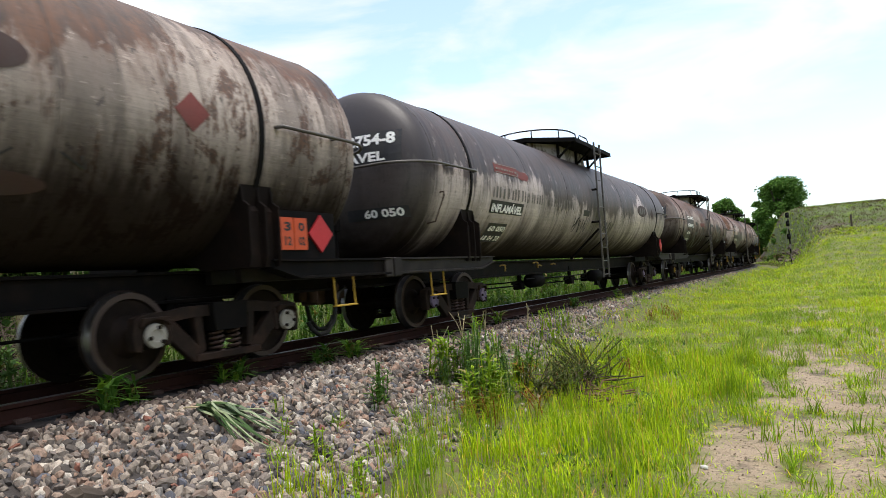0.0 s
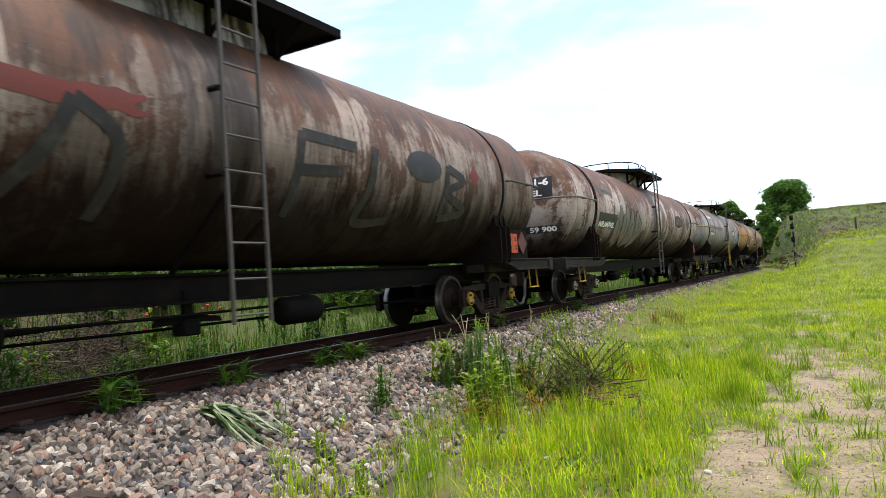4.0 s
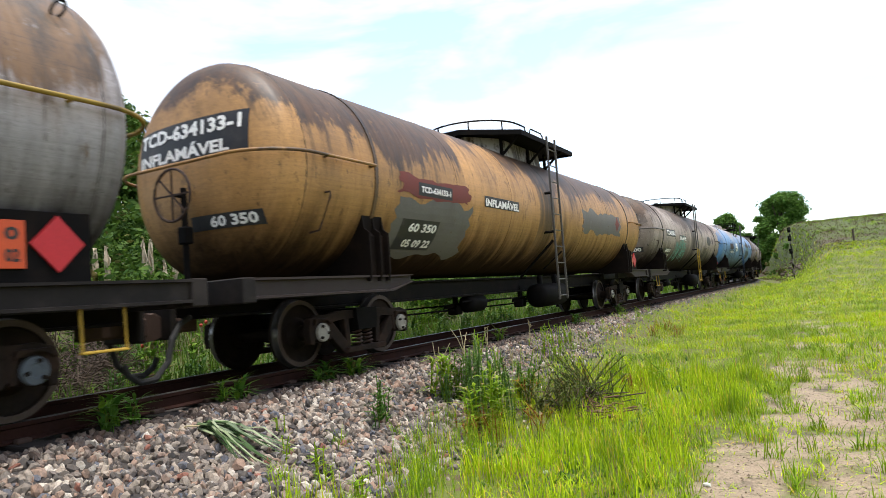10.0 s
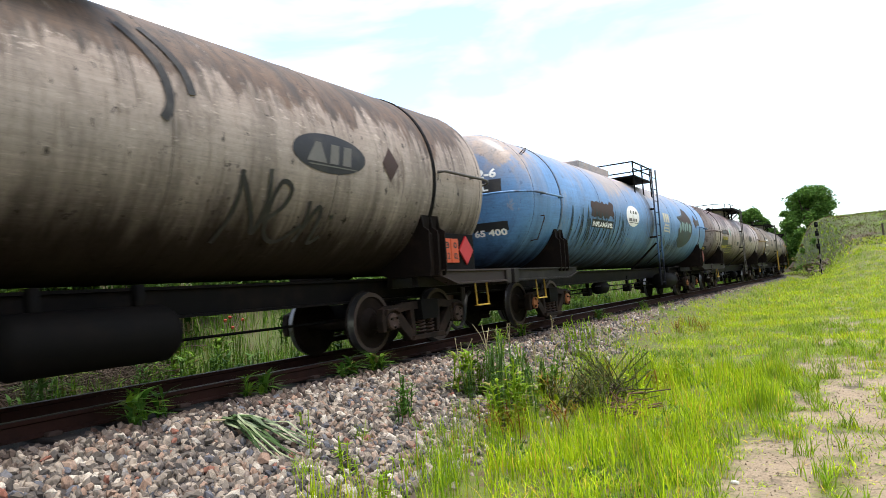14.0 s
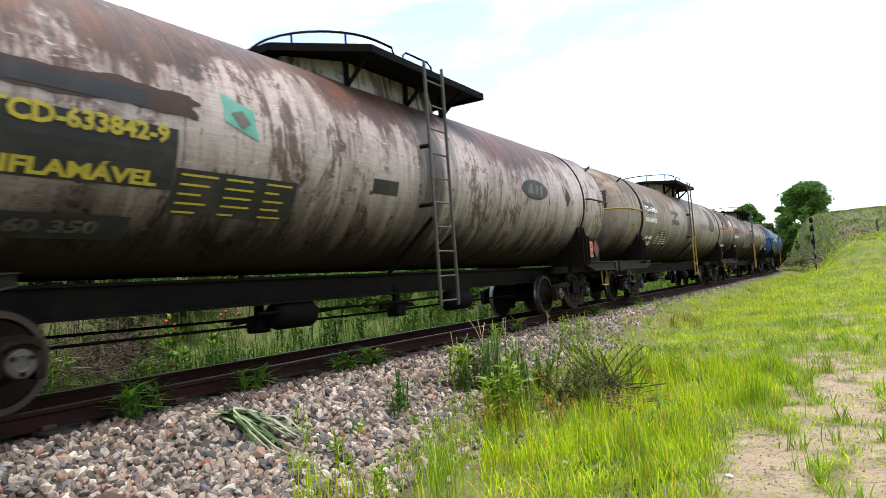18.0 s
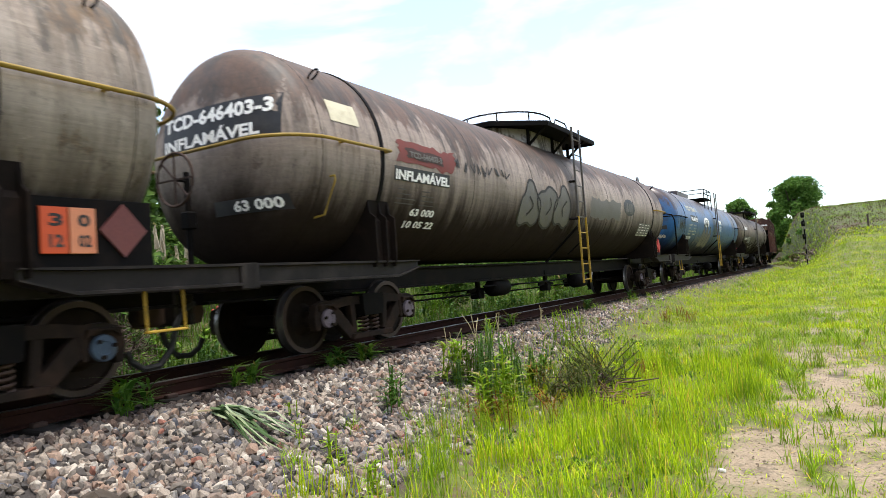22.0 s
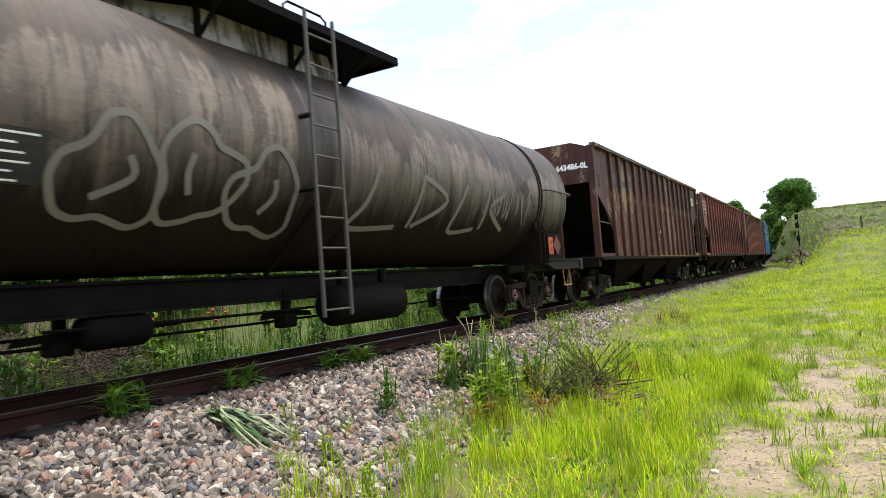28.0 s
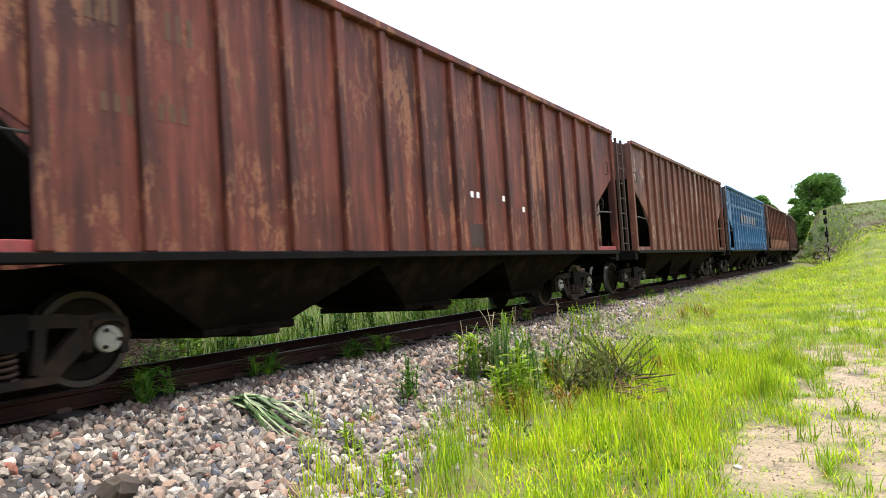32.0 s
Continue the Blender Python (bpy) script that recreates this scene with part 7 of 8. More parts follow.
def wagon_8():
    m = tank_paint("paint_peeling_grey", (0.45, 0.43, 0.42), (0.055, 0.03, 0.022), (0.13, 0.064, 0.042), 3.05, 9, streak=.6, rust=.55, chips=.95, dirt=(.09, .07, .06), wet=.5, grime_shade_top=2.3, front=(-7.4, .55))
    e, h = tank_wagon(139.1, 151.85, "peeling grey tank wagon with rust and yellow lettering", m,
                      dict(ladder=6.45, lug=True, cap=STEEL, head=("TCD-633842-9", "INFLAMÁVEL", "60 350"), head_mat=LEMON, placards=(ORANGE, PALE, DULL), rail=RUSTY))
    side_panel(.45 - h, 2.35 - h, 9, 0, BROWN, e)
    side_panel(.7 - h, 1.85 - h, 7, 1, PANEL, e, off=.008)
    side_panel(.49 - h, 2.15 - h, -5, -28, PANEL, e)
    side_text("TCD-633842-9", .58 - h, 2.05 - h, -4, -11, LEMON, e)
    side_text("INFLAMÁVEL", .52 - h, 1.98 - h, -20, -27, LEMON, e)
    table(2.16 - h, 3.7 - h, -19, -38, PANEL, LEMON, e, 5, 3)
    side_shape([(2.66 - h, 14), (3.05 - h, 9), (3.1 - h, -4), (2.68 - h, 2)], TEAL, e)
    side_shape([(2.75 - h, 6), (2.9 - h, 8), (3.0 - h, 3), (2.88 - h, 0)], GREY, e, off=.011)
    side_panel(.56 - h, 1.87 - h, -40, -51, PANEL, e)
    side_text("60 350", .85 - h, 1.6 - h, -42, -48, FADED, e)
    side_panel(5.01 - h, 5.55 - h, -11, -19, PANEL, e)
    oval(9.45 - h, 10.65 - h, 9, -7, PANEL, GREY, e)
    diamond(11.57 - h, 11.9 - h, 8, -9, BROWN, e)


def wagon_9():
    m = tank_paint("paint_olive_grey", (0.33, 0.315, 0.275), (0.07, 0.068, 0.05), (0.19, 0.145, 0.08), 2.95, 10, streak=.5, rust=.3, dirt=(.15, .135, .10), wet=.55, grime_shade_top=2.35)
    e, h = tank_wagon(156.76, 170.28, "olive grey tank wagon with dark painted-over patches", m,
                      dict(ladder=6.8, tail=1.1, front_step=STEEL, lug=True, cap=plain("blue_cap", (.05, .08, .12)), head=("TCD-643930-6", "INFLAMÁVEL"), rail=WORN, grab=WORN, ladder_mat=YELLOW, double=True, placards=(ORANGE, PALE, DULL)))
    head_panel(h + 1.35, -.3, .6, 3.03, 3.2, PANEL, e)
    head_text("60 400", h + 1.35, -.1, .5, 3.05, 3.17, WHITE, e)
    side_panel(.42 - h, 1.6 - h, 17, 2, FADED, e)
    side_text("TCD-643930-6", .41 - h, 1.89 - h, 11, 4, WHITE, e)
    side_text("INFLAMÁVEL", .4 - h, 1.8 - h, -2, -9, WHITE, e)
    side_text("60 400", .75 - h, 1.55 - h, -26, -31, WHITE, e)
    side_text("11 03 22", .7 - h, 1.56 - h, -34, -39, WHITE, e)
    table(1.94 - h, 3.47 - h, -18, -37, PANEL, WHITE, e, 6, 3)
    side_panel(3.8 - h, 4.9 - h, 13, 8, FADED, e)
    side_panel(3.85 - h, 4.95 - h, 0, -7, FADED, e)
    ribbon([(4.75 - h, 11), (4.0 - h, -3)], .12, FADED, e)
    oval(10.75 - h, 12.13 - h, 8, -8, PANEL, GREY, e)
    side_panel(11.0 - h, 12.1 - h, 37, 3, FADED, e, off=.004)
    faded_name(8.9 - h, 10.6 - h, 4, -6, e)
    diamond(12.6 - h, 13.05 - h, 30, 12, PANEL, e)
    diamond(12.46 - h, 12.98 - h, 8, -14, PANEL, e)
    diamond(12.53 - h, 12.91 - h, 5, -11, m, e, .012)


def wagon_10():
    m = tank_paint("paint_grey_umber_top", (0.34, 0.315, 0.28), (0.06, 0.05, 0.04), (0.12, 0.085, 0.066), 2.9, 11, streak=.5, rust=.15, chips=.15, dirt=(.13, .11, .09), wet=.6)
    e, h = tank_wagon(174.87, 189.4, "dull grey tank wagon with an umber top and a pale plate", m,
                      dict(ladder=7.4, nose=1.15, steps=(0, 0), bogie_shift=(0, .3), head_dx=.18, lug=True, cap=plain("lilac_cap", (.15, .12, .14)), head=("TCD-646403-3", "INFLAMÁVEL", "63 000"), rail=WORN, grab=WORN, ladder_mat=YELLOW, placards=(ORANGE, ORANGE, RED)))
    side_panel(.37 - h, 1.9 - h, 11, -2, OXIDE, e)
    side_panel(.6 - h, 1.55 - h, 7, 1, BROWN, e, off=.008)
    side_text("TCD-646403-3", .65 - h, 1.5 - h, 6, 2, GREY, e)
    side_panel(.27 - h, 1.72 - h, -4, -12, PANEL, e)
    side_text("INFLAMÁVEL", .29 - h, 1.7 - h, -4.5, -11.5, WHITE, e)
    table(.3 - h, 1.5 - h, -15, -26, None, FADED, e, 4, 2)
    side_text("63 000", .8 - h, 1.44 - h, -27, -32, WHITE, e)
    side_text("10 05 22", .76 - h, 1.55 - h, -35, -40, WHITE, e)
    bubbles(4.4 - h, 7.0 - h, 3, -32, 3, GREY, SPRAY, e, 51, .05)
    scrawl(1.9 - h, 3.9 - h, 8, 0, 9, SPRAY, e, 52, .03)
    oval(11.2 - h, 12.33 - h, 9, -11, PANEL, GREY, e)
    table(12.95 - h, 14.3 - h, -17, -34, GREY, WHITE, e, 5, 4)
    side_panel(-.94 - h, -.4 - h, 25, 13, CREAM, e, "plate")
    side_panel(8.4 - h, 10.9 - h, 2, -18, GREY, e, off=.004)


def wagon_11():
    m = tank_paint("paint_deep_blue", (0.008, 0.17, 0.47), (0.055, 0.038, 0.038), (0.085, 0.065, 0.064), 3.0, 12, streak=.35, rust=.15, chips=.2, dirt=(.01, .045, .14), wet=.38, grime_shade_top=2.25)
    e, h = tank_wagon(194.65, 208.6, "deep blue tank wagon with cream lettering and graffiti", m,
                      dict(ladder=7.2, blue=True, cap=RUSTY, head=("TCD 715861-1", "INFLAMÁVEL", "66 950"), head_mat=CREAM, head_bg=None, grab=None, rail=FRAME, band=m, ladder_mat=YELLOW, placards=(ORANGE, ORANGE, RED)))
    head_panel(h + 1.35, -.45, 1.0, 2.02, 2.16, PANEL, e)
    side_text("TCD 715861-1", .55 - h, 2.85 - h, 25, 16, CREAM, e)
    side_panel(1.1 - h, 2.62 - h, 9, -2, PANEL, e)
    side_text("INFLAMÁVEL", 1.16 - h, 2.56 - h, 8, -1, WHITE, e)
    for i, (a, b) in enumerate((("PESO BRUTO", "80.000 Kg"), ("TARA", "25.000 Kg"), ("LOTAÇÃO LIMITE", "55.000 Kg"), ("LOTAÇÃO", "55.000 Kg"))):
        p = -7 - i * 5
        side_text(a, .68 - h, (.68 + .075 * len(a)) - h, p, p - 3, CREAM, e)
        side_text(b, 1.7 - h, 2.2 - h, p, p - 3, CREAM, e)
    side_panel(.5 - h, 1.5 - h, -26, -46, PANEL, e)
    side_text("CAP 66 950", .6 - h, 1.48 - h, -27, -32, WHITE, e)
    side_text("05 08 22", .7 - h, 1.47 - h, -39, -44, WHITE, e)
    oval(4.12 - h, 5.4 - h, 11, -8, WHITE, FRAME, e)
    bubbles(3.8 - h, 6.0 - h, -8, -50, 3, CHALK, SPRAY, e, 61, .05)
    scrawl(2.53 - h, 3.95 - h, -18, -44, 7, CHALK, e, 62, .03)
    scrawl(-1.1 - h, -.1 - h, 2, -22, 7, SPRAY, e, 63, .035)
    for a, b in ((8.3, 8.5), (8.56, 8.76), (8.82, 9.02)):
        side_panel(a - h, b - h, 12, 3, WHITE, e, "badge_bar", .008)
    for p in (-1, -5, -9):
        side_panel(8.4 - h, 8.95 - h, p, p - 1.8, WHITE, e, "badge_bar", .008)
    bm = bmesh.new()
    slab(bm, [(-.2, 3.7), (.2, 3.7), (.13, 4.0), (.07, 4.08), (-.07, 4.08), (-.13, 4.0)], -.03, .03)
    part("lifting_eye", bm, m, e, loc=(0, -h - 1.35, 0))
    bm = bmesh.new()
    tube(bm, [(1.32, -.4, 1.05), (1.32, -.4, 2.3), (1.25, -.42, 2.5), (1.05, -.45, 2.56), (-1.05, -.45, 2.56), (-1.25, -.42, 2.5), (-1.32, -.4, 2.3), (-1.32, -.4, 1.05)], .026, 8)
    part("end_guard", bm, FRAME, e, loc=(0, -h - 1.5, 0), flat=False)


def wagon_12():
    m = tank_paint("paint_mossy_grey", (0.20, 0.18, 0.15), (0.042, 0.044, 0.036), (0.085, 0.07, 0.054), 2.8, 13, streak=.75, rust=.35, chips=.3, dirt=(.055, .05, .04), wet=.6)
    e, h = tank_wagon(213.05, 226.51, "dark mossy grey tank wagon with whitish graffiti", m,
                      dict(ladder=6.75, cap=plain("rose_cap", (.16, .08, .075)), head=("TCD-643825-3", "INFLAMÁVEL", "60 250"), double=True, reservoir=1.4, placards=(PALE, ORANGE, DULL)))
    side_text("TCD-643825-3", .3 - h, 1.81 - h, 13, 5, WHITE, e)
    side_panel(.55 - h, 2.0 - h, -14, -23, PANEL, e)
    side_text("INFLAMÁVEL", .63 - h, 1.92 - h, -15, -21, WHITE, e)
    table(2.26 - h, 3.67 - h, -13, -31, PANEL, WHITE, e, 6, 3)
    side_panel(.5 - h, 1.4 - h, -37, -56, PANEL, e)
    side_text("60 250", .6 - h, 1.28 - h, -39, -44, FADED, e)
    side_text("31 03 22", .59 - h, 1.37 - h, -50, -54, FADED, e)
    bubbles(3.8 - h, 6.4 - h, -5, -44, 3, None, CHALK, e, 71, .07)
    diamond(12.45 - h, 12.85 - h, 8, -10, BROWN, e)
    for pts in ([(7.9, -4), (7.7, -25), (7.5, -40), (8.5, -38)], [(9.0, -5), (8.8, -38)], [(9.0, -5), (9.7, -18), (8.9, -37)], [(10.3, -6), (10.0, -38), (10.8, -36)], [(11.1, -6), (11.0, -36)], [(11.7, -8), (11.2, -20), (11.9, -36)]):
        ribbon(curve([(a - h, b) for a, b in pts]), .08, CHALK, e)
    scrawl(10.9 - h, 12.9 - h, -4, -30, 8, CHALK, e, 72, .03)


# ---- hopper wagons ----
def build_rib(bm):
    slab(bm, [(-.055, 1.1), (.055, 1.1), (.055, 3.82), (-.055, 3.82)], 1.395, 1.475)
    bmesh.ops.bevel(bm, geom=list(bm.edges), offset=.012, segments=1, affect="EDGES")


def build_corner_post(bm):
    box(bm, 1.30, 1.46, -.06, .06, 1.07, 3.86, .012)


def build_hopper_end(bm):
    """The leading end: slope sheet, upper bulkhead and posts, for an end at y = 0 looking to -y."""
    rings(bm, [[(x, .16, 3.85), (x, .10, 3.85), (x, .10, 3.0), (x, 2.05, 1.12), (x, 2.1, 1.15), (x, .16, 3.03)] for x in (-1.37, 1.37)])


def build_end_post(bm):
    box(bm, -.05, .05, -.05, .05, 1.05, 3.1, .008)


def build_bay(bm):
    """Half of a discharge hopper below the sill."""
    rings(bm, [[(-1.28, -1.9, 1.05), (1.28, -1.9, 1.05), (1.28, 1.9, 1.05), (-1.28, 1.9, 1.05)], [(-.75, -.55, .36), (.75, -.55, .36), (.75, .55, .36), (-.75, .55, .36)]])
    box(bm, -.8, .8, -.62, .62, .3, .38, .01)
    box(bm, .3, 1.0, -.2, .2, .27, .34, .01)


def build_end_stile(bm):
    box(bm, -.03, .03, -.03, .03, 1.08, 3.75, .006)


def build_end_rung(bm):
    tube(bm, [(0, -.2, 0), (0, .2, 0)], .014, 6)


def hopper_wagon(a, b, label, paint, opt):
    """Body from a to b along the train."""
    L = b - a
    half = L / 2
    e = new("hopper_wagon")
    tagged(e, label, "hopper wagon", "hopper wagons of the train")
    near = opt.get("near", True)
    n = opt.get("bays", 15)
    y0, y1 = -half + 1.42, half - 1.5
    for s in (1, -1):
        poly = [(-half + .02, 2.80), (-half + .02, 3.84), (half - .02, 3.84), (half - .02, 2.80), (y1, 1.95), (y1, 1.09), (y0, 1.09), (y0, 1.95)]
        bm = bmesh.new()
        slab(bm, poly, s * 1.37, s * 1.40)
        part("side_sheet", bm, paint, e)
        ribs = [y0 + (y1 - y0) * i / (n - 1) for i in range(n)]
        for y in ribs:
            shared("rib", "rib", build_rib, paint, e, (0, y, 0), rot=(0, 0, 0 if s > 0 else math.pi))
        for y in (-half, half):
            shared("corner_post", "corner_post", build_corner_post, paint, e, (0, y, 0), rot=(0, 0, 0 if s > 0 else math.pi))
            bm = bmesh.new()
            yy = (y0 if y < 0 else y1)
            box(bm, s * 1.32, s * 1.40, min(y, yy), max(y, yy), 1.07, 1.19, .006)
            part("end_sill", bm, opt.get("sill", paint), e)
            bm = bmesh.new()
            tube(bm, [(s * 1.36, y, 2.0), (s * 1.36, yy, 1.95)], .014, 6)
            part("cross_rod", bm, STEEL, e)
            bm = bmesh.new()
            t = (y + .35 if y < 0 else y - .35)
            tube(bm, [(s * 1.4, t - .09, 2.85), (s * 1.46, t - .09, 2.85), (s * 1.46, t - .09, 3.12), (s * 1.4, t - .09, 3.12)], .012, 6)
            part("grab_iron", bm, RUSTY, e)
        bm = bmesh.new()
        box(bm, s * 1.36, s * 1.5, -half, half, 3.82, 3.92, .012)
        part("top_rail", bm, paint, e)
        bm = bmesh.new()
        box(bm, s * 1.3, s * 1.47, -half, half, 1.02, 1.10, .008)
        part("side_sill", bm, opt.get("sill2", FRAME), e)
    for y, r in ((-half, 0), (half, math.pi)):
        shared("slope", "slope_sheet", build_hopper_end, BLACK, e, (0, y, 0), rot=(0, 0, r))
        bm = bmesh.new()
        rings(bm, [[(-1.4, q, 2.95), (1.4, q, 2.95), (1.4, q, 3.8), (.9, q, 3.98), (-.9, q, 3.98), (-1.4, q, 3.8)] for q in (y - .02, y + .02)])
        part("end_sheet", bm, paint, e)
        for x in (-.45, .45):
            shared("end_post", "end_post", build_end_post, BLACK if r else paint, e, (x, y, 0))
        bm = bmesh.new()
        box(bm, -1.4, 1.4, y - .12, y + .1, .86, 1.1, .012)
        part("end_beam", bm, FRAME, e)
        for s in (-1, 1):
            bm = bmesh.new()
            rings(bm, [[(s * q, y + (2.05 if r == 0 else -2.05), 1.12), (s * q, y + (.12 if r == 0 else -.12), 1.12), (s * q, y + (.12 if r == 0 else -.12), 1.16), (s * q, y + (2.05 if r == 0 else -2.05), 1.16)] for q in (.2, 1.3)])
            part("end_floor", bm, FRAME, e)
        shared("coupler", "coupler", build_coupler, RUSTY, e, (0, y + (-.78 if r == 0 else .78), 0), rot=(0, 0, r))
        shared("hose", "air_hose", build_hose, RUBBER, e, (0, y + (-.5 if r == 0 else .5), 0), rot=(0, 0, r))
        bogie(e, y + (1.3 if r == 0 else -1.6), opt.get("cap", STEEL), near)
    lad = shared("end_step", "end_ladder", build_step, FRAME, e, (.1, half + .9, .4))
    for dy in (-.2, .2):
        shared("end_stile", "stile", build_end_stile, RUSTY, lad, (1.42, -.62 + dy, -.4))
    for i in range(7):
        shared("end_rung", "rung", build_end_rung, RUSTY, lad, (1.42, -.62, .85 + .36 * i))
    shared("wheel", "hand_wheel", build_hand_wheel, RUSTY, e, (.75, half + .3, 2.25))
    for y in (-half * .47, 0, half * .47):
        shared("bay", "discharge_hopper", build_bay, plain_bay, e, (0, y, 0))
    bm = bmesh.new()
    box(bm, -.25, .25, -half + .2, half - .2, .7, 1.04, .01)
    part("centre_sill", bm, BLACK, e)
    CARS.append((e, a - .01, b + .01))
    return e, half


def hop_panel(y0, y1, z0, z1, m, e, x=1.404, name="painted_panel"):
    flat_mesh(name, [(x, y0, z0), (x, y1, z0), (x, y1, z1), (x, y0, z1)], [(0, 1, 2, 3)], m, e)


def hop_end_text(text, half, x0, x1, z0, z1, m, e):
    for co, f in letters(text):
        flat_mesh("lettering", [(x0 + (x1 - x0) * u, -half - .026, z0 + (z1 - z0) * v) for u, v in co], f, m, e)


# near black, almost without gloss: shade below the wagon is in the colour
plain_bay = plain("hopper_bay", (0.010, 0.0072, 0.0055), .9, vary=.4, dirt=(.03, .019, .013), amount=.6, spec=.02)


def hoppers():
    m = hopper_paint("oxide_flaked", (0.17, 0.058, 0.036), (0.34, 0.25, 0.14), .22, 1)
    e, h = hopper_wagon(229.9, 244.1, "brown hopper wagon with flaking yellowish paint", m, dict(cap=STEEL, bays=15))
    hop_end_text("HFD-643486-0L", h, .05, 1.3, 3.3, 3.46, WHITE, e)
    for y in (2.2, 3.0, 4.3, 5.1):
        for z in (1.45, 1.62, 1.79):
            hop_panel(y - h, y + .38 - h, z, z + .04, FADED, e, name="small_writing")
    for y, z in ((6.5, 2.05), (6.9, 1.85), (8.1, 1.95), (6.55, 1.55), (12.3, 1.7), (11.9, 1.75)):
        hop_panel(y - h, y + .09 - h, z, z + .09, WHITE, e, name="label")
    hop_panel(4.5 - h, 13.9 - h, 1.083, 1.098, WORN, e, x=1.474, name="yellow_stripe")
    hop_panel(5.7 - h, 6.3 - h, 1.2, 1.45, BROWN, e)
    hop_panel(1.75 - h, 2.25 - h, 3.05, 3.18, PANEL, e)
    hop_panel(2.55 - h, 3.15 - h, 3.02, 3.18, PANEL, e)
    co, f = fan([(13.4 - h + .34 * math.cos(t * math.pi / 12), 3.3 + .17 * math.sin(t * math.pi / 12)) for t in range(24)])
    flat_mesh("badge", [(1.406, a, b) for a, b in co], f, CREAM, e)
    for d in (-.17, 0, .15):
        flat_mesh("badge_bar", [(1.411, 13.4 - h + d + q, 3.3 + z) for q, z in ((-.03, -.08), (.03, -.08), (.06, .08), (0, .08))], [(0, 1, 2, 3)], BROWN, e)
    for i in range(6):
        hop_panel(12.86 - h, 12.93 - h, 1.5 + i * .14, 1.56 + i * .14, GREY, e, name="label")

    m = hopper_paint("oxide_red", (0.33, 0.092, 0.06), (0.36, 0.15, 0.075), .42, 2)
    e, h = hopper_wagon(245.65, 260.13, "red-brown hopper wagon with worn lettering, in a train", m,
                        dict(cap=CAPPAINT, bays=15, sill=plain("red_sill", (.33, .06, .055))))
    hop_end_text("HFD-641332-3", h, .05, 1.3, 3.4, 3.56, WHITE, e)
    hop_panel(.1 - h, 1.4 - h, 3.0, 3.6, plain("worn_pale_patch", (.36, .27, .19), scale=9, dirt=(.2, .05, .035), amount=.9), e)
    for i in range(3):
        hop_panel(.2 - h, 1.3 - h, 3.08 + i * .16, 3.15 + i * .16, OXIDE, e, x=1.408, name="worn_stripe")
    for y, z in ((7.62, 1.9), (7.8, 1.9), (8.66, 1.9), (9.4, 1.76)):
        hop_panel(y - h, y + .09 - h, z, z + .09, WHITE, e, name="label")
    hop_panel(7.55 - h, 8.1 - h, 1.15, 1.5, BROWN, e)
    ochre = plain("worn_ochre", (.11, .055, .028), scale=12, dirt=(.075, .03, .022), amount=.8)
    for y, z0, z1 in ((1.8, 2.9, 3.15), (2.5, 2.9, 3.15), (1.9, 2.2, 2.35), (2.4, 2.2, 2.35)):
        for q in (0, .11, .22):
            hop_panel(y + q - h, y + q + .055 - h, z0, z1, ochre, e, name="small_writing")

    m = hopper_paint("oxide_pale", (0.36, 0.14, 0.085), (0.5, 0.36, 0.28), .5, 3)
    hopper_wagon(261.73, 274.6, "faded red-brown hopper wagon with whitish patches", m, dict(bays=14))
    m = hopper_paint("hopper_blue", (0.08, 0.32, 0.66), (0.4, 0.5, 0.6), .3, 4, stain=(.05, .09, .16))
    e, h = hopper_wagon(276.0, 289.0, "blue hopper wagon with white lettering, in a train", m, dict(bays=14, near=False))
    for i in range(6):
        hop_panel(3.5 + i * .9 - h, 3.95 + i * .9 - h, 2.4, 2.8, CHALK, e, x=1.48, name="small_writing")
    y = 290.3
    for i, (c, fl, am) in enumerate((((0.24, 0.085, 0.045), (.4, .2, .12), .5), ((0.2, 0.07, 0.045), (.35, .25, .18), .5), ((0.10, 0.04, 0.03), (.2, .1, .07), .3),
                                     ((0.06, 0.035, 0.03), (.12, .08, .06), .3), ((0.05, 0.032, 0.03), (.1, .07, .06), .3), ((0.05, 0.032, 0.03), (.1, .07, .06), .3))):
        hopper_wagon(y, y + 13, "orange-brown hopper wagon at the end of the train" if i < 2 else "dark brown hopper wagon far down the line", hopper_paint("oxide_far", c, fl, am, 5 + i), dict(bays=12, near=False))
        y += 14.5


# ---- how things move ----
def run_at(t):
    """How far the train has run at t seconds: a smooth line through RUN."""
    ts, ss = [r[0] for r in RUN], [r[1] for r in RUN]
    i = min(max(int(np.searchsorted(ts, t, "right")) - 1, 0), len(ts) - 2)

    def slope(k):
        a, b = max(k - 1, 0), min(k + 1, len(ts) - 1)
        return (ss[b] - ss[a]) / (ts[b] - ts[a])
    d = ts[i + 1] - ts[i]
    u = (t - ts[i]) / d
    return (ss[i] * (2 * u ** 3 - 3 * u * u + 1) + slope(i) * d * (u ** 3 - 2 * u * u + u) + ss[i + 1] * (3 * u * u - 2 * u ** 3) + slope(i + 1) * d * (u ** 3 - u * u))


def motions():
    for e, a, b in CARS:
        rows = []
        for i in range(65):
            t = i * .5
            x, y, th = track_at((a + b) / 2 - run_at(t))
            rows.append((t, pose(x, y, 0, 0, 0, math.degrees(th))))
        walk(e, rows)
    for w, dy, start in SPIN:
        rows = []
        for i in range(0, 961, 2):
            t = i / FPS
            rows.append((t, Matrix.Translation((0, dy, WHEEL_R)) @ Matrix.Rotation(radians(start) + run_at(t) / WHEEL_R, 4, "X")))
        walk(w, rows)


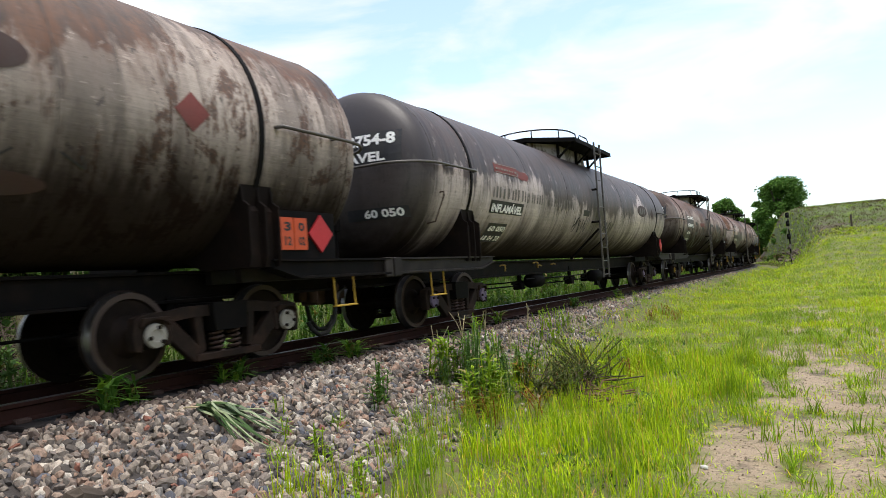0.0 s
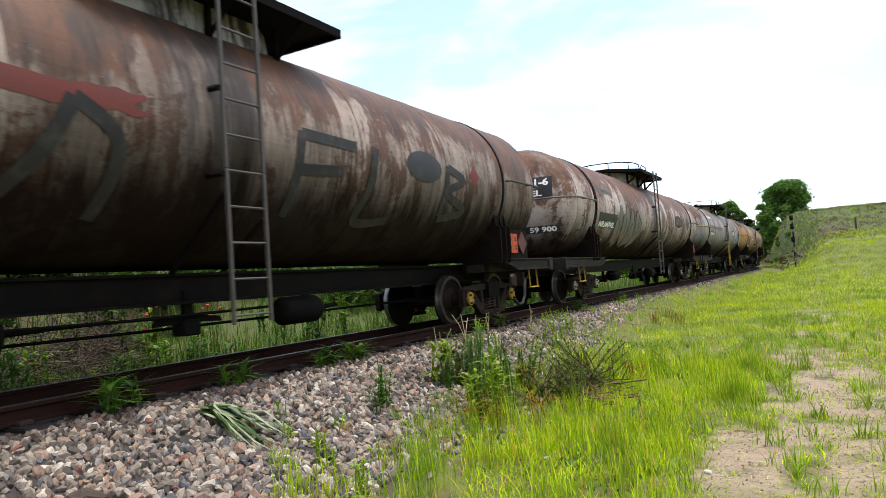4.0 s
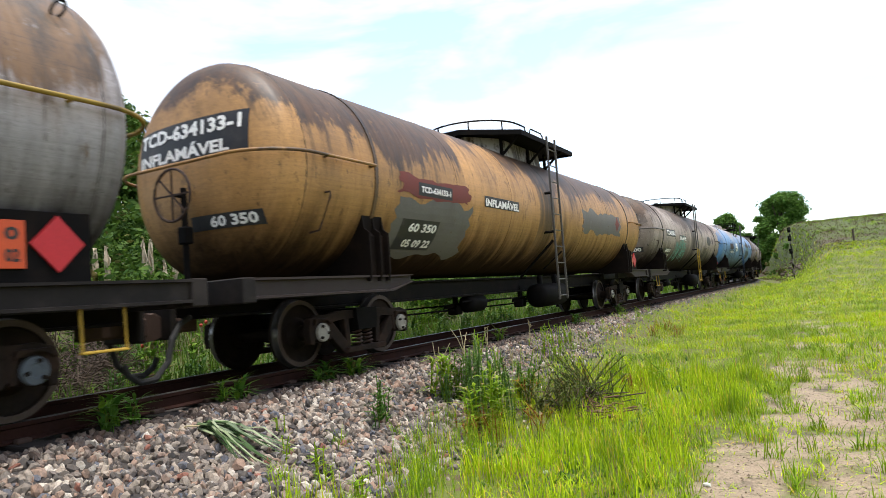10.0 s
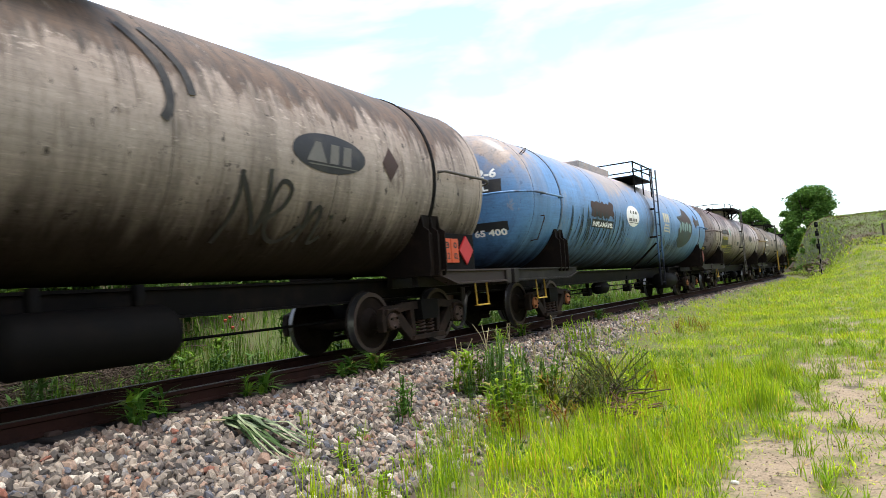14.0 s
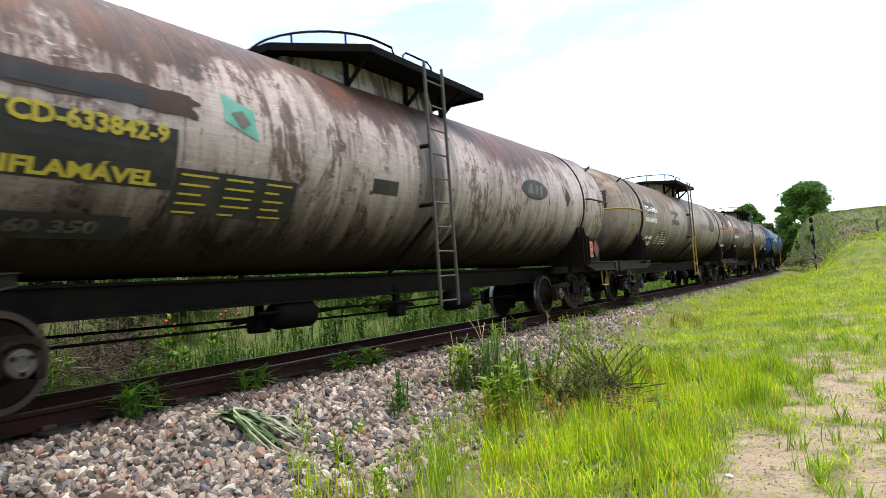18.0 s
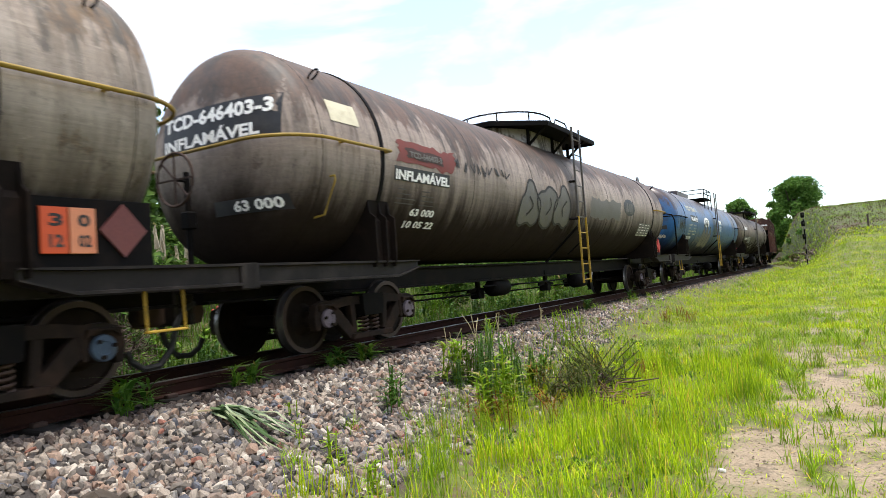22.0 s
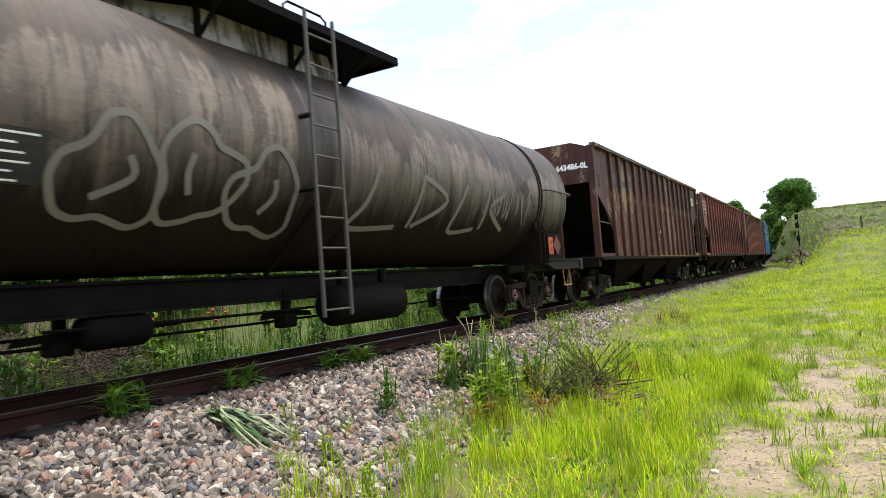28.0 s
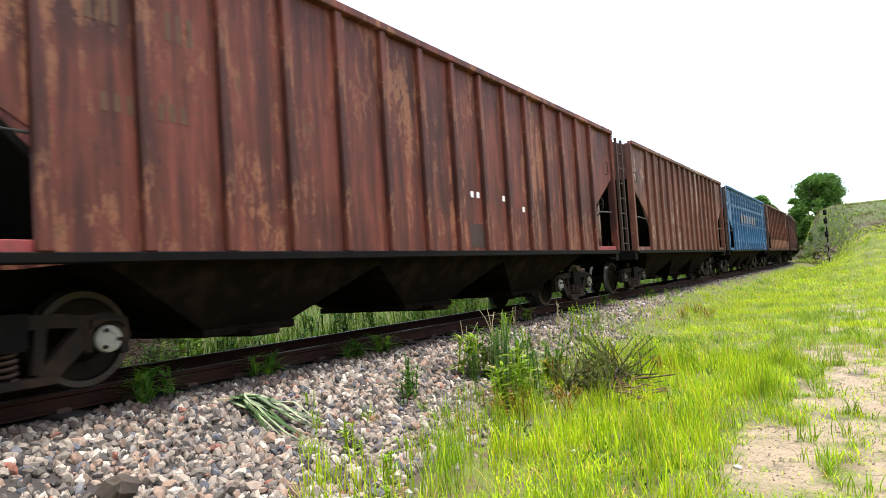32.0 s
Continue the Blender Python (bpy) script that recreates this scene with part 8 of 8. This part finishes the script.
for build in (wagon_0, wagon_1, wagon_2, wagon_3, wagon_4, wagon_5, wagon_6, wagon_7, wagon_8, wagon_9, wagon_10, wagon_11, wagon_12, hoppers):
    build()
make_track()
make_signal()
make_brush()
make_hill_things()
make_weeds()
far_side_weeds()
make_trees()
make_grass()
make_ballast()
motions()
